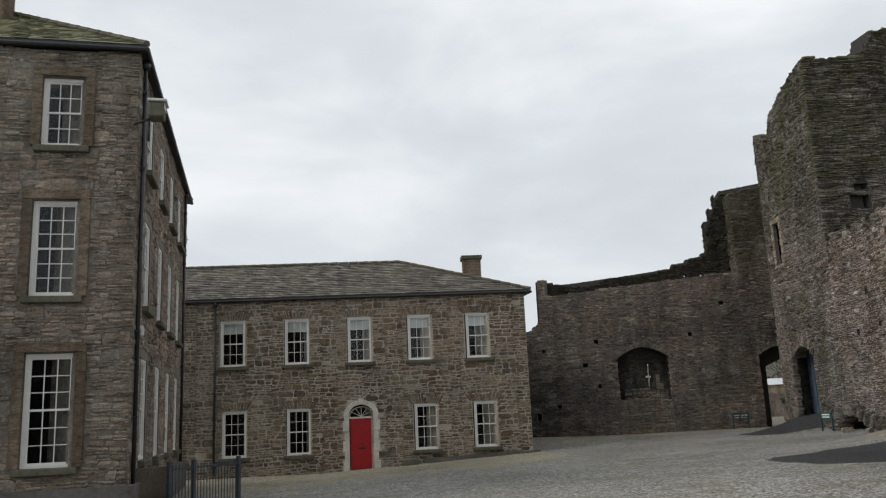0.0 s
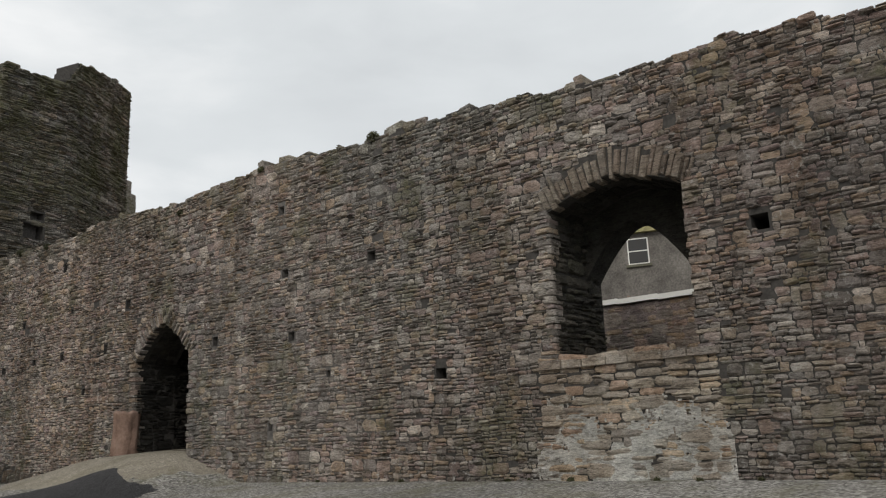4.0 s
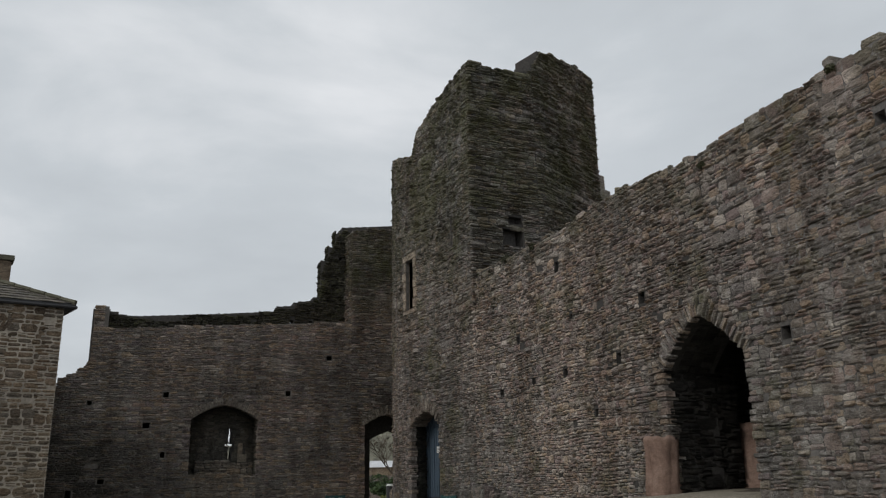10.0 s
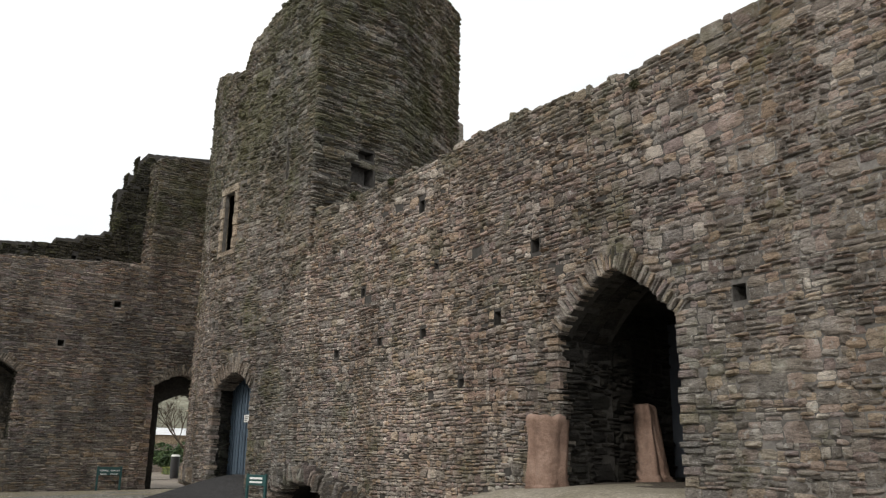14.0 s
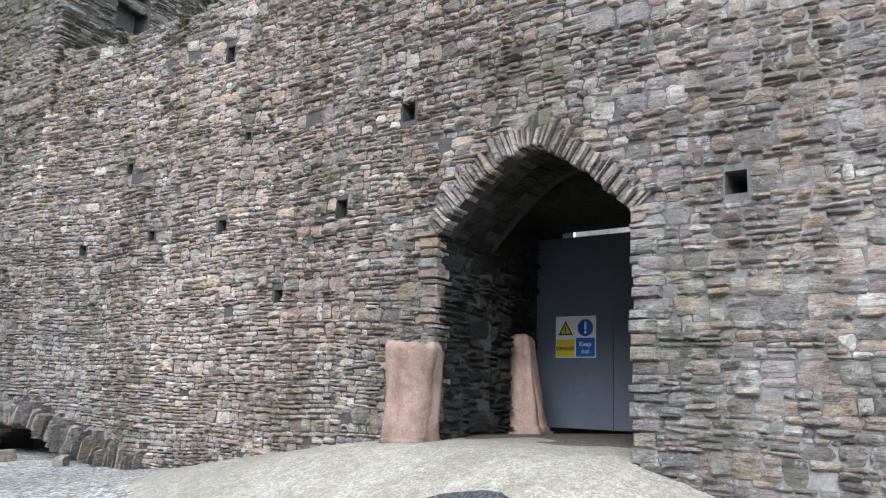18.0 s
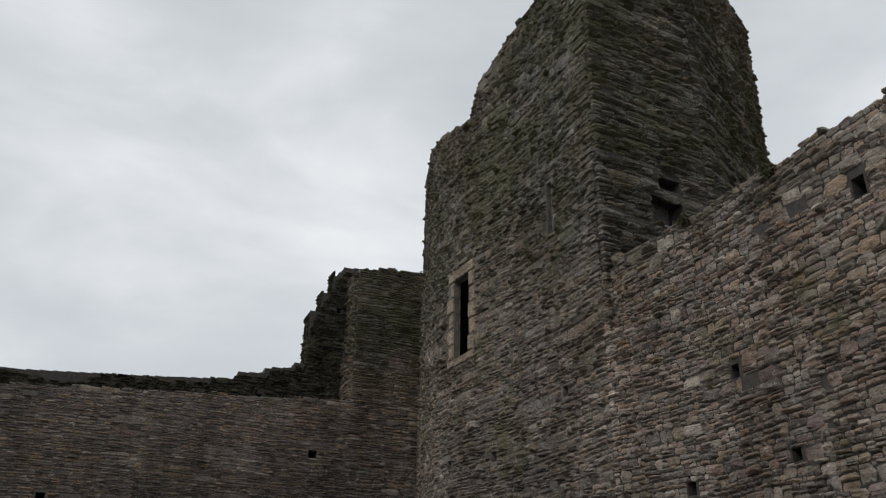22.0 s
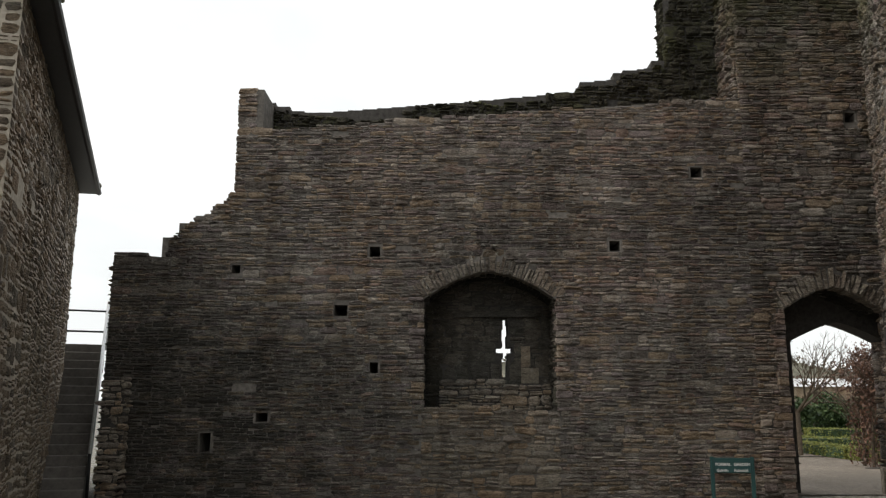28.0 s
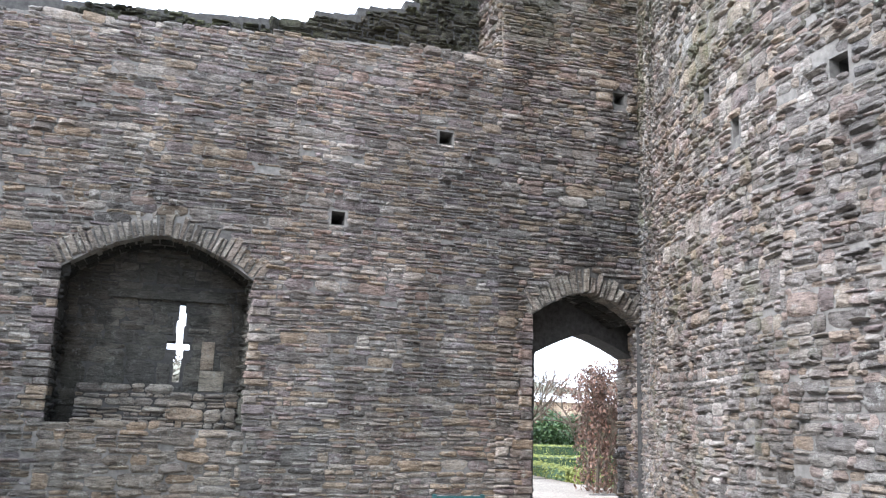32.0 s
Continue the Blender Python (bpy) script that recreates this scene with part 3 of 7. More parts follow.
def ragged(fn, amount=0.09, step=0.33, seed=0):
    """A broken wall top: the profile in uneven steps of whole stones."""
    def top(u):
        k = math.floor(u / step + 0.3 * math.sin(u * 1.7 + seed))
        return fn(u) + amount * (math.sin(k * 12.9898 + seed * 3.1) * 0.6 + math.sin(k * 4.137 + seed) * 0.4)
    return top


def wall_core(name, run, u0, u1, d0, d1, bot, top, holes, material, step=0.3, parent=None):
    """The solid body of a wall between two depths, with its openings cut through."""
    cuts = {u0, u1}
    k = max(1, int(math.ceil((u1 - u0) / step)))
    cuts |= {u0 + (u1 - u0) * i / k for i in range(k + 1)}
    cuts |= {q for q in run.s if u0 < q < u1}
    for h in holes:
        cuts |= {q for q in (h[0], h[1]) if u0 < q < u1}
        if h[4]:
            cuts |= {h[0] + (h[1] - h[0]) * i / 16 for i in range(17) if u0 < h[0] + (h[1] - h[0]) * i / 16 < u1}
    us = sorted(cuts)
    us = [us[0]] + [b for a, b in zip(us, us[1:]) if b - a > 1e-5]
    verts, faces, index = [], [], {}

    def vert(u, d, z):
        key = (round(u, 4), round(d, 4), round(z, 4))
        if key not in index:
            index[key] = len(verts)
            verts.append(run.at(u, d, z))
        return index[key]

    cols = []
    for a, b in zip(us, us[1:]):
        mid_u = (a + b) / 2
        mine = sorted([h for h in holes if h[0] <= mid_u <= h[1]], key=lambda h: h[2])
        za, zb, out = bot(mid_u), bot(mid_u), []
        for h in mine:
            if h[2] > za + 1e-4:
                out.append(((za, zb), (h[2], h[2])))
            za, zb = h[3](a), h[3](b)
        tm = top(mid_u)
        if tm > max(za, zb):
            out.append(((za, zb), (tm, tm)))
        cols.append(out)
    for (a, b), col in zip(zip(us, us[1:]), cols):
        for (la, lb), (ha, hb) in col:
            q = [vert(a, d0, la), vert(b, d0, lb), vert(b, d0, hb), vert(a, d0, ha), vert(a, d1, la), vert(b, d1, lb), vert(b, d1, hb), vert(a, d1, ha)]
            faces += [(q[0], q[1], q[2], q[3]), (q[5], q[4], q[7], q[6]), (q[3], q[2], q[6], q[7]), (q[1], q[0], q[4], q[5])]
    for i, u in enumerate(us):
        left = [(c[0][1], c[1][1]) for c in cols[i - 1]] if i > 0 else []
        right = [(c[0][0], c[1][0]) for c in cols[i]] if i < len(cols) else []
        zs = sorted({z for q in left + right for z in q})
        for z0, z1 in zip(zs, zs[1:]):
            zm = (z0 + z1) / 2
            inl = any(q[0] < zm < q[1] for q in left)
            inr = any(q[0] < zm < q[1] for q in right)
            if z1 - z0 > 1e-4 and inl != inr:
                q = (vert(u, d0, z0), vert(u, d1, z0), vert(u, d1, z1), vert(u, d0, z1))
                faces.append(q if inl else q[::-1])
    return mesh_object(name, verts, faces, material, parent)


STONE_FACES = [(0, 1, 5, 4), (1, 2, 6, 5), (2, 3, 7, 6), (3, 0, 4, 7), (4, 5, 9, 8), (5, 6, 10, 9), (6, 7, 11, 10), (7, 4, 8, 11), (8, 9, 10, 11)]


def stone_rings(l, h, proud, rng, back=0.05, soft=0.28):
    """One rough stone with broken corners: three rings of eight points and the middle of its face, as along, out and up from its middle."""
    b = min(soft * h, 0.03)
    tilt_l, tilt_h = rng.uniform(-0.3, 0.3) * proud, rng.uniform(-0.4, 0.3) * proud
    outline = []
    for sx, sz, first in ((-1, -1, 1), (1, -1, 0), (1, 1, 1), (-1, 1, 0)):
        cx, cz = rng.uniform(0.08, 0.6) * min(h, 0.4 * l), rng.uniform(0.1, 0.42) * h
        ex, ez = rng.uniform(-0.5, 0.5) * min(0.03, 0.16 * l), rng.uniform(-0.5, 0.5) * 0.2 * h
        two = [(sx * l / 2 + ex, sz * (h / 2 - cz)), (sx * (l / 2 - cx), sz * h / 2 + ez)]
        outline += two if first else two[::-1]
    out = [(x, -back, z) for x, z in outline] + [(x, proud * 0.35, z) for x, z in outline]
    for x, z in outline:
        kx, kz = max(0.3, 1 - 2.4 * b / l * rng.uniform(0.5, 1.5)), max(0.35, 1 - 2 * b / h * rng.uniform(0.5, 1.5))
        out.append((x * kx, proud * rng.uniform(0.84, 1.08) + (x * tilt_l * 2 / l + z * tilt_h * 2 / h), z * kz))
    out.append((rng.uniform(-0.25, 0.25) * l, proud * rng.uniform(0.95, 1.25) + 0.004, rng.uniform(-0.2, 0.2) * h))
    return out


RUBBLE_FACES = [(r * 8 + i, r * 8 + (i + 1) % 8, r * 8 + 8 + (i + 1) % 8, r * 8 + 8 + i) for r in (0, 1) for i in range(8)] + [(16 + i, 16 + (i + 1) % 8, 24) for i in range(8)]
STONE_KIT = []
kit_rng = random.Random(5)
for _ in range(28):
    me = bpy.data.meshes.new("stone")
    rr = stone_rings(0.36, 0.1, 0.045, kit_rng)
    me.from_pydata([(q[0] / 0.36, -q[1], q[2] / 0.1) for q in rr], [], RUBBLE_FACES)
    STONE_KIT.append(me)
KIT = {}


def kit_for(material):
    """The shared stone shapes in one material."""
    if material.name not in KIT:
        made = []
        for me in STONE_KIT:
            c = me.copy()
            c.materials.append(material)
            made.append(c)
        KIT[material.name] = made
    return KIT[material.name]


def rubble(parent, run, u0, u1, bot, top, holes, material, d=0.0, hs=(0.03, 0.095), ls=(0.07, 0.25), gap=0.012, proud=(0.006, 0.07), near=None, near_max=300, seed=1, skip=None, wave=0.13, joined_name="stones", bay=(0.4, 1.3), big=0.09, grow=None):
    """Rough courses of stones on a wall's face, laid in short bays whose beds do not run through: those of the stretch near are parts of their own, the rest one joined part."""
    rng = random.Random(seed)
    res = 0.04
    verts, faces, singles = [], [], []
    kit = kit_for(material)
    c0 = u0
    while c0 < u1 - 1e-6:
        c1 = min(u1, c0 + rng.uniform(*bay))
        if u1 - c1 < bay[0] * 0.6:
            c1 = u1
        k_ = grow((c0 + c1) / 2) if grow else 1.0
        grid = np.arange(c0 - 0.12 if c0 > u0 else c0, (c1 + 0.12 if c1 < u1 else c1) + res * 0.5, res)
        tops = np.array([top(u) for u in grid])
        bots = np.array([bot(u) for u in grid])
        mine = [(ho, (grid > ho[0] - 0.01) & (grid < ho[1] + 0.01)) for ho in holes if ho[0] < c1 + 0.2 and ho[1] > c0 - 0.2]
        mine = [(ho, ins, np.array([ho[3](u) if i else -99.0 for u, i in zip(grid, ins)])) for ho, ins in mine]
        z, z_end = float(bots.min()) - rng.uniform(0, 0.1), float(tops.max())
        while z < z_end:
            h = k_ * (rng.uniform(*hs) if rng.random() > big else rng.uniform(hs[1], hs[1] * 1.8))
            zm = z + h / 2
            lo_u, hi_u = (c0 - rng.uniform(0, 0.11) if c0 > u0 else c0), (c1 + rng.uniform(0, 0.11) if c1 < u1 else c1)
            lift = wave * noise.noise(((c0 + c1) * 0.28, zm * 0.6, seed * 0.37))
            ok = (zm + lift - 0.2 * h < tops) & (zm + lift > bots - 0.1) & (grid >= lo_u) & (grid <= hi_u)
            for ho, ins, heads in mine:
                if ho[2] < zm + lift + 0.35 * h:
                    ok &= ~(ins & (zm + lift - 0.3 * h < heads + 0.01))
            i, n = 0, len(grid)
            while i < n:
                if not ok[i]:
                    i += 1
                    continue
                j = i
                while j < n and ok[j]:
                    j += 1
                a, end = float(grid[i]), float(grid[j - 1]) + res * 0.3
                while a < end - 0.03:
                    l = k_ * rng.uniform(*ls) * (0.5 + 0.75 * min(1.5, h / (k_ * hs[1])))
                    if a + l > end - 0.07:
                        l = end - a
                    um = a + l / 2
                    split = h > 0.085 and l < 0.3 and rng.random() < 0.45
                    f = rng.uniform(0.35, 0.65)
                    for pz, ph_ in ([(z, h * f), (z + h * f, h * (1 - f))] if split else [(z, h)]):
                        if rng.random() < 0.012:
                            continue
                        zc = pz + ph_ / 2 + wave * noise.noise((um * 0.75, zm * 0.7, seed * 0.37)) + rng.uniform(-0.006, 0.006)
                        if skip and skip(um, zc):
                            continue
                        pr = rng.uniform(*proud) * (1.8 if rng.random() < 0.05 else 1)
                        if near and near(um, zc) and len(singles) < near_max:
                            singles.append((um, zc, l - gap, ph_ - gap, pr))
                            continue
                        base = len(verts)
                        tip = rng.gauss(0, 0.04)
                        for x, y, zz in stone_rings(l - gap, ph_ - gap, pr, rng):
                            verts.append(run.at(um + x, d - y, zc + zz + x * tip))
                        faces += [tuple(base + q for q in fc) for fc in RUBBLE_FACES]
                    a += l
                i = j
            z += h
        c0 = c1
    if verts:
        tagged(mesh_object(joined_name, verts, faces, material, parent), kind="stuff")
    for um, zc, l, h, pr in singles:
        ob = new("stone", rng.choice(kit))
        ob.parent = parent
        x, y, zz = run.at(um, d, zc)
        ob.matrix_basis = Matrix.LocRotScale((x, y, zz), Euler((0, rng.gauss(0, 0.03), run.turn(um))), (max(0.03, l), pr / 0.045, max(0.02, h)))


def voussoirs(parent, run, ua, ub, spring, rise, power, material, depth=0.34, count=26, d=0.0, proud=0.03, inner=0.35, seed=3, vary=(0.3, 1.7), head=None, gap=0.008, skew=0.0, fan=0.0):
    """The stones of an arch, on edge round its head, each a part of its own."""
    rng = random.Random(seed)
    ho = hole(ua, ub, 0, spring, rise, power)
    ts = [ua + (ub - ua) * i / 200 for i in range(201)]
    pts = [(u, (head or ho[3])(u)) for u in ts]
    acc = [0.0]
    for a, b in zip(pts, pts[1:]):
        acc.append(acc[-1] + math.hypot(b[0] - a[0], b[1] - a[1]))
    edges = [0.0]
    while edges[-1] < acc[-1]:
        edges.append(edges[-1] + acc[-1] / count * rng.uniform(0.65, 1.35))
    edges[-1] = acc[-1]

    def where(s):
        u = float(np.interp(s, acc, [q[0] for q in pts]))
        z = float(np.interp(s, acc, [q[1] for q in pts]))
        e2 = 0.12
        s0, s1 = max(0, s - e2), min(acc[-1], s + e2)
        du = np.interp(s1, acc, [q[0] for q in pts]) - np.interp(s0, acc, [q[0] for q in pts])
        dz = np.interp(s1, acc, [q[1] for q in pts]) - np.interp(s0, acc, [q[1] for q in pts])
        k = math.hypot(du, dz)
        return u, z, -dz / k, du / k

    for a, b in zip(edges, edges[1:]):
        if b - a < 0.02:
            continue
        dep, pr = depth * rng.uniform(0.72, 1.22), proud * rng.uniform(*vary)
        low = rng.uniform(-0.035, 0.012) * (2.2 if depth > 0.36 else 1)
        a2, b2 = a + gap, b - gap
        lean = rng.uniform(-skew, skew)
        ring = []
        for s, t in ((a2, low), (b2, low + rng.uniform(-0.012, 0.012)), (b2 + lean + rng.uniform(-0.012, 0.004), dep), (a2 + lean + rng.uniform(-0.004, 0.012), dep * rng.uniform(0.9, 1.05))):
            u, z, nu, nz = where(s)
            ring.append((u + nu * t + (u - (ua + ub) / 2) * fan * max(0.0, t), z + nz * t))
        cu, cz = sum(q[0] for q in ring) / 4, sum(q[1] for q in ring) / 4
        verts = [run.at(u, d + inner, z) for u, z in ring] + [run.at(u, d - pr * rng.uniform(0.2, 0.6), z) for u, z in ring]
        verts += [run.at(u + (cu - u) * rng.uniform(0.1, 0.34), d - pr * rng.uniform(0.65, 1.25), z + (cz - z) * rng.uniform(0.05, 0.22)) for u, z in ring]
        mesh_object("voussoir", verts, STONE_FACES + [(3, 2, 1, 0)], material, parent)

# ================= the large structure =================
def smooth01(x):
    x = min(1.0, max(0.0, x))
    return x * x * (3 - 2 * x)


MOUND_Y, MOUND_Z = (-23.5, -22.9, -22.2, -21.5, -20.2, -18.7, -17.2, -15.6, -14.4), (0.0, 0.18, 0.42, 0.62, 0.66, 0.6, 0.36, 0.1, 0.0)


def ground_z(x, y):
    """The yard falls from the castle wall towards the house; a trodden mound leads up to the pointed arch."""
    slope = 0.25 + 0.75 * smooth01((-1.0 - y) / 7.0)
    z = -0.06 - 0.05 * max(-1.0, 5.3 - max(x, -14.0)) * slope
    z -= 0.085 * smooth01((y + 7.0) / 6.0) * smooth01((x + 6.0) / 4.0)
    if y > 0.5:
        z = -0.17
    z -= 0.34 * smooth01(1.25 - math.hypot((x - 5.7 - 0.4 * (y + 3.0)) / 0.9, (y + 3.6) / 2.5))
    z -= 0.28 * smooth01((-24.0 - y) / 8.0) * smooth01((3.0 - x) / 5.0)
    if x < 9:
        crest = float(np.interp(y, MOUND_Y, MOUND_Z))
        z += crest * smooth01((x - 2.4) / 2.7)
    r = math.hypot((x - 5.9) / 2.7, (y + 7.5) / 2.2)
    z += 0.52 * smooth01(1.2 - r) * (1 if y < -3 else 0)
    return z


def ground_sheet():
    xs = sorted(set(list(np.round(np.arange(-26, 13, 0.4), 3)) + [-3000, -600, -200, -80, -40, 16, 20, 26, 40, 80, 200, 600, 3000]))
    ys = sorted(set(list(np.round(np.arange(-48, 4, 0.4), 3)) + [-3000, -600, -200, -80, -60, 6, 10, 16, 24, 40, 80, 200, 600, 3000]))
    verts = [(x, y, ground_z(x, y) + (0.012 * noise.noise((x * 0.8, y * 0.8, 0)) if abs(x) < 30 and abs(y) < 50 else -0.3)) for y in ys for x in xs]
    nx = len(xs)
    faces = [(j * nx + i, j * nx + i + 1, (j + 1) * nx + i + 1, (j + 1) * nx + i) for j in range(len(ys) - 1) for i in range(nx - 1)]
    return tagged(mesh_object("ground", verts, faces, M_gravel, None, True), "grey gravel yard with moss and thin grass", "ground", kind="structure")


ground_sheet()


def patch_sheet(name, inside, ext, material, label, lift=0.012, step=0.16):
    """A spread of another surface on the ground, thin at its edge."""
    x0, x1, y0, y1 = ext
    verts, faces, index = [], [], {}

    def vert(i, j):
        if (i, j) not in index:
            x, y = x0 + i * step, y0 + j * step
            index[(i, j)] = len(verts)
            e2 = inside(x, y)
            verts.append((x, y, ground_z(x, y) + 0.012 * noise.noise((x * 0.8, y * 0.8, 0)) + lift * min(1.0, max(-0.6, e2 * 4))))
        return index[(i, j)]

    for i in range(int((x1 - x0) / step)):
        for j in range(int((y1 - y0) / step)):
            if inside(x0 + (i + 0.5) * step, y0 + (j + 0.5) * step) > -0.12:
                faces.append((vert(i, j), vert(i + 1, j), vert(i + 1, j + 1), vert(i, j + 1)))
    return tagged(mesh_object(name, verts, faces, material, None, True), label, "ground", kind="structure")


def blob(cx, cy, rx, ry, rough=0.12, seed=0.0):
    def inside(x, y):
        a = math.atan2((y - cy) / ry, (x - cx) / rx)
        return 1 + rough * noise.noise((2 * math.cos(a) + seed, 2 * math.sin(a), 0.3)) + 0.05 * noise.noise((x * 3, y * 3, seed)) - math.hypot((x - cx) / rx, (y - cy) / ry)
    return inside


patch_sheet("ground_mound", blob(5.6, -19.7, 2.5, 3.5, 0.2, 1.0), (2.0, 8.4, -25.5, -15.5), M_sand, "pale trodden earth mound before the arch")
# passage floor patch: earth darkened by colour where the passage is shaded
patch_sheet("ground_passage", lambda x, y: min(0.5, (x - 5.75) * 0.5) + 0.25 * noise.noise((x * 2, y * 2, 4)), (5.4, 8.8, -22.6, -18.6), M_shaded_dirt, "dark trodden earth in the gate passage, shade in its colour", 0.024)
patch_sheet("ground_ramp", blob(2.2, -21.7, 1.9, 2.4, 0.25, 4.0), (-1.0, 5.4, -25.5, -17.5), M_asphalt, "dark asphalt apron below the arch", 0.03)
patch_sheet("ground_ramp", blob(4.3, -7.7, 1.8, 1.9, 0.2, 7.0), (1.0, 6.8, -10.5, -4.5), M_asphalt, "dark asphalt ramp up to the plank door", 0.03)

patch_sheet("ground_moss", lambda x, y: 0.55 * noise.noise((x * 0.45, y * 0.8, 3.0)) + 0.3 * noise.noise((x * 1.9, y * 2.3, 5.0)) + 0.5 * (y + 3.2) / 3.2 - 0.04 if y < -0.05 else -1, (-6.4, 6.2, -5.6, 0.0), M_moss, "thin moss and weeds in the gravel along the wall foot", 0.008)

# ---- the right-hand line: garden doorway, round of the tower, curtain wall ----
RIGHT = Run([(7.12, 0.0), (6.3, -1.7), (5.44, -3.15), (4.92, -4.8), (4.68, -6.15), (4.7, -7.2), (5.0, -8.95), (5.1, -10.2), (5.14, -11.4), (5.42, -13.2), (5.5, -17.0), (5.42, -22.0), (5.36, -27.0), (5.33, -33.0), (5.33, -46.0)])
uy = RIGHT.u_of_y
U_AB = uy(-11.4)
tower_top = ragged(profile([(0, 12.3), (uy(-3.6), 12.5), (uy(-4.6), 12.6), (uy(-5.3), 12.25), (uy(-7.3), 11.55), (uy(-7.45), 11.62), (uy(-7.7), 12.25), (uy(-8.05), 12.52), (uy(-8.85), 12.86), (uy(-9.9), 13.0), (uy(-10.7), 13.1), (U_AB, 13.13)]), 0.07, 0.26, 1)
curtain_top = ragged(lambda u: 0.05 + profile([(U_AB, 6.35), (uy(-14), 6.48), (uy(-18), 6.47), (uy(-22), 6.3), (uy(-25), 6.4), (uy(-28.3), 6.16), (uy(-31.5), 5.95), (uy(-34.4), 5.78), (uy(-36), 5.58), (uy(-46), 5.2)])(u), 0.09, 0.38, 2)
foot = lambda u: -0.75
DOOR = hole(uy(-7.26), uy(-8.95), -0.75, 2.6, 0.42, 1.6)
SLIT = hole(uy(-6.9), uy(-7.5), 6.35, 8.0)
SLIT_IN = hole(SLIT[0] - 1.1, SLIT[1] + 0.35, 6.2, 8.25)


def putlog(y, z, w=0.2, h=0.2):
    u = uy(y)
    return hole(u - 0.39 * w, u + 0.39 * w, z - 0.42 * h, z + 0.42 * h)


low_head = profile([(uy(-10.35), -0.1), (uy(-10.7), 0.26), (uy(-11.2), 0.4), (uy(-11.75), 0.45), (uy(-12.1), 0.41), (uy(-12.84), 0.12), (uy(-13.85), -0.12), (uy(-14.6), -0.24)])
LOW_A = (uy(-10.35), uy(-14.6), -0.75, low_head, 0.5)
LOW_B = (uy(-1.25), uy(-6.1), -0.75, lambda u: 0.02 + 0.3 * max(0.0, (u - uy(-1.25)) / (uy(-6.1) - uy(-1.25))) ** 0.8, 0.3)
tower_holes = [LOW_A, LOW_B, putlog(-4.85, 4.87, 0.14, 0.2), putlog(-5.4, 4.35, 0.16, 0.22), putlog(-6.78, 4.36, 0.24, 0.24), putlog(-8.25, 4.28), putlog(-10.3, 4.9), hole(uy(-10.0), uy(-10.14), 7.7, 8.7)]
ARCH = hole(uy(-19.45), uy(-21.7), -0.75, 2.72, 0.84, 1.5)
WIN = hole(uy(-31.2), uy(-33.45), 1.6, 4.0, 0.36, 1.45)
curtain_holes = [LOW_A, putlog(-12.7, 3.1, 0.17), putlog(-14.3, 3.2, 0.17, 0.17), putlog(-15.83, 3.19, 0.2, 0.22), putlog(-18.0, 3.2, 0.22, 0.26), putlog(-15.7, 5.68, 0.2, 0.28), putlog(-18.97, 4.22, 0.24, 0.26),
    putlog(-22.62, 2.9, 0.24, 0.24), putlog(-24.83, 5.39, 0.22, 0.22), putlog(-25.15, 2.73, 0.22, 0.22), putlog(-24.95, 4.04, 0.26, 0.2), putlog(-27.39, 3.98, 0.26, 0.22), putlog(-28.93, 1.68, 0.28, 0.24),
    putlog(-34.42, 3.22, 0.3, 0.26), putlog(-32.15, 0.16, 0.2, 0.18), putlog(-13.6, 4.3, 0.16), putlog(-17.0, 2.2, 0.18, 0.2), putlog(-24.5, 1.0, 0.16, 0.2), putlog(-26.2, 1.9, 0.14, 0.18), putlog(-16.2, 4.4, 0.14, 0.14)]
tower = tagged(wall_core("wall_tower", RIGHT, 0, U_AB, 0.0, 0.1, foot, tower_top, [DOOR, SLIT] + tower_holes, M_joint), "ruined rubble stone tower with mossy broken top", "tower", kind="structure")
DOOR_WIDE = hole(DOOR[0] - 0.75, DOOR[1] + 0.05, -0.75, 2.62, 0.42, 1.6)
wall_core("tower_body", RIGHT, 0, U_AB, 0.1, 1.0, foot, tower_top, [DOOR_WIDE, SLIT_IN] + tower_holes, M_mortar, 0.3, tower)
part_back = wall_core("tower_backing", RIGHT, 0, U_AB, 1.0, 1.5, foot, lambda u: tower_top(u) - 0.4, [SLIT_IN], M_mortar, 0.6, tower)
curtain = tagged(wall_core("wall_curtain", RIGHT, U_AB, RIGHT.length, 0.0, 1.1, foot, curtain_top, [ARCH, WIN] + curtain_holes, M_mortar), "tall castle curtain wall of thin grey-brown rubble courses", "castle wall", kind="structure")
WIN_IN = hole(uy(-31.2), uy(-33.0), 1.7, 3.05, 0.85, 1.6)
# backing seen inside the window opening, shade included in its stone colour
wall_core("curtain_backing", RIGHT, U_AB, RIGHT.length, 1.1, 1.6, foot, lambda u: curtain_top(u) - 0.15, [hole(ARCH[0] - 0.05, ARCH[1] + 0.05, -0.75, 3.3, 0.4), WIN_IN], M_algae_shade, 0.6, curtain)

# small closed box added behind the tower's slit window to keep it dark
slit_box = [RIGHT.at(u, d, z) for d in (1.505, 3.6) for u, z in ((SLIT[0] - 1.3, 5.9), (SLIT[1] + 0.6, 5.9), (SLIT[1] + 0.6, 8.4), (SLIT[0] - 1.3, 8.4))]
mesh_object("slit_dark_box", slit_box, [(4, 5, 6, 7), (0, 4, 7, 3), (1, 2, 6, 5), (3, 7, 6, 2), (0, 1, 5, 4)], M_mortar, tower)

TOWER_B = Run([(5.06, -11.6), (7.55, -11.42), (10.55, -9.85)])
NICHE = hole(1.05, 1.72, 7.45, 7.95)
b_top = ragged(profile([(0, 13.05), (2.1, 13.15), (2.3, 13.35), (2.7, 14.05), (4.9, 14.4), (5.3, 14.3)]), 0.05, 0.3, 5)
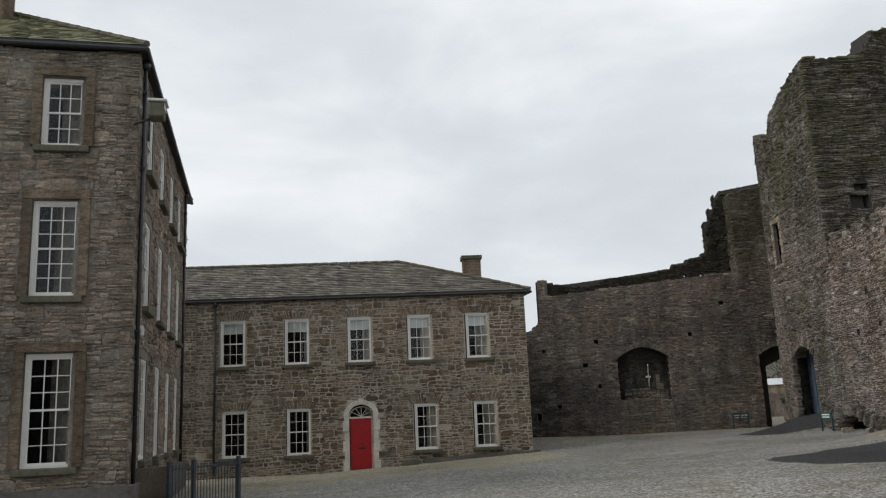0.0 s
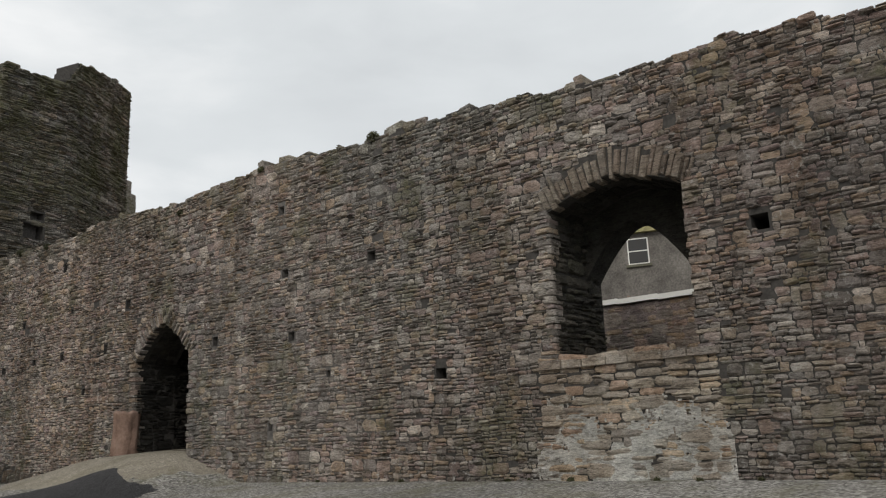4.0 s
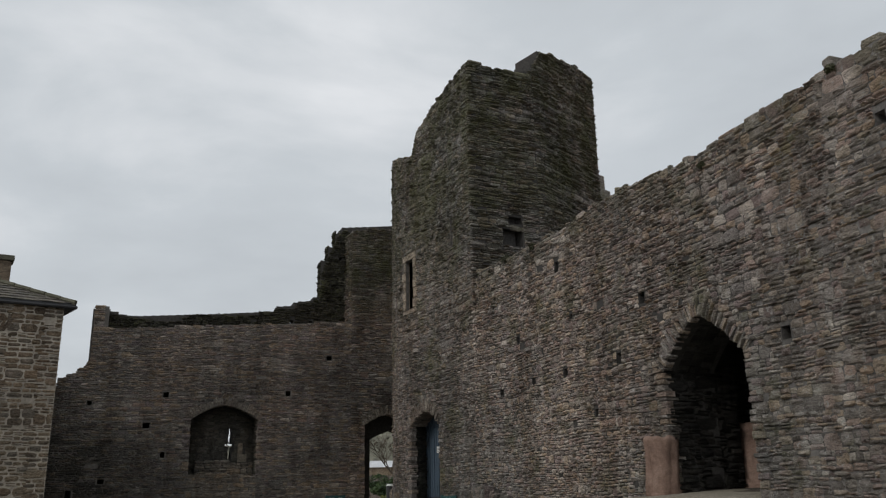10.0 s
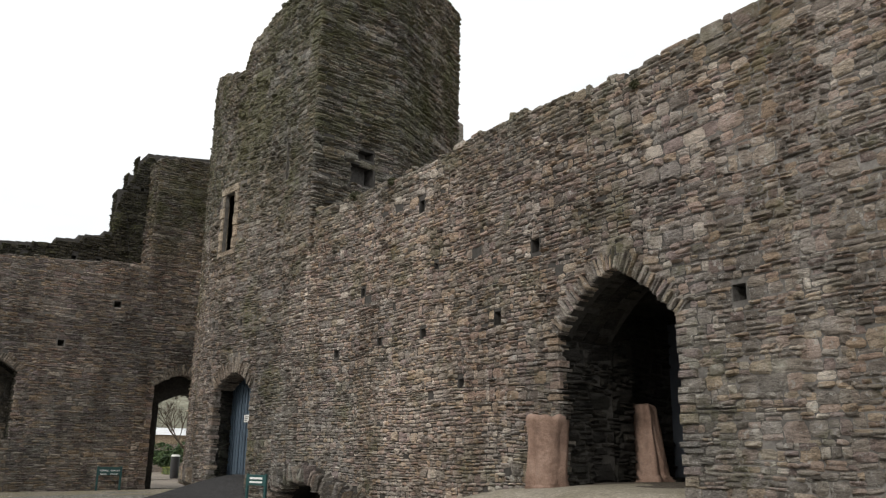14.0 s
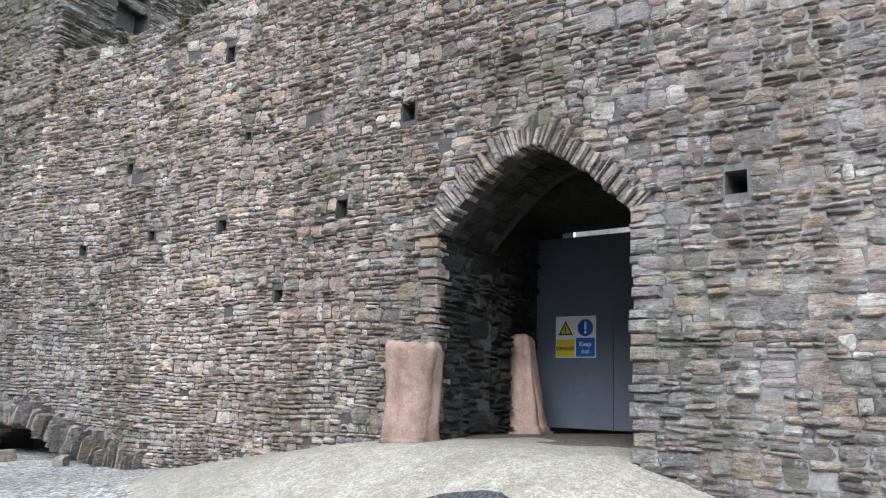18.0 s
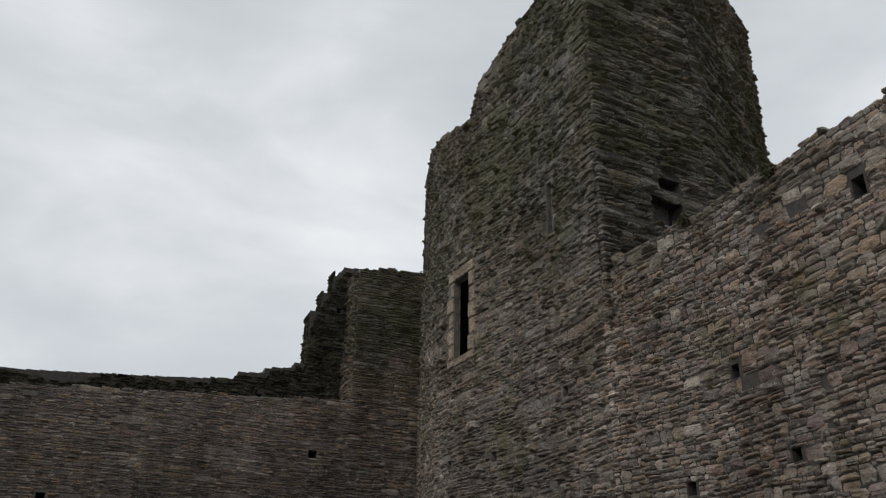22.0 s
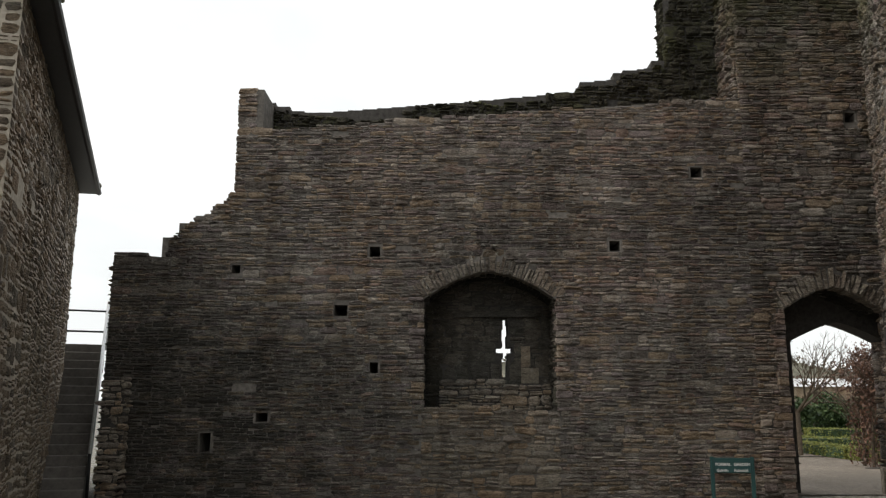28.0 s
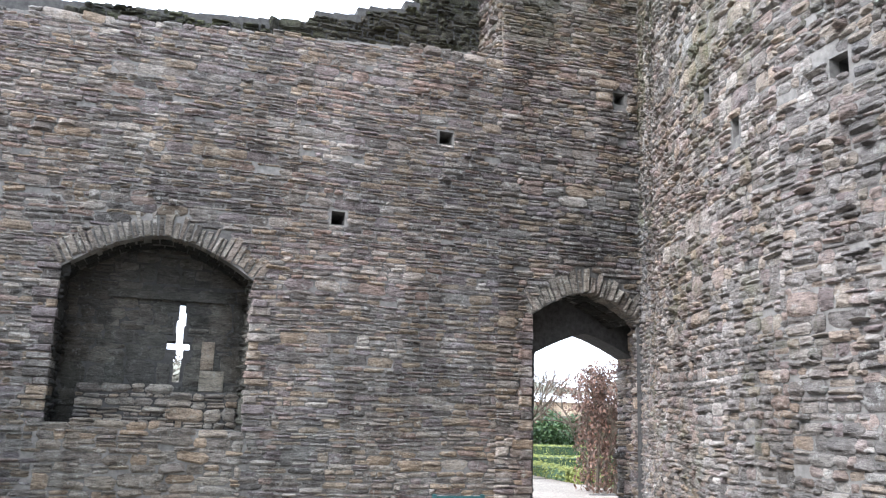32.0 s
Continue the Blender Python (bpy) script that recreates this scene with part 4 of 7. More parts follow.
tower_b = tagged(wall_core("wall_tower_south", TOWER_B, 0.2, TOWER_B.length, 0.0, 1.0, lambda u: 4.0, b_top, [NICHE, hole(1.25, 1.7, 8.12, 8.34)], M_mortar), "upper face of the ruined tower with a broken niche", "tower", kind="structure")
TOWER_E = Run([(10.56, -9.84), (11.12, -9.6), (11.9, -8.9), (11.9, 2.4), (8.5, 2.4)])
tagged(wall_core("wall_tower_east", TOWER_E, 0.0, TOWER_E.length, 0.0, 0.9, foot, ragged(profile([(0, 10.9), (0.25, 10.7), (0.6, 10.0), (0.75, 9.0), (3, 9.2), (12, 9.0), (16, 8.5)]), 0.06, 0.25, 6), [], M_tower), "rough outer side of the ruined tower", "tower", kind="structure")

# ---- the back wall, with alcove, cross loop, garden doorway and turret ----
BACK = Run([(-7.19, 0.0), (7.6, 0.0)])
bx = lambda x: x + 7.19
front_pts = [(-7.19, 4.14), (-6.24, 4.16), (-6.2, 4.5), (-5.7, 4.95), (-5.25, 5.15), (-5.03, 5.36), (-5.02, 7.42), (-4.63, 7.43), (-4.62, 6.58), (-0.66, 6.88), (4.6, 7.3), (4.62, 11.1), (5.6, 11.3), (7.1, 11.5)]
front_fn = profile([(bx(x), z) for x, z in front_pts])
front_rag = ragged(front_fn, 0.1, 0.3, 3)
back_top = lambda u: front_fn(u) if bx(-5.05) < u < bx(4.7) else front_rag(u)
ALCOVE = hole(bx(-1.4), bx(1.04), 1.34, 3.36, 0.52, 1.7)
GARDEN = hole(bx(5.2), bx(7.06), -0.75, 3.18, 0.43, 1.5)


def bhole(x, z, w=0.2, h=0.2):
    return hole(bx(x) - w / 2, bx(x) + w / 2, z - h / 2, z + h / 2)


back_holes = [hole(bx(7.06), bx(7.6), -0.75, 3.3), hole(bx(7.18), bx(7.42), 7.9, 8.45, 0.28, 1.5), bhole(7.31, 5.85, 0.2, 0.35), bhole(3.744, 5.8, 0.22), bhole(2.153, 4.37), bhole(-2.325, 4.24, 0.2), bhole(-2.93, 3.14, 0.24), bhole(-2.3, 2.1, 0.15, 0.2), bhole(-4.9, 3.9, 0.16, 0.16), bhole(-4.3, 1.2, 0.22, 0.16), bhole(6.75, 6.9, 0.2), bhole(-5.3, 0.75, 0.2, 0.35)]
wall_back = tagged(wall_core("wall_back", BACK, 0, BACK.length, 0.0, 0.95, foot, back_top, [ALCOVE, GARDEN] + back_holes, M_joint), "dark castle wall of thin rubble courses with arched alcove", "castle wall", kind="structure")
slit_rng = random.Random(4)
CROSS = [hole(bx(0.10 + slit_rng.uniform(-0.015, 0.02)), bx(0.205 + slit_rng.uniform(-0.015, 0.015)), 1.97 + 0.115 * q, 1.97 + 0.115 * (q + 1)) for q in range(10)]
CROSS += [hole(bx(-0.02), bx(0.13), 2.43, 2.545), hole(bx(0.17), bx(0.3), 2.43, 2.545)]
LIGHTS = [hole(bx(x), bx(x + 0.14), 7.32, 7.45) for x in (2.3, 3.08)]
GARDEN_IN = hole(bx(5.69), bx(7.54), -0.75, 2.69, 0.37, 1.3)
par_pts = [(-7.19, 3.9), (-6.2, 4.1), (-5.02, 5.2), (-5.0, 7.4), (-4.6, 7.42), (-4.35, 7.33), (-4.0, 7.22), (-3.6, 7.2), (-0.66, 7.44), (1.6, 7.66), (1.62, 7.86), (2.5, 7.96), (2.55, 8.12), (3.2, 8.2), (3.25, 8.33), (3.46, 8.38), (3.5, 9.3), (3.72, 10.1), (4.1, 10.8), (4.15, 11.1), (4.5, 11.5), (7.6, 11.9)]
parapet_top = profile([(bx(x), z + 0.1) for x, z in par_pts])
BACK2 = Run([(-7.19, 0.0), (8.6, 0.0)])
wall_core("parapet_backing", BACK2, 0, BACK2.length, 0.95, 1.5, foot, parapet_top, CROSS + [GARDEN_IN, hole(bx(4.3), bx(4.42), 10.1, 10.25), *LIGHTS], M_mortar, 0.3, wall_back)

# ---- the low house with the red door ----
TH = radians(11)
HC = Vector((-5.53, -6.94))
HD = Vector((math.cos(TH), math.sin(TH)))
HN = Vector((-math.sin(TH), math.cos(TH)))
H_LEN, H_DEPTH = 14.6, 9.5
HS = Vector((-math.sin(radians(20.5)), math.cos(radians(20.5))))
HOUSE = Run([HC - HD * H_LEN, HC, HC + HS * H_DEPTH])
hu = lambda k: H_LEN - k
WW, WZ0, WZ1, GW, GZ0, GZ1 = 0.99, 3.27, 5.1, 0.96, -0.27, 1.52
win_up = [12.38, 9.84, 7.33, 4.9, 2.52]
win_low = [12.28, 9.77, 4.73, 2.35]
house_holes = [hole(hu(k), hu(k) + WW, WZ0, WZ1) for k in win_up] + [hole(hu(k), hu(k) + GW, GZ0, GZ1) for k in win_low]
DOOR_H = hole(hu(7.3), hu(6.34), -1.0, 1.38, 0.42, 2.0)
house_wall = tagged(wall_core("wall_house", HOUSE, 0, HOUSE.length, 0.0, 0.5, lambda u: -1.4, lambda u: 5.95, house_holes + [DOOR_H], M_pointing, 0.6), "two-storey house front of brown rubble with pale pointing", "house wall", kind="structure")
# screen added behind the windows so the panes look dark
HOUSE_SCREEN = Run([HC - HD * H_LEN + HN * 1.7, HC + HN * 1.7 - HD * 0.8])
wall_core("window_dark_screen", HOUSE_SCREEN, 0, HOUSE_SCREEN.length, 0.0, 0.1, lambda u: -1.2, lambda u: 5.7, [], M_dark_screen, 4.0, house_wall)
HOUSE_BACK = Run([HC + HS * H_DEPTH, HC + HN * H_DEPTH - HD * H_LEN, HC - HD * H_LEN])
wall_core("wall_house_back", HOUSE_BACK, 0, HOUSE_BACK.length, 0.0, 0.5, lambda u: -1.4, lambda u: 5.9, [], M_pointing, 2.0, house_wall)

# ---- the tall house ----
TT = radians(20)
TC = Vector((-13.22, -24.85))
TD = Vector((math.cos(TT), math.sin(TT)))
TN = Vector((-math.sin(TT), math.cos(TT)))
T_LEN, T_SIDE = 16.0, 13.0
TALL = Run([TC - TD * T_LEN, TC, TC + TN * T_SIDE])
tu = lambda k: T_LEN - k
tall_front = [(2.02, 0.96, 0.3, 2.55), (2.04, 0.93, 3.72, 5.75), (1.97, 0.86, 6.95, 8.5)]
tall_side = [1.7, 4.4, 7.0, 9.6]
tall_holes = [hole(tu(a + 3.1 * q), tu(a + 3.1 * q) + w, lo, hi) for q in range(4) for a, w, lo, hi in tall_front]
tall_holes += [hole(T_LEN + k, T_LEN + k + 1.0, lo, hi) for k in tall_side for _, _, lo, hi in tall_front]
tall_wall = tagged(wall_core("wall_tall_house", TALL, 0, TALL.length, 0.0, 0.6, lambda u: -1.6, lambda u: 9.14, tall_holes, M_bed, 1.0), "three-storey house wall of dark brown rubble stone", "house wall", kind="structure")
# the same kind of added dark screen inside the tall house
TALL_SCREEN = Run([TC - TD * T_LEN + TN * 1.8, TC - TD * 1.8 + TN * 1.8, TC - TD * 1.8 + TN * T_SIDE])
wall_core("window_dark_screen", TALL_SCREEN, 0, TALL_SCREEN.length, 0.0, 0.1, lambda u: -1.2, lambda u: 8.9, [], M_dark_screen, 4.0, tall_wall)
TALL_BACK = Run([TC + TN * T_SIDE, TC + TN * T_SIDE - TD * T_LEN, TC - TD * T_LEN])
wall_core("wall_tall_house_back", TALL_BACK, 0, TALL_BACK.length, 0.0, 0.6, lambda u: -1.6, lambda u: 9.1, [], M_mortar, 2.0, tall_wall)

# plain unseen far wall, behind the walk's start, added so panes mirror dark
FAR_SIDE = Run([(40.0, -58.0), (-60.0, -58.0)])
tagged(wall_core("wall_south", FAR_SIDE, 0, FAR_SIDE.length, 0.0, 0.8, lambda u: -1.6, lambda u: 5.5, [], M_back, 4.0), "plain unseen wall added on the yard's far side, mirrored dark in panes", "wall", kind="structure")


def by_house(x, y):
    """How far a place lies in the damp strip before the house front."""
    v = Vector((x, y)) - HC
    k, dd = -v.dot(HD), -v.dot(HN)
    if dd < 0.02 or k < -0.5:
        return -1
    return 0.5 * noise.noise((x * 0.5, y * 0.7, 3.0)) + 0.3 * noise.noise((x * 2, y * 2, 5.0)) + 0.5 * (6.5 - dd) / 6.5 + 0.05


patch_sheet("ground_moss", by_house, (-22.0, -1.5, -19.5, -6.6), M_moss, "mossy damp strip of gravel before the house front", 0.022, 0.22)

# ================= windows, doors and roofs of the houses =================
def sash_window(name, w, h, cols, rows, m, label, blind=0.0, surround=None, sill=M_sill):
    """A sliding sash window set in a wall opening: x along the wall, y into the wall, z up from the sill."""
    ob = thing(name, m, label, "window", kind="structure")
    fr = 0.075
    bm = bmesh.new()
    add_box(bm, 0, fr, 0.08, 0.2, 0, h)
    add_box(bm, w - fr, w, 0.08, 0.2, 0, h)
    add_box(bm, fr, w - fr, 0.08, 0.2, h - fr, h)
    add_box(bm, fr, w - fr, 0.07, 0.2, 0, 0.06)
    part("window_frame", bm, M_white, ob)
    box_part("window_sill", (-0.12, w + 0.12, -0.09, 0.2, -0.14, -0.003), sill, ob, 0.015, "dark mossy stone sill")
    half = h / 2
    pane_me = None
    for k, (lo, hi, y) in enumerate(((0.06, half + 0.025, 0.13), (half - 0.02, h - fr, 0.105))):
        bm = bmesh.new()
        x0, x1 = fr, w - fr
        r = 0.04
        add_box(bm, x0, x0 + r, y, y + 0.035, lo, hi)
        add_box(bm, x1 - r, x1, y, y + 0.035, lo, hi)
        add_box(bm, x0 + r, x1 - r, y, y + 0.035, lo, lo + r)
        add_box(bm, x0 + r, x1 - r, y, y + 0.035, hi - r, hi)
        pw, ph = (x1 - x0 - 2 * r) / cols, (hi - lo - 2 * r) / (rows / 2)
        for i in range(1, cols):
            add_box(bm, x0 + r + i * pw - 0.01, x0 + r + i * pw + 0.01, y + 0.004, y + 0.03, lo + r, hi - r)
        for j in range(1, rows // 2):
            for i in range(cols):
                add_box(bm, x0 + r + i * pw + 0.01, x0 + r + (i + 1) * pw - 0.01, y + 0.004, y + 0.03, lo + r + j * ph - 0.01, lo + r + j * ph + 0.01)
        sash = part("lower_sash" if k == 0 else "upper_sash", bm, M_white, ob)
        for i in range(cols):
            for j in range(rows // 2):
                if pane_me is None:
                    bm = bmesh.new()
                    add_box(bm, -pw / 2, pw / 2, 0, 0.004, -ph / 2, ph / 2)
                    p = part("pane", bm, M_glass, sash)
                    pane_me = p.data
                else:
                    p = new("pane", pane_me)
                    p.parent = sash
                p.visible_shadow = False
                p.matrix_basis = Matrix.Translation((x0 + r + (i + 0.5) * pw, y + 0.016, lo + r + (j + 0.5) * ph))
    if blind:
        box_part("roller_blind", (fr + 0.01, w - fr - 0.01, 0.19, 0.2, h - fr - blind, h - fr), M_blind, ob, 0, "pale lowered roller blind")
    if surround:
        bm = bmesh.new()
        add_box(bm, -0.2, -0.004, -0.045, 0.1, -0.003, h + 0.02, 0.008)
        add_box(bm, w + 0.004, w + 0.2, -0.045, 0.1, -0.003, h + 0.02, 0.008)
        add_box(bm, -0.2, w + 0.2, -0.05, 0.1, h + 0.024, h + 0.22, 0.008)
        part("stone_surround", bm, surround, ob, "worn dressed stone surround")
    return ob


def on_run(run, u, z, d=0.0):
    x, y, _ = run.at(u, d, z)
    return pose(x, y, z) @ Matrix.Rotation(run.turn(u), 4, "Z")


n_win = 0
for row, ks, w, z0, z1 in ((1, win_up, WW, WZ0, WZ1), (0, win_low, GW, GZ0, GZ1)):
    for i, k in enumerate(ks):
        n_win += 1
        sash_window(f"window_{n_win}", w, z1 - z0, 3, 4, on_run(HOUSE, hu(k) + 0.001, z0, -0.05), "white painted sash window" + (" with a pale blind half down" if row else " with dark panes"), 0.42 if row else 0)
for q in range(4):
    for (a, w, lo, hi), rows in zip(tall_front, (6, 6, 4)):
        n_win += 1
        sash_window(f"window_{n_win}", w, hi - lo, 3, rows, on_run(TALL, tu(a + 3.1 * q) + 0.001, lo, -0.03), "tall white sash window in a worn stone surround", 0, M_house)
for k in tall_side:
    for (_, _, lo, hi), rows in zip(tall_front, (6, 6, 4)):
        n_win += 1
        sash_window(f"window_{n_win}", 1.0, hi - lo, 3, rows, on_run(TALL, T_LEN + k + 0.001, lo, -0.065), "tall white sash window in a side wall")


def front_door():
    """The red door with its blocked stone surround and fanlight."""
    m = on_run(HOUSE, hu(7.3), -0.95)
    ob = thing("door_1", m, "glossy red panelled front door in a pale blocked stone surround", "door", kind="structure")
    w = 0.96
    leaf = box_part("door_leaf", (0.03, w - 0.03, 0.16, 0.2, 0, 2.0), M_red, ob, 0.004)
    for x0, x1, z0, z1 in ((0.1, 0.43, 0.15, 0.7), (0.53, 0.86, 0.15, 0.7), (0.1, 0.43, 0.98, 1.5), (0.53, 0.86, 0.98, 1.5), (0.1, 0.43, 1.58, 1.9), (0.53, 0.86, 1.58, 1.9)):
        box_part("door_panel", (x0, x1, 0.145, 0.164, z0, z1), M_red, leaf, 0.012)
    box_part("letter_box", (0.34, 0.62, 0.135, 0.159, 0.8, 0.88), M_iron, leaf, 0.004, "dark metal letter plate")
    bm = bmesh.new()
    add_tube(bm, (0.48, 0.16, 1.02), (0.48, 0.1, 1.02), 0.03, 0.035, 10)
    part("door_knob", bm, M_iron, leaf)
    box_part("transom", (0.0, w, 0.12, 0.22, 2.0, 2.07), M_white, ob)
    bm = bmesh.new()
    cx, cz, r = w / 2, 2.07, 0.46
    pts = [(cx + r * math.cos(a), cz + 0.84 * r * math.sin(a)) for a in np.linspace(0, math.pi, 15)]
    ring = [(bm.verts.new((x, 0.17, z)), bm.verts.new((x, 0.176, z))) for x, z in pts]
    bm.faces.new([q[0] for q in ring])
    bm.faces.new([q[1] for q in ring][::-1])
    for a, b in zip(ring, ring[1:] + ring[:1]):
        bm.faces.new((a[0], b[0], b[1], a[1]))
    fan = part("fanlight", bm, M_glass, ob, "half-round fanlight pane")
    fan.visible_shadow = False
    bm = bmesh.new()
    for a in np.linspace(0, math.pi, 7)[1:-1]:
        add_tube(bm, (cx, 0.155, cz), (cx + r * math.cos(a), 0.155, cz + 0.84 * r * math.sin(a)), 0.014, 0.014, 6)
    for a, b in zip(pts, pts[1:]):
        add_tube(bm, (a[0], 0.155, a[1]), (b[0], 0.155, b[1]), 0.02, 0.02, 6)
    part("glazing_bars", bm, M_white, ob, "white radiating glazing bars")
    for side in (0, 1):
        z = -0.05
        for q, hh in enumerate((0.42, 0.36, 0.42, 0.36, 0.42, 0.36)):
            wide = 0.25 if q % 2 == 0 else 0.19
            x0, x1 = (-wide, -0.002) if side == 0 else (w + 0.002, w + wide)
            box_part("surround_block", (x0, x1, -0.1 if q % 2 == 0 else -0.06, 0.3, z, z + hh - 0.006), M_lime_st, ob, 0.012)
            z += hh
    zs = z
    for k in range(11):
        a0, a1 = math.pi * k / 11 + 0.012, math.pi * (k + 1) / 11 - 0.012
        r0, r1 = w / 2 + 0.01, w / 2 + (0.29 if k == 5 else 0.22)
        verts = []
        for y in (0.3, -0.08 if k != 5 else -0.13):
            for rr, a in ((r0, a0), (r1, a0), (r1, a1), (r0, a1)):
                verts.append((cx + rr * math.cos(a), y, cz + 0.05 + 0.86 * rr * math.sin(a)))
        mesh_object("surround_block", verts, [(0, 1, 2, 3), (7, 6, 5, 4), (0, 4, 5, 1), (1, 5, 6, 2), (2, 6, 7, 3), (3, 7, 4, 0)], M_lime_st, ob, )
    box_part("door_step", (-0.5, w + 0.15, -0.62, 0.15, -0.2, -0.01), M_step, ob, 0.02, "worn stone doorstep")


front_door()


def side_bench():
    m = on_run(HOUSE, hu(5.6), -0.9)
    ob = thing("stone_step", m, "low stone slabs beside the red door", "step")
    box_part("slab", (0.0, 1.1, -0.75, -0.02, -0.15, 0.06), M_step, ob, 0.02)
    box_part("block", (0.35, 1.0, -0.6, -0.06, 0.065, 0.33), M_sill, ob, 0.04)


side_bench()
plinth = tagged(wall_core("trim_plinth", HOUSE, hu(4.4), H_LEN, -0.22, -0.005, lambda u: -1.2, lambda u: -0.6 + 0.12 * (u - hu(4.4)) / 4.4, [], M_step, 0.6), "low stone kerb along the house foot", "kerb", kind="structure")


def slates(parent, a, b, c, d, row=0.26, width=0.3, seed=1, material=M_slate):
    """Courses of slates on a roof plane: eave a to b, ridge d to c."""
    rng = random.Random(seed)
    a, b, c, d = (Vector(q) for q in (a, b, c, d))
    nrm = (b - a).cross(d - a).normalized()
    if nrm.z < 0:
        nrm = -nrm
    rows = max(1, int(((d + c) / 2 - (a + b) / 2).length / row))
    verts, faces = [], []
    for j in range(rows):
        f0, f1 = j / rows, min(1.0, (j + 1.25) / rows)
        l0, r0, l1, r1 = a.lerp(d, f0), b.lerp(c, f0), a.lerp(d, f1), b.lerp(c, f1)
        n = max(1, int((r0 - l0).length / width))
        off = 0.5 if j % 2 else 0.0
        cuts = [0.0] + [min(1.0, (i + off + rng.uniform(-0.06, 0.06)) / n) for i in range(1 if not off else 0, n)] + [1.0]
        for s0, s1 in zip(cuts, cuts[1:]):
            if s1 - s0 < 0.002:
                continue
            g = 0.006 / max(0.01, (r0 - l0).length)
            lift = rng.uniform(0.024, 0.042)
            base = len(verts)
            p = [l0.lerp(r0, s0 + g), l0.lerp(r0, s1 - g), l1.lerp(r1, s1 - g), l1.lerp(r1, s0 + g)]
            jit = rng.uniform(-0.012, 0.012)
            dn = (l0 - l1).normalized()
            p[0], p[1] = p[0] + dn * jit, p[1] + dn * jit
            verts += [p[0] + nrm * lift, p[1] + nrm * lift, p[2] + nrm * 0.008, p[3] + nrm * 0.008]
            verts += [p[0] + nrm * (lift - 0.014), p[1] + nrm * (lift - 0.014)]
            faces += [(base, base + 1, base + 2, base + 3), (base + 4, base + 5, base + 1, base)]
    return tagged(mesh_object("slates", verts, faces, material, parent), kind="stuff")


def hip_roof(name, corners, z_eave, ridge_a, ridge_b, label, over=0.28, side=(0.0, 0.0), material=M_slate):
    """A hipped slate roof over four plan corners (front left, front right, back right, back left)."""
    cx = sum((Vector(q) for q in corners), Vector((0, 0))) / 4
    e4 = []
    for q in corners:
        v = Vector(q) - cx
        e4.append(Vector((*(Vector(q) + v.normalized() * over * 1.35), z_eave)))
    for q, k in ((e4[1], 0.5), (e4[2], 1.0)):
        q.x, q.y = q.x + side[0] * k, q.y + side[1] * k
    ra, rb = Vector(ridge_a), Vector(ridge_b)
    under = Vector((0, 0, -0.12))
    verts = [*e4, ra, rb, *(q + under for q in e4)]
    faces = [(0, 1, 5, 4), (1, 2, 5), (2, 3, 4, 5), (3, 0, 4), (6, 7, 1, 0), (7, 8, 2, 1), (8, 9, 3, 2), (9, 6, 0, 3), (9, 8, 7, 6)]
    roof = tagged(mesh_object(name, verts, faces, M_iron), label, "roof", kind="structure")
    slates(roof, e4[0], e4[1], rb, ra, seed=3, material=material)
    slates(roof, e4[1], e4[2], rb, rb, seed=4, material=material)
    slates(roof, e4[3], e4[0], ra, ra, seed=5, material=material)
    for a, b in ((ra, rb), (rb, e4[1]), (rb, e4[2]), (ra, e4[0])):
        k = max(2, int((b - a).length / 0.45))
        for i in range(k):
            p, q = a.lerp(b, i / k), a.lerp(b, (i + 0.96) / k)
            bm = bmesh.new()
            add_tube(bm, p + Vector((0, 0, 0.02)), q + Vector((0, 0, 0.035)), 0.085, 0.085, 6)
            part("ridge_tile", bm, M_sill, roof)
    for a, b in ((e4[0], e4[1]), (e4[1], e4[2])):
        bm = bmesh.new()
        out = Vector((0, 0, -0.09))
        add_tube(bm, a + out, b + out, 0.055, 0.055, 8)
        part("gutter", bm, M_iron, roof, "black iron gutter")
    return roof


def plan(c, dx, dn, a, b):
    q = c - dx * a + dn * b
    return (q.x, q.y)


hr = [plan(HC, HD, HS, H_LEN, 0), plan(HC, HD, HS, 0, 0), plan(HC, HD, HS, 0, H_DEPTH), plan(HC, HD, HS, H_LEN, H_DEPTH)]
hip_roof("roof_house", hr, 5.99, (*plan(HC, HD, HS, H_LEN, 3.3), 7.92), (*plan(HC, HD, HS, 4.5, 3.3), 7.92), "grey slate hipped roof with moss and pale ridge tiles", 0.16, HD * 0.2)
tr = [plan(TC, TD, TN, T_LEN, 0), plan(TC, TD, TN, 0, 0), plan(TC, TD, TN, 0, T_SIDE), plan(TC, TD, TN, T_LEN, T_SIDE)]
hip_roof("roof_tall_house", tr, 9.3, (*plan(TC, TD, TN, T_LEN, 6.5), 13.5), (*plan(TC, TD, TN, 6.4, 6.5), 13.5), "steep slate hipped roof with green moss", 0.16, (0.0, 0.0), M_green_slate)


def chimney(c, z0, z1, w, d, turn, label):
    ob = thing("chimney", pose(c[0], c[1], z0, 0, 0, turn), label, "chimney")
    box_part("shaft", (-w / 2, w / 2, -d / 2, d / 2, -0.6, z1 - z0 - 0.18), M_house, ob, 0.02)
    box_part("cap", (-w / 2 - 0.07, w / 2 + 0.07, -d / 2 - 0.07, d / 2 + 0.07, z1 - z0 - 0.18, z1 - z0), M_sill, ob, 0.02, "mossy stone capping")


chimney((-8.06, -2.29), 6.8, 8.45, 0.85, 0.6, 11, "short stone chimney stack on the house roof")
chimney(plan(TC, TD, TN, 4.4, 3.2), 11.0, 14.2, 1.5, 0.9, 20, "broad dark chimney stack on the tall roof")


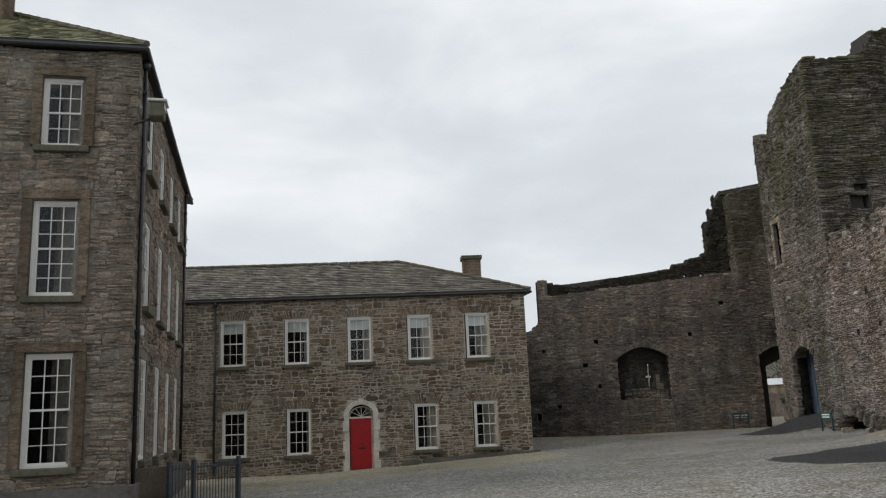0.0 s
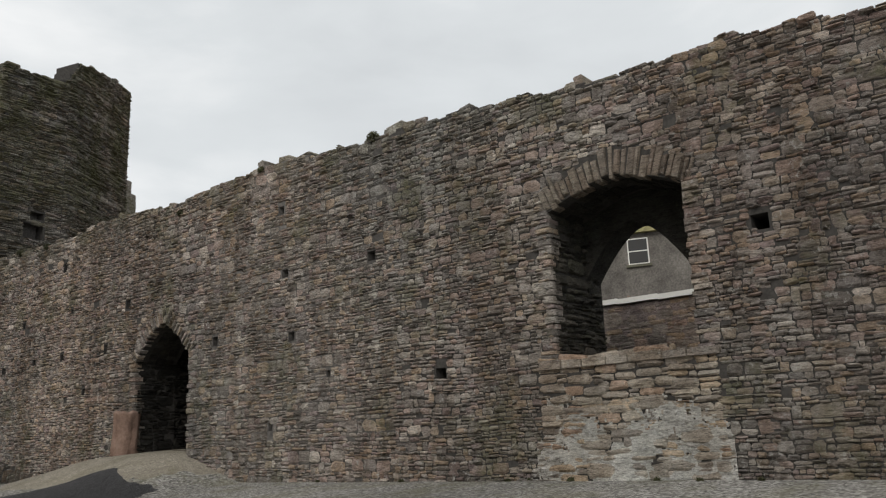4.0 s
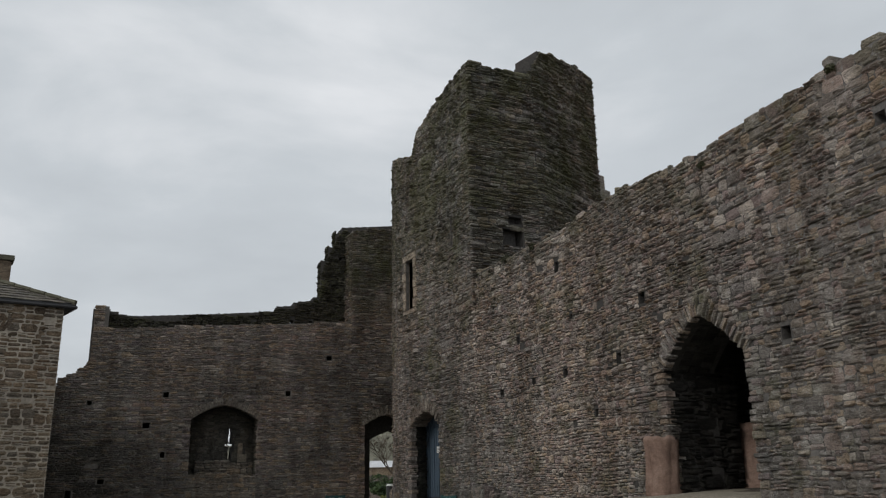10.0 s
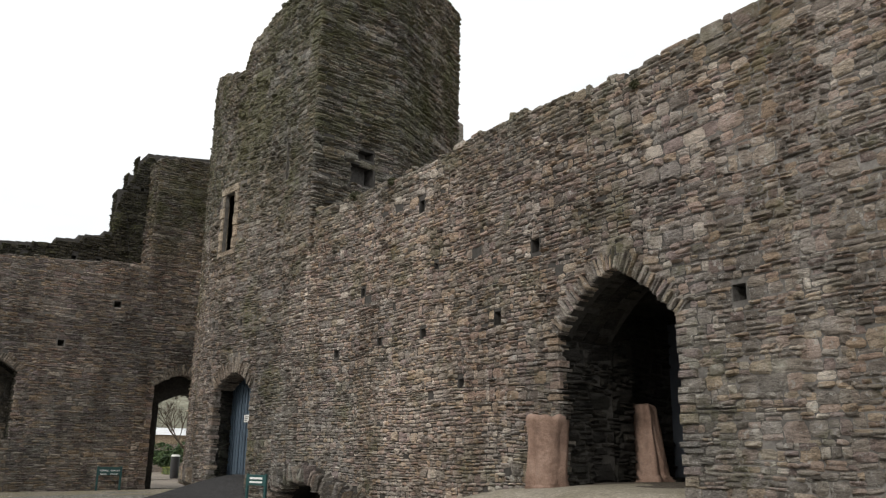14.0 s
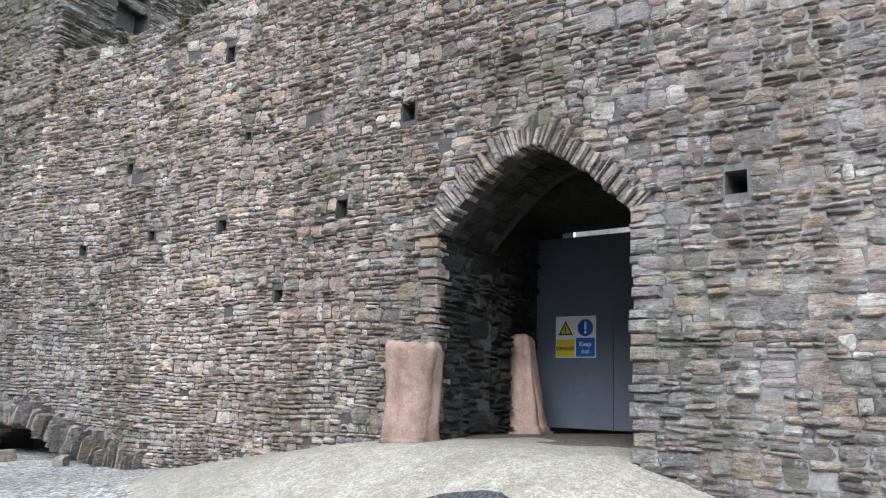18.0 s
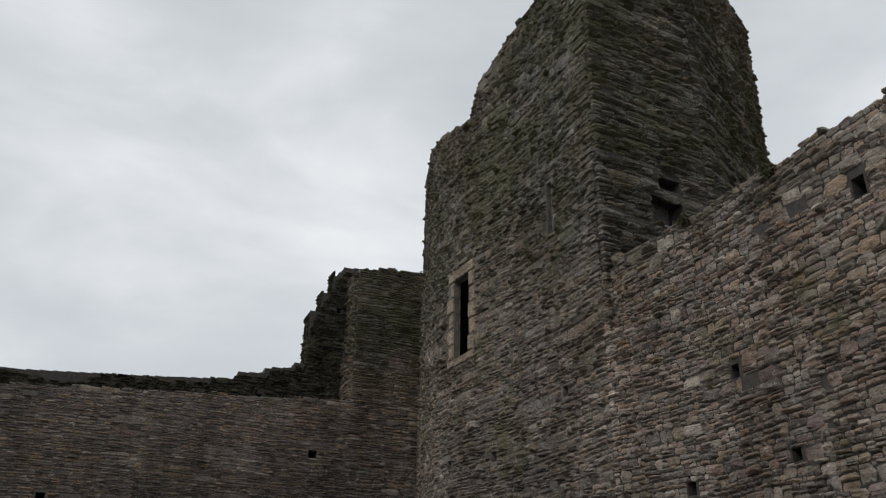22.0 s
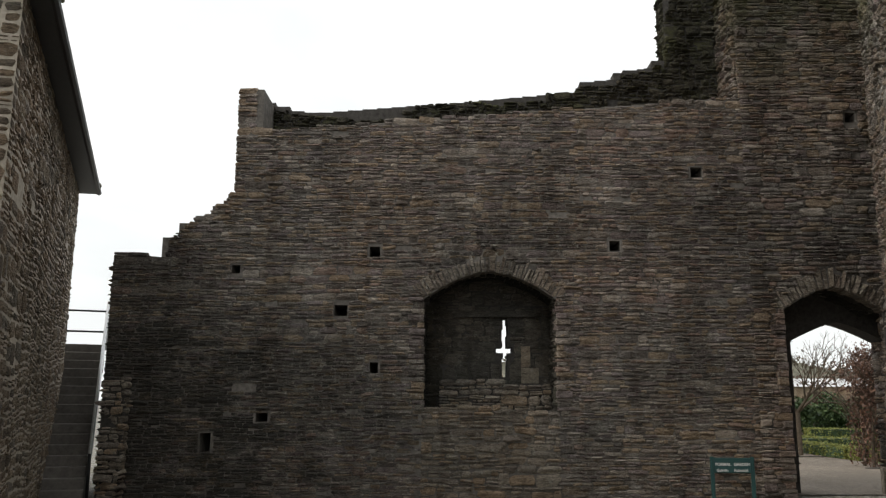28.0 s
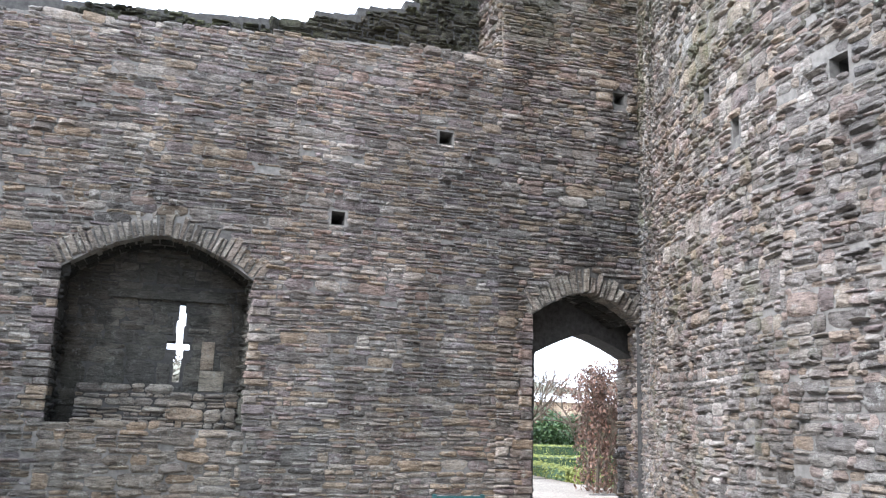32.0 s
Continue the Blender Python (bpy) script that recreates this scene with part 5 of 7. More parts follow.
def drainpipe(run, u, z0, z1, label, d=-0.07):
    ob = thing("drainpipe", on_run(run, u, z0, d), label, "drainpipe")
    tube_part("pipe", (0, 0, 0), (0, 0, z1 - z0), 0.045, M_iron, ob)
    k = int((z1 - z0) / 1.8)
    for i in range(k + 1):
        z = 0.3 + i * 1.8
        box_part("bracket", (-0.075, 0.075, -0.052, 0.07, z, z + 0.05), M_iron, ob)
    tube_part("hopper", (0, 0, z1 - z0 - 0.2), (0, 0, z1 - z0 - 0.02), 0.1, M_iron, ob)


drainpipe(HOUSE, hu(12.58), -0.9, 5.9, "black iron drainpipe down the house front")
drainpipe(TALL, T_LEN + 0.55, -0.9, 9.2, "black iron drainpipe near the tall house corner")
drainpipe(TALL, T_LEN + 11.6, -0.9, 9.2, "black iron drainpipe at the far end of the side wall")
tagged(wall_core("trim_tall_plinth", TALL, 0, TALL.length, -0.14, -0.005, lambda u: -1.6, lambda u: -0.12, [], M_step, 3.0), "stone plinth of the tall house", "plinth", kind="structure")


def floodlight():
    m = on_run(TALL, T_LEN + 0.2, 7.55, -0.42)
    ob = thing("floodlight", m, "weathered grey floodlight on a wall bracket", "lamp")
    bm = bmesh.new()
    add_box(bm, -0.2, 0.2, -0.16, 0.16, 0.0, 0.34, 0.03)
    part("housing", bm, M_sill, ob)
    box_part("visor", (-0.24, 0.24, -0.22, 0.18, 0.345, 0.4), M_ivory, ob, 0.01, "pale visor")
    for i in range(3):
        box_part("lens", (-0.17 + 0.12 * i, -0.08 + 0.12 * i, -0.172, -0.163, 0.2, 0.31), M_ivory, ob)
    tube_part("bracket", (0, 0.1, 0.02), (0, 0.46, -0.12), 0.03, M_iron, ob)
    tube_part("pole", (0, 0.16, 0.0), (0, 0.16, -0.5), 0.025, M_iron, ob)
    ob2 = thing("wall_lamp", on_run(TALL, T_LEN + 0.95, 2.95, -0.02), "small white bulkhead lamp on the side wall", "lamp")
    bm = bmesh.new()
    add_box(bm, -0.1, 0.1, -0.12, 0.0, 0.0, 0.24, 0.04)
    part("cover", bm, M_ivory, ob2)


floodlight()


def area_fence():
    a, b = Vector((-12.95, -23.5)), Vector((-12.17, -21.5))
    dv = (b - a)
    z = ground_z(-12.4, -22.5)
    m = pose(a.x, a.y, z) @ Matrix.Rotation(math.atan2(dv.y, dv.x), 4, "Z")
    ob = thing("railing", m, "dark metal railing beside the tall house", "railing")
    L = dv.length
    for z2 in (0.12, 1.02):
        box_part("rail", (0, L, -0.02, 0.02, z2, z2 + 0.04), M_fence, ob)
    n = 24
    bm = bmesh.new()
    add_tube(bm, (0, 0, 0), (0, 0, 1.12), 0.011, 0.011, 6)
    bar = part("bar", bm, M_fence, ob)
    for i in range(1, n):
        c = new("bar", bar.data)
        c.parent = ob
        c.location = (L * i / (n - 1), 0, 0)
    for x in (0, L * 0.33, L):
        box_part("post", (x - 0.04, x + 0.04, -0.04, 0.04, 0, 1.2), M_fence, ob)
    box_part("timber_panel", (-0.9, 0.3, 0.3, 0.34, 0.0, 1.1), M_bark, ob, 0.01, "brown timber board")


area_fence()


# ================= steps beside the house =================
def outside_steps():
    m = pose(-7.72, -0.55, ground_z(-7.7, -0.4)) @ Matrix.Rotation(radians(20.5), 4, "Z")
    ob = thing("staircase", m, "worn grey stone steps climbing beside the house", "stairs")
    n = 16
    for i in range(n):
        box_part("step", (-0.5, 0.5, i * 0.235, i * 0.235 + 1.0 if i < n - 1 else n * 0.235 + 1.2, i * 0.182 - 0.4, (i + 1) * 0.182), M_step, ob, 0.012)
    rail = thing("handrail", m, "pale galvanised handrail along the stone steps", "handrail")
    tube_part("rail", (0.55, 0.3, 0.75), (0.55, n * 0.235, 3.85), 0.035, M_steel, rail)
    tube_part("lower_post", (0.55, 0.3, 0.0), (0.55, 0.3, 0.78), 0.03, M_iron, rail)
    tube_part("upper_post", (0.55, n * 0.235, 2.8), (0.55, n * 0.235, 3.9), 0.03, M_steel, rail)
    guard = thing("guard_rail", m, "dark two-bar guard rail at the head of the steps", "railing")
    for z in (3.25, 3.72):
        tube_part("bar", (-0.6, n * 0.235 + 0.6, z), (0.55, n * 0.235 + 0.6, z), 0.022, M_iron, guard)
    for x in (-0.6, 0.5):
        tube_part("post", (x, n * 0.235 + 0.6, 2.9), (x, n * 0.235 + 0.6, 3.76), 0.022, M_iron, guard)


outside_steps()
END_BLOCK = Run([(-7.07, -0.02), (-7.07, -0.3), (-6.7, -0.3), (-6.7, -0.02)])


# ================= doors and signs of the castle =================
def plank_door():
    """Spaced boards hung in the splayed tower arch."""
    p, q = Vector((5.36, -6.78)), Vector((5.6, -8.95))
    w = (q - p).length
    m = pose(*((p + q) / 2), 0.42) @ Matrix.Rotation(math.atan2(q.y - p.y, q.x - p.x), 4, "Z")
    ob = thing("door_2", m, "blue-grey vertical plank door in the tower arch", "door", kind="structure")
    n = 14
    for i in range(n):
        x0 = -w / 2 + w * i / n
        box_part("board", (x0 + 0.026, x0 + w / n - 0.026, -0.02 - 0.008 * (i % 2), 0.02, 0.03, 2.72), M_blue, ob, 0.006)
    for z in (0.35, 1.5, 2.3):
        box_part("batten", (-w / 2, w / 2, 0.022, 0.06, z, z + 0.16), M_blue, ob)
    # black sheet added behind the boards for the dark in their gaps
    box_part("gap_shade_sheet", (-w / 2, w / 2, 0.2, 0.24, -0.6, 2.9), M_black, ob, 0, "black sheet standing for the shade behind the planks")
    nt_ = thing("notice", m @ Matrix.Translation((-0.12, -0.03, 1.38)), "small white printed notice on the plank door", "notice")
    box_part("sheet", (-0.15, 0.15, -0.006, 0.0, 0, 0.19), M_letter, nt_)
    for k in range(3):
        box_part("printed_line", (-0.11, 0.1 - 0.04 * k, -0.009, -0.0065, 0.13 - 0.045 * k, 0.145 - 0.045 * k), M_iron, nt_)
    tb = thing("notice", m @ Matrix.Translation((0.06, -0.03, 1.03)), "narrow pale card below the notice", "notice")
    box_part("sheet", (-0.05, 0.05, -0.006, 0.0, 0, 0.3), M_ivory, tb)


plank_door()


def text_mesh(name, body, size, m, material, parent, depth=0.001):
    cu = bpy.data.curves.new(name, "FONT")
    cu.body, cu.size, cu.extrude, cu.align_x, cu.offset = body, size, depth, "CENTER", size * 0.018
    tmp = new(name, cu)
    me = bpy.data.meshes.new_from_object(tmp)
    bpy.data.objects.remove(tmp)
    me.materials.append(material)
    ob = new(name, me)
    ob.parent = parent
    ob.matrix_basis = m
    return ob


def post_sign(m, w, h, board, lines, label):
    """A low green board on two posts, facing -y."""
    ob = thing("sign", m, label, "sign")
    for x in (-w / 2 + 0.03, w / 2 - 0.03):
        box_part("post", (x - 0.03, x + 0.03, -0.025, 0.025, -0.1, h), M_green, ob, 0.004)
    bd = box_part("board", (-w / 2 + 0.062, w / 2 - 0.062, -0.018, 0.012, h - board - 0.03, h - 0.02), M_green, ob, 0.004)
    for z, text, s in lines:
        if text:
            words = text.split()
            total = sum(len(q) for q in words) + len(words) - 1
            x = -0.5 * total
            for q in words:
                text_mesh("word", q, s, Matrix.Translation(((x + len(q) / 2) * w * 0.8 / total, -0.021, z)) @ Matrix.Rotation(radians(90), 4, "X"), M_letter, bd)
                x += len(q) + 1
        else:
            box_part("lettering", (-w * 0.32, w * 0.32, -0.022, -0.0185, z, z + s), M_letter, bd)
    return ob


post_sign(pose(4.0, -0.32, ground_z(4.0, -0.3)), 0.76, 0.74, 0.24, [(0.59, "FORMAL GARDEN", 0.071), (0.49, "Gairdín Foirmiúil", 0.068)], "low green sign lettered in white beside the garden doorway")
post_sign(pose(4.72, -10.35, ground_z(4.72, -10.35), 0, 0, -76), 0.72, 0.66, 0.22, [(0.54, "", 0.045), (0.46, "", 0.04)], "low green sign with white writing near the plank door")

# ---- the gate passage behind the pointed arch ----
gate = tagged(wall_core("wall_passage", Run([(6.95, -18.95), (9.7, -18.85)]), 0, 2.75, 0.0, 0.5, lambda u: -0.4, lambda u: 4.6, [], M_mortar), "rough stone side wall of the gate passage", "wall", kind="structure")
wall_core("wall_passage_south", Run([(9.7, -22.25), (6.95, -22.25)]), 0, 2.75, 0.0, 0.5, lambda u: -0.4, lambda u: 4.6, [], M_mortar, 0.5, gate)
# vault over the passage, its deep shade given by the stone colour
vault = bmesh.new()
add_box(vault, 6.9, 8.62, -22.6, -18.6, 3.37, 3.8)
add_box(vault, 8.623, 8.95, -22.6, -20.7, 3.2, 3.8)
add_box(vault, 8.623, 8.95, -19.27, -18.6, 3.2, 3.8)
tagged(part("ceiling_passage", vault, M_recess_shade, None), "stone vault over the gate passage, coloured for deep shade", "ceiling", kind="structure")


# unseen wall added behind the hoarding to keep light out of the passage
wall_core("passage_light_stop", Run([(9.7, -17.9), (9.7, -23.2)]), 0, 5.3, 0.0, 0.4, lambda u: -0.4, lambda u: 3.1, [], M_mortar, 1.0, gate)


def hoarding():
    ob = thing("hoarding", pose(8.6, -20.6, 0.5), "dark grey sheet hoarding closing the gate passage", "hoarding")
    for i in range(3):
        y0 = -1.62 + i * 1.09
        box_part("sheet", (0, 0.03, y0 + 0.004, y0 + (1.086 if i < 2 else 1.2), 0.21, 2.8), M_hoard, ob, 0.003)
    box_part("frame", (0.035, 0.1, -1.65, 1.65, 0.3, 0.4), M_bark, ob)
    box_part("frame", (0.035, 0.1, -1.65, 1.65, 2.4, 2.5), M_bark, ob)
    m = pose(8.585, -19.5, 1.64) @ Matrix.Rotation(radians(-90), 4, "Z")
    sg = thing("warning_sign", m, "white safety board with yellow danger and blue keep out panels", "sign")
    box_part("board", (-0.3, 0.3, -0.004, 0.004, 0, 0.56), M_letter, sg, 0.002)
    y = box_part("danger_panel", (-0.285, -0.01, -0.008, -0.0045, 0.015, 0.245), M_yellow, sg, 0, "yellow panel")
    text_mesh("lettering", "DANGER", 0.07, Matrix.Translation((-0.148, -0.0105, 0.1)) @ Matrix.Rotation(radians(90), 4, "X"), M_black, y)
    b = box_part("keep_out_panel", (0.01, 0.285, -0.008, -0.0045, 0.015, 0.265), M_signblue, sg, 0, "blue panel")
    text_mesh("lettering", "Keep", 0.085, Matrix.Translation((0.148, -0.0095, 0.155)) @ Matrix.Rotation(radians(90), 4, "X"), M_letter, b)
    text_mesh("lettering", "out", 0.085, Matrix.Translation((0.148, -0.0095, 0.06)) @ Matrix.Rotation(radians(90), 4, "X"), M_letter, b)
    for r, yy, mat in ((0.13, -0.0075, M_black), (0.092, -0.0095, M_yellow)):
        bm = bmesh.new()
        vs = [(-0.148 + r * math.sin(q), 0.37 + r * math.cos(q)) for q in (0, 2.094, 4.189)]
        f0 = [bm.verts.new((x, yy, z)) for x, z in vs]
        f1 = [bm.verts.new((x, yy + 0.002, z)) for x, z in vs]
        bm.faces.new(f0)
        bm.faces.new(f1[::-1])
        for i in range(3):
            bm.faces.new((f0[i], f1[i], f1[(i + 1) % 3], f0[(i + 1) % 3]))
        part("triangle", bm, mat, sg)
    box_part("mark", (-0.156, -0.14, -0.0115, -0.0098, 0.345, 0.42), M_black, sg)
    box_part("mark", (-0.156, -0.14, -0.0115, -0.0098, 0.318, 0.334), M_black, sg)
    tube_part("disc", (0.148, -0.0045, 0.4), (0.148, -0.008, 0.4), 0.115, M_signblue, sg, 24)
    box_part("mark", (0.135, 0.161, -0.0105, -0.0082, 0.375, 0.48), M_letter, sg)
    box_part("mark", (0.135, 0.161, -0.0105, -0.0082, 0.325, 0.355), M_letter, sg)


hoarding()


def wrapped_post(m, h, r, seed, label, lean=0.0, flare=0.0):
    """A pillar stump wrapped in cloth, folded down its sides and bunched on the ground."""
    ob = thing("covered_pillar", m, label, "pillar")
    bm = bmesh.new()
    seg, rows = 96, 60
    grid = []
    for j in range(rows + 1):
        t = j / rows
        ring = []
        for i in range(seg):
            a = 2 * math.pi * i / seg
            ca, sa = math.cos(a), math.sin(a)
            sq = 1.0 / max(abs(ca), abs(sa)) ** 0.14
            fold = 0.008 * math.sin(5 * a + seed + 1.2 * t) * (0.4 + 0.6 * (1 - t)) + 0.004 * math.sin(9 * a + 2 * seed - 2 * t)
            fold += 0.018 * noise.noise((ca * 2 + seed, sa * 2, t * 2.2)) + 0.008 * noise.noise((ca * 4 + seed, sa * 4, t * 7)) + 0.004 * noise.noise((ca * 8, sa * 8 + seed, t * 15))
            fold += 0.05 * math.exp(-((a - 2.6 - 0.25 * t) / 0.16) ** 2) * (1 - 0.3 * t) - 0.03 * math.exp(-((a - 2.95) / 0.1) ** 2)
            rad = r * sq * (0.98 - 0.06 * math.sin(math.pi * t) + flare * (1 - t)) + fold
            if t < 0.12:
                rad += 0.07 * (1 - t / 0.12) * (1 + 0.7 * math.sin(6 * a + seed)) + 0.02 * math.sin(t * 160 + 3 * ca)
            rad *= 1.0 if t < 0.93 else math.sqrt(max(0.0, 1 - ((t - 0.93) / 0.075) ** 2)) * 0.35 + 0.65
            sag = 0.045 * noise.noise((ca * 1.5 + seed, sa * 1.5, 4)) * t
            ring.append(bm.verts.new((rad * ca + lean * t, rad * sa, h * t + sag)))
        grid.append(ring)
    for j in range(rows):
        for i in range(seg):
            bm.faces.new((grid[j][i], grid[j][(i + 1) % seg], grid[j + 1][(i + 1) % seg], grid[j + 1][i]))
    top = bm.verts.new((lean, 0, h - 0.05))
    for i in range(seg):
        bm.faces.new((grid[-1][i], grid[-1][(i + 1) % seg], top))
    part("cloth", bm, M_cloth, ob, "", True)
    bm = bmesh.new()
    add_tube(bm, (0, 0, -0.1), (0, 0, h * 0.9), r * 0.5, r * 0.5, 12)
    part("stump", bm, M_dress, ob, "stone stump under the cloth")


wrapped_post(pose(5.42, -19.25, 0.47, 0, 0, 8), 1.12, 0.305, 1.3, "stone pillar stump wrapped in terracotta coloured cloth beside the arch")
wrapped_post(pose(7.4, -19.36, 0.6, 0, 0, 90), 1.24, 0.235, 4.1, "second cloth-wrapped pillar inside the gate passage", 0.1, 0.55)

# ================= the garden beyond the doorway =================
def leaf_cloud(name, parent, inside, count, size, material, seed=1, kind="stuff"):
    """Many small leaves scattered through a volume; inside() gives a place for each."""
    rng = random.Random(seed)
    verts, faces = [], []
    for _ in range(count):
        p = Vector(inside(rng))
        q = Euler((rng.uniform(0, 6.28), rng.uniform(-1.2, 1.2), rng.uniform(0, 6.28))).to_matrix()
        s = size * rng.uniform(0.6, 1.3)
        base = len(verts)
        verts += [p + q @ Vector(v) for v in ((-s, 0, 0), (0, -0.45 * s, 0.1 * s), (s, 0, 0), (0, 0.45 * s, 0.1 * s))]
        faces.append((base, base + 1, base + 2, base + 3))
    return tagged(mesh_object(name, verts, faces, material, parent), kind=kind)


garden = patch_sheet("ground_garden_path", lambda x, y: 1.0, (4.9, 12.5, 0.3, 12.0), M_path, "pale gravel garden path", 0.02, 0.6)
lawn_verts = [(11.2, 8.9, -0.15), (40, 8.9, -0.15), (40, 30, -0.15), (11.2, 30, -0.15)]
tagged(mesh_object("ground_lawn", lawn_verts, [(0, 1, 2, 3)], M_lawn), "mown garden lawn", "lawn", kind="structure")
tagged(mesh_object("ground_garden", [(4.9, 12.0, -0.14), (13.6, 12.0, -0.14), (17.5, 30, -0.14), (4.9, 30, -0.14)], [(0, 1, 2, 3)], M_path), "pale gravel garden walk", "path", kind="structure")


def box_hedge(x0, x1, y0, y1, h, seed):
    ob = thing("box_hedge", pose((x0 + x1) / 2, (y0 + y1) / 2, -0.16), "low clipped box hedge, yellowish green", "hedge", "box hedges in the garden")
    w, d = (x1 - x0) / 2, (y1 - y0) / 2
    box_part("core", (-w + 0.05, w - 0.05, -d + 0.05, d - 0.05, 0, h - 0.05), M_ivy, ob, 0.03)

    def place(r):
        k = r.random()
        if k < 0.5:
            return (r.uniform(-w, w), r.uniform(-d, d), h - abs(r.gauss(0, 0.04)))
        if k < 0.75:
            return (r.uniform(-w, w), -d + abs(r.gauss(0, 0.04)), r.uniform(0, h))
        return (-w + abs(r.gauss(0, 0.04)), r.uniform(-d, d), r.uniform(0, h))

    leaf_cloud("leaves", ob, place, 2600, 0.045, M_box, seed)


box_hedge(11.15, 13.4, 9.9, 10.5, 0.4, 1)
box_hedge(11.1, 11.7, 10.6, 15.5, 0.4, 2)
box_hedge(12.7, 13.3, 17.0, 23.0, 0.45, 3)
box_hedge(12.0, 17.5, 16.2, 16.9, 0.45, 4)
box_hedge(14.6, 18.5, 21.0, 21.7, 0.65, 5)


def limb(bm, a, way, length, r, rng, depth, tips):
    b = a + way * length
    add_tube(bm, a, b, r, r * 0.68, 6)
    if depth == 0:
        tips.append(b)
        return
    for _ in range(rng.choice((2, 3, 3))):
        turn = Vector((rng.uniform(-1, 1), rng.uniform(-1, 1), rng.uniform(-0.35, 0.75)))
        limb(bm, a.lerp(b, rng.uniform(0.55, 1.0)), (way + turn * 0.75).normalized(), length * rng.uniform(0.6, 0.85), r * 0.6, rng, depth - 1, tips)
    tips.append(b)


def tree(name, at, h, r, seed, label, leaves=0, depth=4, material=M_beech, size=0.07):
    ob = thing(name, pose(*at), label, "tree")
    rng = random.Random(seed)
    bm = bmesh.new()
    add_tube(bm, (0, 0, -0.15), (0, 0, h * 0.35), r, r * 0.8, 10)
    part("trunk", bm, M_bark, ob)
    bm, tips = bmesh.new(), []
    for k in range(4):
        a = k * 1.57 + rng.uniform(-0.4, 0.4)
        limb(bm, Vector((0, 0, h * 0.33)), Vector((math.cos(a), math.sin(a), rng.uniform(0.5, 1.1))).normalized(), h * 0.26, r * 0.55, rng, depth, tips)
    tagged(part("branchwork", bm, M_bark, ob), kind="stuff")
    if leaves:
        leaf_cloud("crown", ob, lambda q: tuple(Vector(q.choice(tips)) + Vector((q.gauss(0, 0.18), q.gauss(0, 0.18), q.gauss(0, 0.18)))), leaves, size, material, seed)
    return ob


def beech_hedge():
    ob = thing("beech_hedge", pose(10.75, 7.75, -0.17), "tall clipped beech hedge holding dry brown leaves", "hedge")
    rng = random.Random(8)
    for i in range(5):
        bm, tips = bmesh.new(), []
        x, y = -0.35 + 0.5 * (i % 3), -0.25 + 0.5 * (i // 3)
        add_tube(bm, (x, y, -0.1), (x + 0.05, y, 1.0), 0.05, 0.035, 7)
        for _ in range(5):
            limb(bm, Vector((x + 0.05, y, rng.uniform(0.4, 1.0))), Vector((rng.uniform(-0.5, 0.5), rng.uniform(-0.5, 0.5), 1)).normalized(), 0.7, 0.022, rng, 3, tips)
        part("stem", bm, M_bark, ob)

    def place(r):
        if r.random() < 0.72:
            return (r.uniform(-0.62, 0.95), r.uniform(-0.5, 0.6), 2.1 * r.random() ** 0.8)
        return (r.gauss(0.1, 0.55), r.gauss(0, 0.4), 2.0 + abs(r.gauss(0, 0.45)))

    leaf_cloud("leaves", ob, place, 5200, 0.055, M_beech, 3)
    bm, tips = bmesh.new(), []
    for _ in range(9):
        limb(bm, Vector((rng.uniform(-0.4, 0.4), rng.uniform(-0.3, 0.3), rng.uniform(1.7, 2.0))), Vector((rng.uniform(-1.1, 0.5), rng.uniform(-0.3, 0.3), 0.75)).normalized(), 0.62, 0.02, rng, 3, tips)
    tagged(part("branchwork", bm, M_bark, ob), kind="stuff")
    leaf_cloud("leaves", ob, lambda r: tuple(r.choice(tips) + Vector((r.gauss(0, 0.07), r.gauss(0, 0.07), r.gauss(0, 0.07)))), 1500, 0.045, M_beech, 13)
    box_part("kerb", (-0.8, 1.1, -0.75, -0.66, -0.05, 0.05), M_step, ob, 0.01, "stone edging")


beech_hedge()
tree("bare_tree", (10.6, 12.6, -0.17), 4.2, 0.1, 21, "bare spreading tree trained against the garden wall", 0, 5)
tree("bare_tree", (13.2, 13.0, -0.17), 3.9, 0.09, 22, "bare tree with a few brown leaves", 500, 4)
tree("bare_tree", (17.5, 17.5, -0.17), 3.6, 0.09, 24, "small bare orchard tree", 260, 4)

garden_wall = Run([(8.0, 31.0), (40.0, 31.0)])
gw = tagged(wall_core("wall_garden", garden_wall, 0, 32, 0, 0.5, lambda u: -0.5, ragged(lambda u: 1.75, 0.05, 0.4, 3), [], M_back, 0.6), "grey stone garden wall", "garden wall", kind="structure")


def ivy_bush(at, rx, ry, h, seed, label):
    ob = thing("evergreen_shrub", pose(*at), label, "shrub")
    rng0 = random.Random(seed)
    lumps = [(rng0.uniform(-rx, rx) * 0.7, rng0.uniform(-ry, ry) * 0.6, rng0.uniform(0.35, 0.75) * h, rng0.uniform(0.3, 0.5)) for _ in range(14)]

    def place(r):
        lx, ly, lz, lr = r.choice(lumps)
        v = Vector((r.gauss(0, 1), r.gauss(0, 1), r.gauss(0, 1))).normalized() * r.uniform(0.75, 1.0)
        return (lx + v.x * lr * rx * 0.9, ly + v.y * lr * ry, max(0.02, lz + v.z * lr * h * 0.7))

    leaf_cloud("leaves", ob, place, 5200, 0.12, M_ivy, seed)
    bm = bmesh.new()
    for lx, ly, lz, _ in lumps[:6]:
        add_tube(bm, (lx * 0.3, ly * 0.3, -0.1), (lx, ly, lz), 0.04, 0.02, 6)
    tagged(part("branchwork", bm, M_bark, ob), kind="stuff")


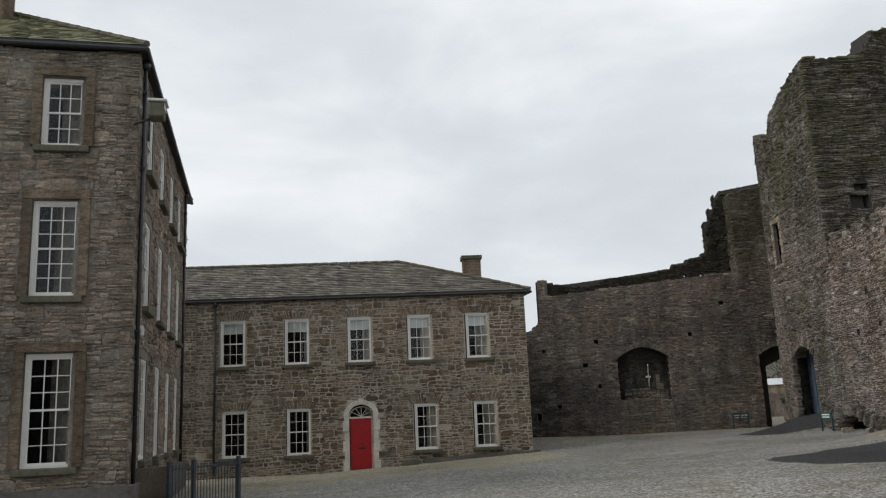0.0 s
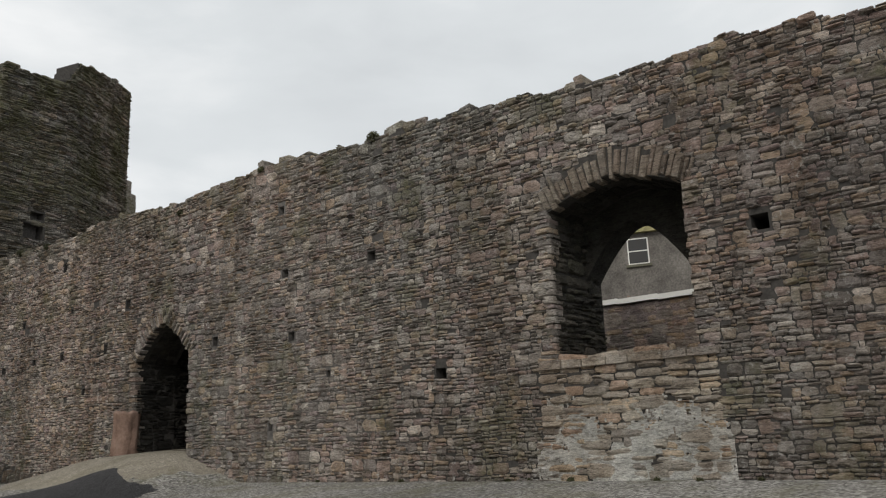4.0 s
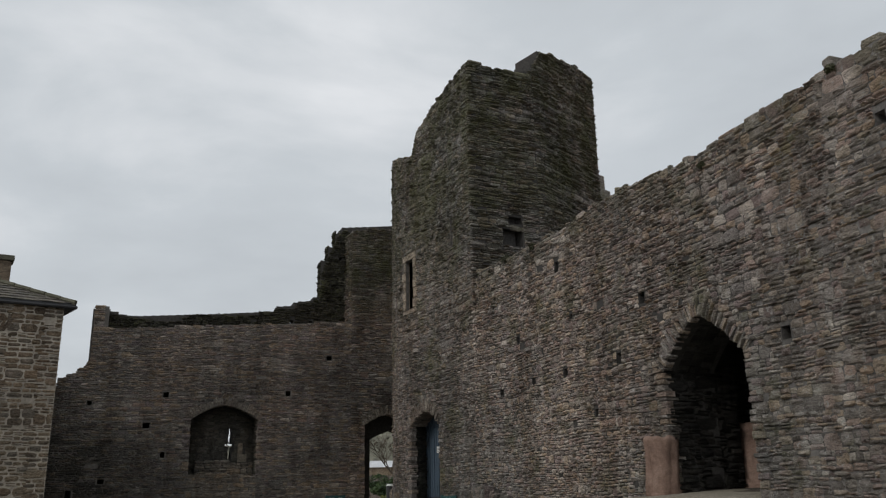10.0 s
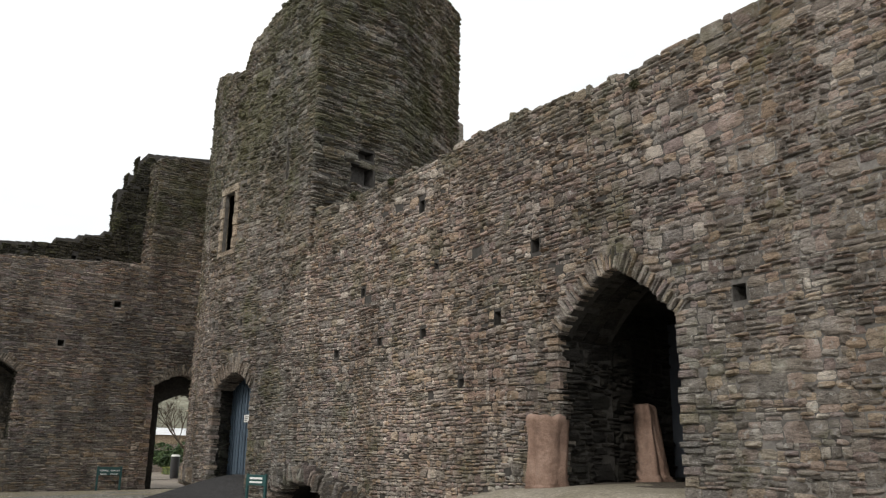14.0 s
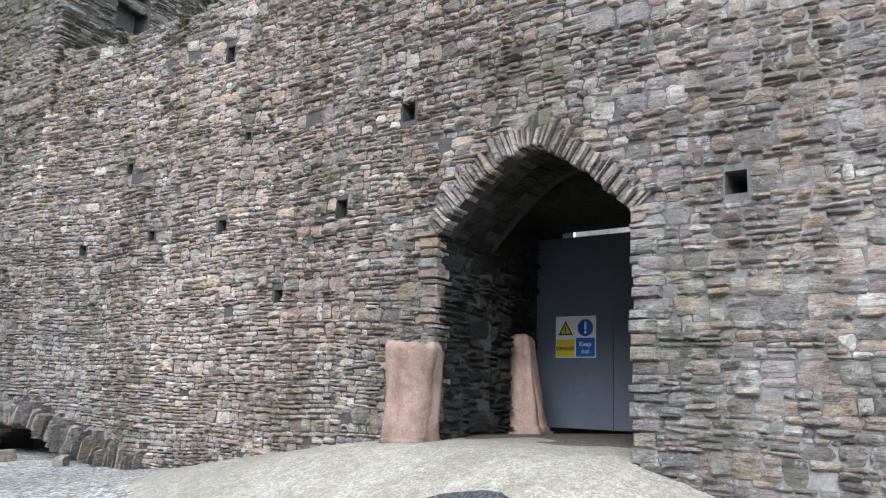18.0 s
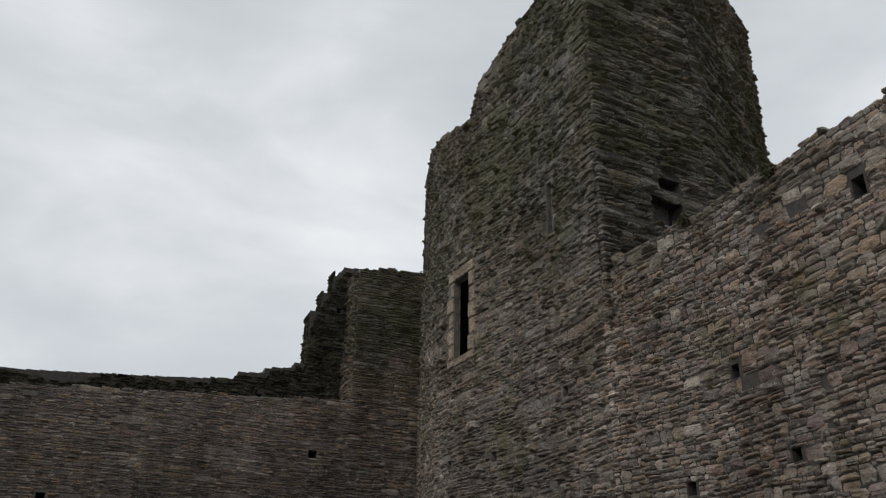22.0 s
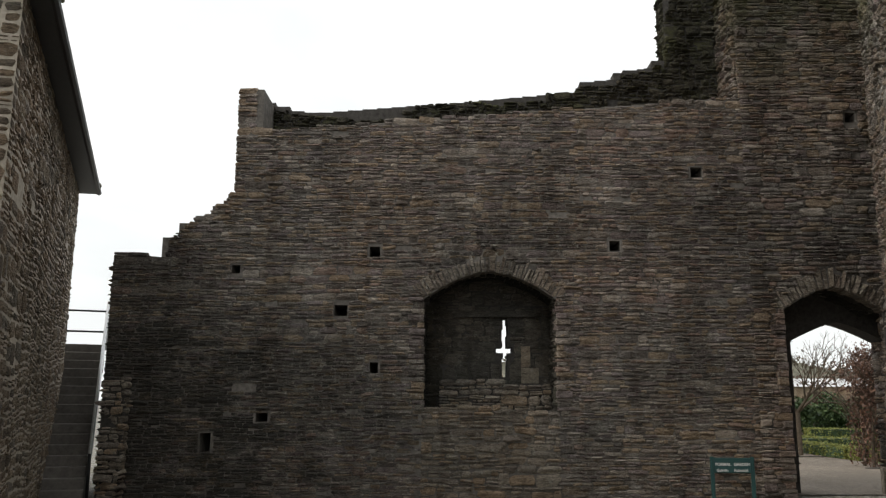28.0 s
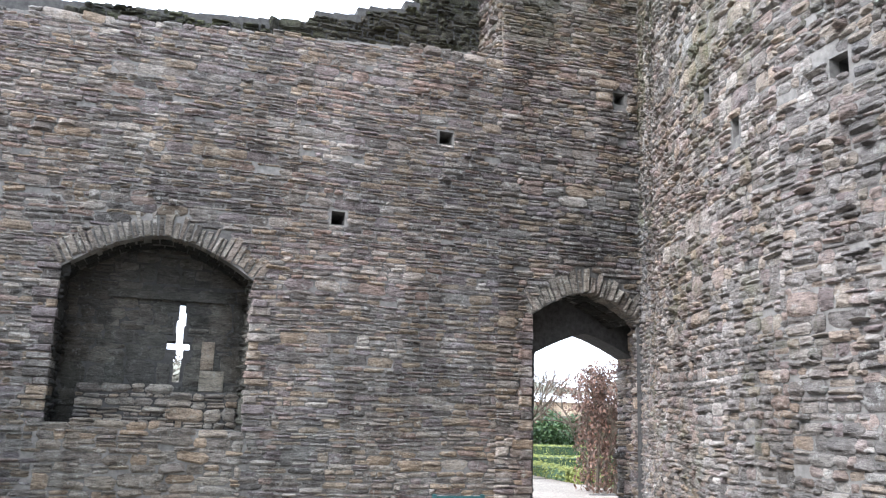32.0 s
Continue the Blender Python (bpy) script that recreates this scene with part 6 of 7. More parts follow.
ivy_bush((16.4, 24.5, -0.17), 2.1, 0.9, 2.1, 31, "dark evergreen shrub against the garden wall")
ivy_bush((20.5, 28.0, -0.17), 2.6, 0.9, 2.3, 32, "broad dark evergreen shrub by the garden wall")
ivy_bush((15.6, 27.5, -0.17), 2.4, 0.9, 2.1, 33, "rounded evergreen shrub in the garden")


def litter_bin():
    ob = thing("litter_bin", pose(10.35, 13.2, -0.15), "dark upright litter bin beside the path", "bin")
    bm = bmesh.new()
    add_tube(bm, (0, 0, 0.0), (0, 0, 1.05), 0.2, 0.22, 14)
    part("drum", bm, M_iron, ob)
    bm = bmesh.new()
    add_tube(bm, (0, 0, 1.055), (0, 0, 1.15), 0.23, 0.16, 14)
    part("lid", bm, M_ivory, ob, "pale domed lid")


litter_bin()


def cottage(m, w, d, h, rise, roof, wall, windows, label):
    """A plain gabled house far off: x along the front, y back."""
    ob = thing("house", m, label, "house")
    bm = bmesh.new()
    add_box(bm, -w / 2, w / 2, 0, d, -1, h)
    part("wall", bm, wall, ob)
    ov = 0.3
    verts = [(-w / 2 - ov, -ov, h - 0.05), (w / 2 + ov, -ov, h - 0.05), (w / 2 + ov, d / 2, h + rise), (-w / 2 - ov, d / 2, h + rise), (w / 2 + ov, d + ov, h - 0.05), (-w / 2 - ov, d + ov, h - 0.05)]
    mesh_object("roof", verts, [(0, 1, 2, 3), (3, 2, 4, 5), (0, 3, 5), (1, 4, 2), (0, 5, 4, 1)], roof, ob)
    for x, z, ww, hh in windows:
        win = box_part("window", (x - ww / 2, x + ww / 2, -0.05, 0.02, z, z + hh), M_white, ob, 0.01, "white framed window")
        for k in (0, 1):
            box_part("pane", (x - ww / 2 + 0.055, x + ww / 2 - 0.055, -0.06, -0.052, z + 0.055 + k * (hh / 2 - 0.02), z + hh / 2 - 0.02 + k * (hh / 2 - 0.035)), M_black, win, 0, "dark pane")
        box_part("sill", (x - ww / 2 - 0.1, x + ww / 2 + 0.1, -0.12, -0.002, z - 0.12, z - 0.005), M_sill, win)
    return ob


rw = [(-4, 1, 1, 1.3), (0, 1, 1, 1.3), (4, 1, 1, 1.3)]
cottage(pose(34, 62, -0.4, 0, 0, -6), 34, 7, 3.55, 0.8, M_whiteroof, M_house, rw, "long low far building with a pale sheet roof")
cottage(pose(60, 78, -0.2, 0, 0, 8), 14, 7, 4.2, 2.2, M_slate, M_street, rw, "far grey house with a slate roof")
cottage(pose(18, 84, -0.2, 0, 0, 4), 14, 8, 3.6, 2.2, M_slate, M_house, rw, "far brown house with a slate roof")


def tree_line():
    ob = thing("tree_line", pose(0, 0, 0), "distant winter woodland on the skyline", "trees", kind="stuff")
    rng = random.Random(77)
    for k in range(3):
        y0 = 110 + 45 * k
        crowns = [(rng.uniform(-30, 150), y0 + rng.uniform(-8, 8), rng.uniform(2.2, 4.6) + 1.6 * k) for _ in range(60)]

        def place(r):
            x, y, h = r.choice(crowns)
            return (x + r.gauss(0, 2.2), y + r.gauss(0, 1.5), max(-0.5, r.gauss(h * 0.55, h * 0.3)))

        leaf_cloud("crowns", ob, place, 6000, 0.55, M_wood, 40 + k)


tree_line()


def far_hill():
    """The wooded rise beyond the town: one sheet of slope with woods, fields and a scatter of pale houses."""
    crest = profile([(-60, 14), (60, 20), (88, 25), (105, 26), (125, 23), (145, 17), (175, 13), (260, 9)])
    xs, rows = list(range(-60, 261, 5)), 10
    verts = [(x, 250 + 8 * j, -1 + (crest(x) + 1.6 * noise.noise((x * 0.05, 3, 1)) + 1) * smooth01((j + 0.4) / rows) + 0.8 * noise.noise((x * 0.2, j * 0.7, 2))) for j in range(rows + 1) for x in xs]
    k = len(xs)
    faces = [(j * k + i, j * k + i + 1, (j + 1) * k + i + 1, (j + 1) * k + i) for j in range(rows) for i in range(k - 1)]
    hill = tagged(mesh_object("backdrop_hill", verts, faces, M_hill, None, True), "far winter hillside of grey-green fields and woods", "hill", kind="structure")
    rng = random.Random(9)
    clumps = [(rng.uniform(-50, 250), rng.randrange(1, rows)) for _ in range(110)]

    def place(r):
        x, j = r.choice(clumps)
        x, y = x + r.gauss(0, 4), 250 + 8 * j + r.gauss(0, 2)
        return (x, y, -1 + (crest(x) + 1) * smooth01(((y - 250) / 8 + 0.4) / rows) + abs(r.gauss(0.8, 1.6)))

    leaf_cloud("woods", hill, place, 9000, 0.9, M_wood, 51)


far_hill()

# ---- beyond the large window opening in the curtain wall ----
yard_wall = Run([(12.0, -20.0), (12.0, -46.0)])
yw = tagged(wall_core("wall_yard", yard_wall, 0, 26, 0, 0.4, lambda u: -1.0, lambda u: 3.5 - 0.02 * (u - 10), [], M_back, 1.0), "brown rendered boundary wall outside the castle", "wall", kind="structure")
tagged(wall_core("trim_coping", yard_wall, 0, 26, -0.08, 0.48, lambda u: 3.503 - 0.02 * (u - 10), lambda u: 3.62 - 0.02 * (u - 10), [], M_white, 1.0), "white painted coping of the boundary wall", "coping", kind="structure")
street_house = cottage(Matrix.Translation((30.2, -25.1, 0.0)) @ Matrix.Rotation(radians(-70), 4, "Z"), 30, 8, 9.55, 3.2, M_mossroof, M_joint, [(-7.0 + 3.55 * i, 8.05, 0.95, 1.22) for i in range(6)] + [(-7.0 + 3.55 * i, 4.6, 0.95, 1.4) for i in range(6)], "grey stone street house with a yellow mossy roof")


def wall_plant(at, size, seed, label):
    ob = thing("wall_plant", pose(*at), label, "plant", "plants on the wall tops")

    def place(r):
        v = Vector((r.gauss(0, 1), r.gauss(0, 1), r.gauss(0, 0.7)))
        return tuple(v.normalized() * size * r.random() ** 0.5 * 0.9 + Vector((0, 0, size * 0.3)))

    leaf_cloud("leaves", ob, place, 320, 0.035, M_weed, seed)


plant_rng = random.Random(64)
for y_ in (-11.75, -12.3, -12.9, -13.1, -14.6, -16.9, -21.2, -24.2, -27.5):
    u_ = uy(y_)
    wall_plant(RIGHT.at(u_, -0.04 + plant_rng.uniform(0, 0.25), curtain_top(u_) + plant_rng.uniform(-0.25, 0.02)), plant_rng.uniform(0.07, 0.17), int(-10 * y_), "dark tuft of weeds growing on the broken wall top")

y_ = -23.6
for k_ in range(11):
    y_ -= plant_rng.choice((0.12, 0.3, 0.9, 1.9)) + plant_rng.uniform(0, 0.5)
    x_ = RIGHT.at(uy(y_), 0, 0)[0] - plant_rng.uniform(0.03, 0.16)
    wall_plant((x_, y_, ground_z(x_, y_) - 0.01), plant_rng.uniform(0.025, 0.065), 700 + k_, "small weed tuft at the foot of the wall")


def fallen_stone(x, y, l, h, turn, seed):
    """A rough stone lying on the ground."""
    rng = random.Random(seed)
    base = stone_rings(l, h, l * 0.35, rng, l * 0.35, 0.5)
    m = pose(x, y, ground_z(x, y) + h * 0.3, 0, 0, turn)
    ob = mesh_object("fallen_stone", [m @ Vector((a, b, c)) for a, b, c in base], RUBBLE_FACES + [(7, 6, 5, 4, 3, 2, 1, 0)], M_wall)
    return tagged(ob, "rough grey stone fallen from the wall", "stone", "fallen stones by the wall foot")


for k_, (x_, y_, l_, h_) in enumerate(((4.75, -12.2, 0.34, 0.2), (5.0, -13.35, 0.24, 0.17), (4.9, -11.5, 0.2, 0.12), (4.85, -4.0, 0.22, 0.12), (4.7, -4.9, 0.3, 0.18), (5.2, -3.1, 0.14, 0.08), (4.9, -3.4, 0.12, 0.07), (4.5, -5.6, 0.36, 0.2))):
    fallen_stone(x_, y_, l_, h_, 40 * k_, 60 + k_)

# ================= stones of the walls =================
# arches over the openings
voussoirs(curtain, RIGHT, ARCH[0], ARCH[1], 2.72, 0.84, 1.5, M_wall, 0.27, 50, 0, 0.05, 0.14, 11)
voussoirs(curtain, RIGHT, WIN[0] - 0.12, WIN[1] + 0.12, 4.0, 0.36, 1.45, M_arch, 0.38, 24, 0, 0.05, 0.2, 12)
voussoirs(tower, RIGHT, DOOR[0], DOOR[1], 2.6, 0.42, 1.6, M_arch, 0.36, 24, 0, 0.04, 0.5, 13)
voussoirs(wall_back, BACK, ALCOVE[0] - 0.08, ALCOVE[1] + 0.08, 3.36, 0.52, 1.7, M_arch, 0.28, 34, 0, 0.045, 0.25, 14)
voussoirs(wall_back, BACK, GARDEN[0] - 0.06, GARDEN[1], 3.18, 0.43, 1.5, M_arch, 0.34, 24, 0, 0.045, 0.25, 15)
# low sunken arches at the foot of the tower and curtain
voussoirs(curtain, RIGHT, LOW_A[0], LOW_A[1], -0.02, 0.5, 1.8, M_wall, 0.37, 70, 0, 0.15, 0.4, 16, (0.3, 1.7), low_head, 0.013, 0.03)
voussoirs(tower, RIGHT, LOW_B[0], LOW_B[1], 0.06, 0.13, 2.2, M_wall, 0.46, 66, 0, 0.12, 0.4, 17, (0.65, 1.25), LOW_B[3], 0.015, 0.02)
# rougher rings of stone under the arches, soffit shade put into their colour
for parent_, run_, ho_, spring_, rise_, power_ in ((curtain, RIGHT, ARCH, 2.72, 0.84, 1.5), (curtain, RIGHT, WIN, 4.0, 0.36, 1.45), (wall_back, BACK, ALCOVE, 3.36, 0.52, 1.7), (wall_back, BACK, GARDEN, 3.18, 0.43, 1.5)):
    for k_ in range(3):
        voussoirs(parent_, run_, ho_[0], ho_[1], spring_ - 0.01, rise_, power_, M_recess_shade, 0.1, 18, 0.28 + 0.24 * k_, 0.01, 0.21, 401 + k_)


def jamb(parent, run, u, side, z0, z1, material, seed, hs=(0.05, 0.14), reach=0.05, depth=(0.3, 0.55), d=0.0):
    """Uneven corner stones up the edge of an opening, each a part of its own."""
    rng = random.Random(seed)
    z = z0
    while z < z1:
        h = min(rng.uniform(*hs), max(0.04, z1 - z))
        ln, r, pr, dep = rng.uniform(0.1, 0.3), rng.uniform(0.0, reach), rng.uniform(0.02, 0.065), rng.uniform(*depth)
        a, b = (u - ln, u + r) if side < 0 else (u - r, u + ln)
        j = [rng.uniform(-0.008, 0.008) for _ in range(4)]
        ring = [(a, z + 0.006 + j[0]), (b, z + 0.006 + j[1]), (b, z + h - 0.006 + j[2]), (a, z + h - 0.006 + j[3])]
        mid_u, mid_z = (a + b) / 2, z + h / 2
        verts = [run.at(q, d + dep, y) for q, y in ring] + [run.at(q, d - pr * 0.5, y) for q, y in ring]
        verts += [run.at(q + math.copysign(min(0.025, ln * 0.2), mid_u - q) * rng.uniform(0.3, 1.4), d - pr * rng.uniform(0.85, 1.15), y + (mid_z - y) * rng.uniform(0.1, 0.45)) for q, y in ring]
        mesh_object("jamb_stone", verts, STONE_FACES + [(3, 2, 1, 0)], material, parent)
        z += h


jamb(curtain, RIGHT, ARCH[0], -1, 0.3, 2.8, M_wall, 301, depth=(0.1, 0.28))
jamb(curtain, RIGHT, ARCH[1], 1, 0.3, 2.8, M_wall, 302)
jamb(curtain, RIGHT, WIN[0], -1, 1.66, 4.05, M_wall, 303, depth=(0.1, 0.3))
jamb(curtain, RIGHT, WIN[1], 1, 1.66, 4.05, M_wall, 304)
jamb(tower, RIGHT, DOOR[0], -1, 0.3, 2.65, M_tower, 305, depth=(0.12, 0.2), reach=0.05)
jamb(tower, RIGHT, DOOR[1] + 0.07, 1, 0.3, 2.65, M_tower, 306)
jamb(tower, RIGHT, U_AB - 0.03, -1, 6.2, 13.0, M_tower, 310, hs=(0.04, 0.12), reach=0.12, depth=(0.1, 0.3))
jamb(wall_back, BACK, ALCOVE[0], -1, 1.34, 3.4, M_back, 307, reach=0.03)
jamb(wall_back, BACK, ALCOVE[1], 1, 1.34, 3.4, M_back, 308, reach=0.03)
jamb(wall_back, BACK, GARDEN[0], -1, -0.3, 3.2, M_back, 309, hs=(0.06, 0.17), reach=0.03, d=-0.028)


def arch_skip(ho, depth):
    a, b, mid_u = ho[0], ho[1], (ho[0] + ho[1]) / 2

    def skip(u, z):
        if a - 0.25 < u < b + 0.25:
            k = min(max(u, a), b)
            top = ho[3](k)
            return top - 0.05 < z < top + depth * (1.12 if abs(u - mid_u) < (b - a) * 0.4 else 0.75) and (a - 0.12 < u < b + 0.12)
        return False
    return skip


def any_skip(*fns):
    return lambda u, z: any(f2(u, z) for f2 in fns)


def in_box(u0, u1, z0, z1):
    return lambda u, z: u0 < u < u1 and z0 < z < z1


floor_r = lambda u: ground_z(*RIGHT.at(u, 0, 0)[:2]) - 0.12
wide_skip = any_skip(arch_skip(ARCH, 0.28), arch_skip(WIN, 0.38), arch_skip(LOW_A, 0.36), in_box(WIN[0] - 0.35, WIN[1] + 0.25, -0.8, 0.95))
patch_z = in_box(WIN[0] - 0.35, WIN[1] + 0.2, -0.8, 1.62)
curtain_skip = any_skip(wide_skip, patch_z)
near_north = lambda u, z: uy(-16.4) < u < uy(-19.2) and 0.4 < z < 2.6
near_south = lambda u, z: uy(-21.9) < u < uy(-25.4) and 0.2 < z < 3.4
curtain_all = [ARCH, WIN] + curtain_holes
near_c = lambda u, z: near_north(u, z) or near_south(u, z)
# chunkier stones south of the gate arch
coarse = profile([(U_AB, 1.0), (uy(-18.0), 1.0), (uy(-22.0), 1.4), (uy(-26.0), 1.35), (uy(-29.0), 1.1), (uy(-33.5), 1.15), (uy(-36.0), 1.3)])
rubble(curtain, RIGHT, U_AB, uy(-41.0), floor_r, curtain_top, curtain_all, M_wall, near=near_c, near_max=300, seed=21, skip=curtain_skip, hs=(0.032, 0.1), ls=(0.055, 0.18), big=0.14, wave=0.07, proud=(0.004, 0.045), gap=0.009, grow=coarse)
# the repaired panel under the large window, limewashed at its foot
rubble(curtain, RIGHT, WIN[0] - 0.35, WIN[1] + 0.2, lambda u: 0.95, lambda u: 1.66, [], M_pale, seed=24, hs=(0.07, 0.16), ls=(0.14, 0.45), proud=(0.015, 0.05), joined_name="repaired_stones")


def rough_face(name, run, u0, u1, z0, z1, d, amp, material, parent, step=0.09, seed=0):
    """An uneven rendered face."""
    nu, nz = int((u1 - u0) / step) + 1, int((z1 - z0) / step) + 1
    verts = []
    for j in range(nz):
        for i in range(nu):
            u, z = u0 + (u1 - u0) * i / (nu - 1), z0 + (z1 - z0) * j / (nz - 1)
            k = amp * (noise.noise((u * 1.7 + seed, z * 1.9, 2)) + 0.6 * noise.noise((u * 5 + seed, z * 6, 5)))
            verts.append(run.at(u, d - 0.03 - k, z))
    def keep(i, j):
        a, b = i / (nu - 1), j / (nz - 1)
        edge = min(0.25, min(a, 1 - a) * 3) + min(0.15, (0.6 - b) * 1.3)
        return edge + 0.4 * noise.noise((a * 4 + seed, b * 3, 9)) + 0.3 * noise.noise((a * 17, b * 14, 3)) + 0.25 * noise.noise((a * 50, b * 40, 5)) > 0.02 and math.hypot((a - 0.66) * (u1 - u0), (b - 0.38) * (z1 - z0)) > 0.16
    faces = [(j * nu + i, j * nu + i + 1, (j + 1) * nu + i + 1, (j + 1) * nu + i) for j in range(nz - 1) for i in range(nu - 1) if keep(i, j)]
    return mesh_object(name, verts, faces, material, parent, True)


rubble(curtain, RIGHT, WIN[0] - 0.35, WIN[1] + 0.25, lambda u: -0.5, lambda u: 0.97, [curtain_holes[14]], M_pale, seed=25, hs=(0.07, 0.18), ls=(0.14, 0.5), proud=(0.0, 0.04), joined_name="limewashed_stones")
rough_face("limewash", RIGHT, WIN[0] - 0.45, WIN[1] + 0.3, -0.5, 1.15, 0.012, 0.05, M_lime, curtain, 0.028)

tower_skip = any_skip(arch_skip(DOOR, 0.36), arch_skip(LOW_B, 0.32), in_box(SLIT[0] - 0.26, SLIT[1] + 0.26, 6.25, 8.2), arch_skip(LOW_A, 0.36))
near_t = lambda u, z: u < uy(-6.1) and 0.4 < z < 3.6
rubble(tower, RIGHT, 0.0, uy(-6.1), floor_r, tower_top, [DOOR, SLIT] + tower_holes, M_tower, near=near_t, near_max=300, seed=31, skip=tower_skip, proud=(0.005, 0.045), hs=(0.035, 0.12), ls=(0.06, 0.2), bay=(0.4, 1.1), gap=0.009, wave=0.07)
rubble(tower, RIGHT, uy(-6.1), U_AB, floor_r, tower_top, [DOOR, SLIT] + tower_holes, M_tower, seed=32, skip=tower_skip, hs=(0.036, 0.115), ls=(0.07, 0.22), proud=(0.005, 0.05), gap=0.01, wave=0.05, bay=(0.6, 1.8))
rubble(tower_b, TOWER_B, 0.0, 2.3, lambda u: 5.6, b_top, [NICHE, hole(1.25, 1.7, 8.12, 8.34)], M_tower, seed=33, wave=0.04, bay=(0.7, 1.8), ls=(0.1, 0.34))
rubble(tower_b, TOWER_B, 2.3, TOWER_B.length, lambda u: 5.6, b_top, [], M_tower, seed=34, wave=0.04, bay=(0.7, 1.8), ls=(0.1, 0.34))


def quoin_blocks(parent, run, u, side, z0, z1, material, seed, count=5):
    """Dressed jamb stones beside a narrow opening."""
    rng = random.Random(seed)
    z = z0
    for k in range(count):
        h = (z1 - z0) / count
        w = (0.26 if k % 2 else 0.18) * rng.uniform(0.85, 1.1)
        a, b = (u - w, u - 0.004) if side < 0 else (u + 0.004, u + w)
        ring = [(a, z + 0.008), (b, z + 0.008), (b, z + h - 0.008), (a, z + h - 0.008)]
        pr = rng.uniform(0.03, 0.06)
        verts = [run.at(q, 0.13, y) for q, y in ring] + [run.at(q, -pr * 0.5, y) for q, y in ring] + [run.at(q + (0.02 if q == a else -0.02), -pr, y + (0.02 if i < 2 else -0.02)) for i, (q, y) in enumerate(ring)]
        mesh_object("jamb_stone", verts, STONE_FACES, material, parent)
        z += h


quoin_blocks(tower, RIGHT, SLIT[0], -1, 6.35, 8.0, M_dress, 1)
quoin_blocks(tower, RIGHT, SLIT[1], 1, 6.35, 8.0, M_dress, 2)
for z0, z1 in ((6.21, 6.345), (8.005, 8.22)):
    a, b = SLIT[0] - 0.2, SLIT[1] + 0.2
    ring = [(a, z0), (b, z0), (b, z1), (a, z1)]
    mesh_object("lintel_stone", [RIGHT.at(q, 0.13, y) for q, y in ring] + [RIGHT.at(q, -0.03, y) for q, y in ring] + [RIGHT.at(q * 0.97 + 0.03 * (a + b) / 2, -0.055, y * 0.95 + 0.05 * (z0 + z1) / 2) for q, y in ring], STONE_FACES, M_dress, tower)

# back wall
floor_b = lambda u: -0.35
back_skip = any_skip(arch_skip(ALCOVE, 0.28), arch_skip(GARDEN, 0.34), in_box(ALCOVE[0] - 0.05, ALCOVE[1] + 0.05, -0.4, 1.3))
near_b = lambda u, z: bx(1.2) < u < bx(5.1) and 0.2 < z < 2.6
back_h = [ALCOVE, GARDEN] + back_holes
rubble(wall_back, BACK, 0.0, bx(4.7), floor_b, back_top, back_h, M_back, near=near_b, near_max=300, seed=41, skip=back_skip, hs=(0.03, 0.09), ls=(0.08, 0.3), proud=(0.004, 0.03), bay=(0.7, 2.0), wave=0.05, gap=0.008)
rubble(wall_back, BACK, bx(4.64), BACK.length, floor_b, back_top, back_h, M_back, d=-0.028, seed=42, skip=back_skip, hs=(0.035, 0.1), ls=(0.1, 0.32), proud=(0.006, 0.03), gap=0.008, wave=0.05)
rubble(wall_back, BACK, ALCOVE[0] - 0.04, ALCOVE[1] + 0.04, floor_b, lambda u: 1.33, [], M_panel, seed=43, hs=(0.06, 0.15), ls=(0.12, 0.42), proud=(0.01, 0.035), joined_name="blocked_stones")
rubble(wall_back, BACK2, bx(-4.6), BACK2.length, lambda u: front_fn(min(u, bx(4.6))) - 0.1, lambda u: parapet_top(u) - 0.13, [GARDEN_IN, *LIGHTS], M_mossy, d=0.95, seed=44, hs=(0.06, 0.14), skip=in_box(bx(4.72), 99, -9, 99), joined_name="parapet_stones")
reveal_top = Run([(4.59, 0.93), (4.59, 0.0)])
rubble(wall_back, reveal_top, 0.0, reveal_top.length, lambda u: 7.2, lambda u: 11.05, [], M_back, seed=47, hs=(0.05, 0.13), ls=(0.1, 0.35), joined_name="turret_stones")
for x_, z0_, z1_ in ((3.53, 8.25, 10.0), (3.828, 9.9, 10.7), (4.126, 10.6, 11.35)):
    step_face = Run([(x_, 1.5), (x_, 0.95)])
    rubble(wall_back, step_face, 0.0, step_face.length, lambda u: z0_, lambda u: z1_, [], M_mossy, seed=48, joined_name="turret_stones")
# inside the alcove, back stones and lintel coloured dark for the recess shade
rubble(wall_back, BACK, ALCOVE[0], ALCOVE[1], lambda u: 1.34, lambda u: 3.95, CROSS, M_alcove_shade, d=0.95, seed=45, hs=(0.1, 0.26), ls=(0.16, 0.4), proud=(0.008, 0.03), joined_name="alcove_stones")
bench_verts = [BACK.at(q, dd, z) for dd in (0.62, 0.94) for q, z in ((ALCOVE[0] + 0.28, 1.3), (ALCOVE[1] - 0.01, 1.3), (ALCOVE[1] - 0.01, 1.84), (ALCOVE[0] + 0.28, 1.84))]
mesh_object("alcove_bench", bench_verts, [(0, 1, 2, 3), (7, 6, 5, 4), (0, 4, 5, 1), (1, 5, 6, 2), (2, 6, 7, 3), (3, 7, 4, 0)], M_mortar, wall_back)
rubble(wall_back, BACK, ALCOVE[0] + 0.28, ALCOVE[1] - 0.01, lambda u: 1.34, lambda u: 1.84, [], M_panel, d=0.62, seed=46, hs=(0.04, 0.13), ls=(0.1, 0.34), joined_name="bench_stones")
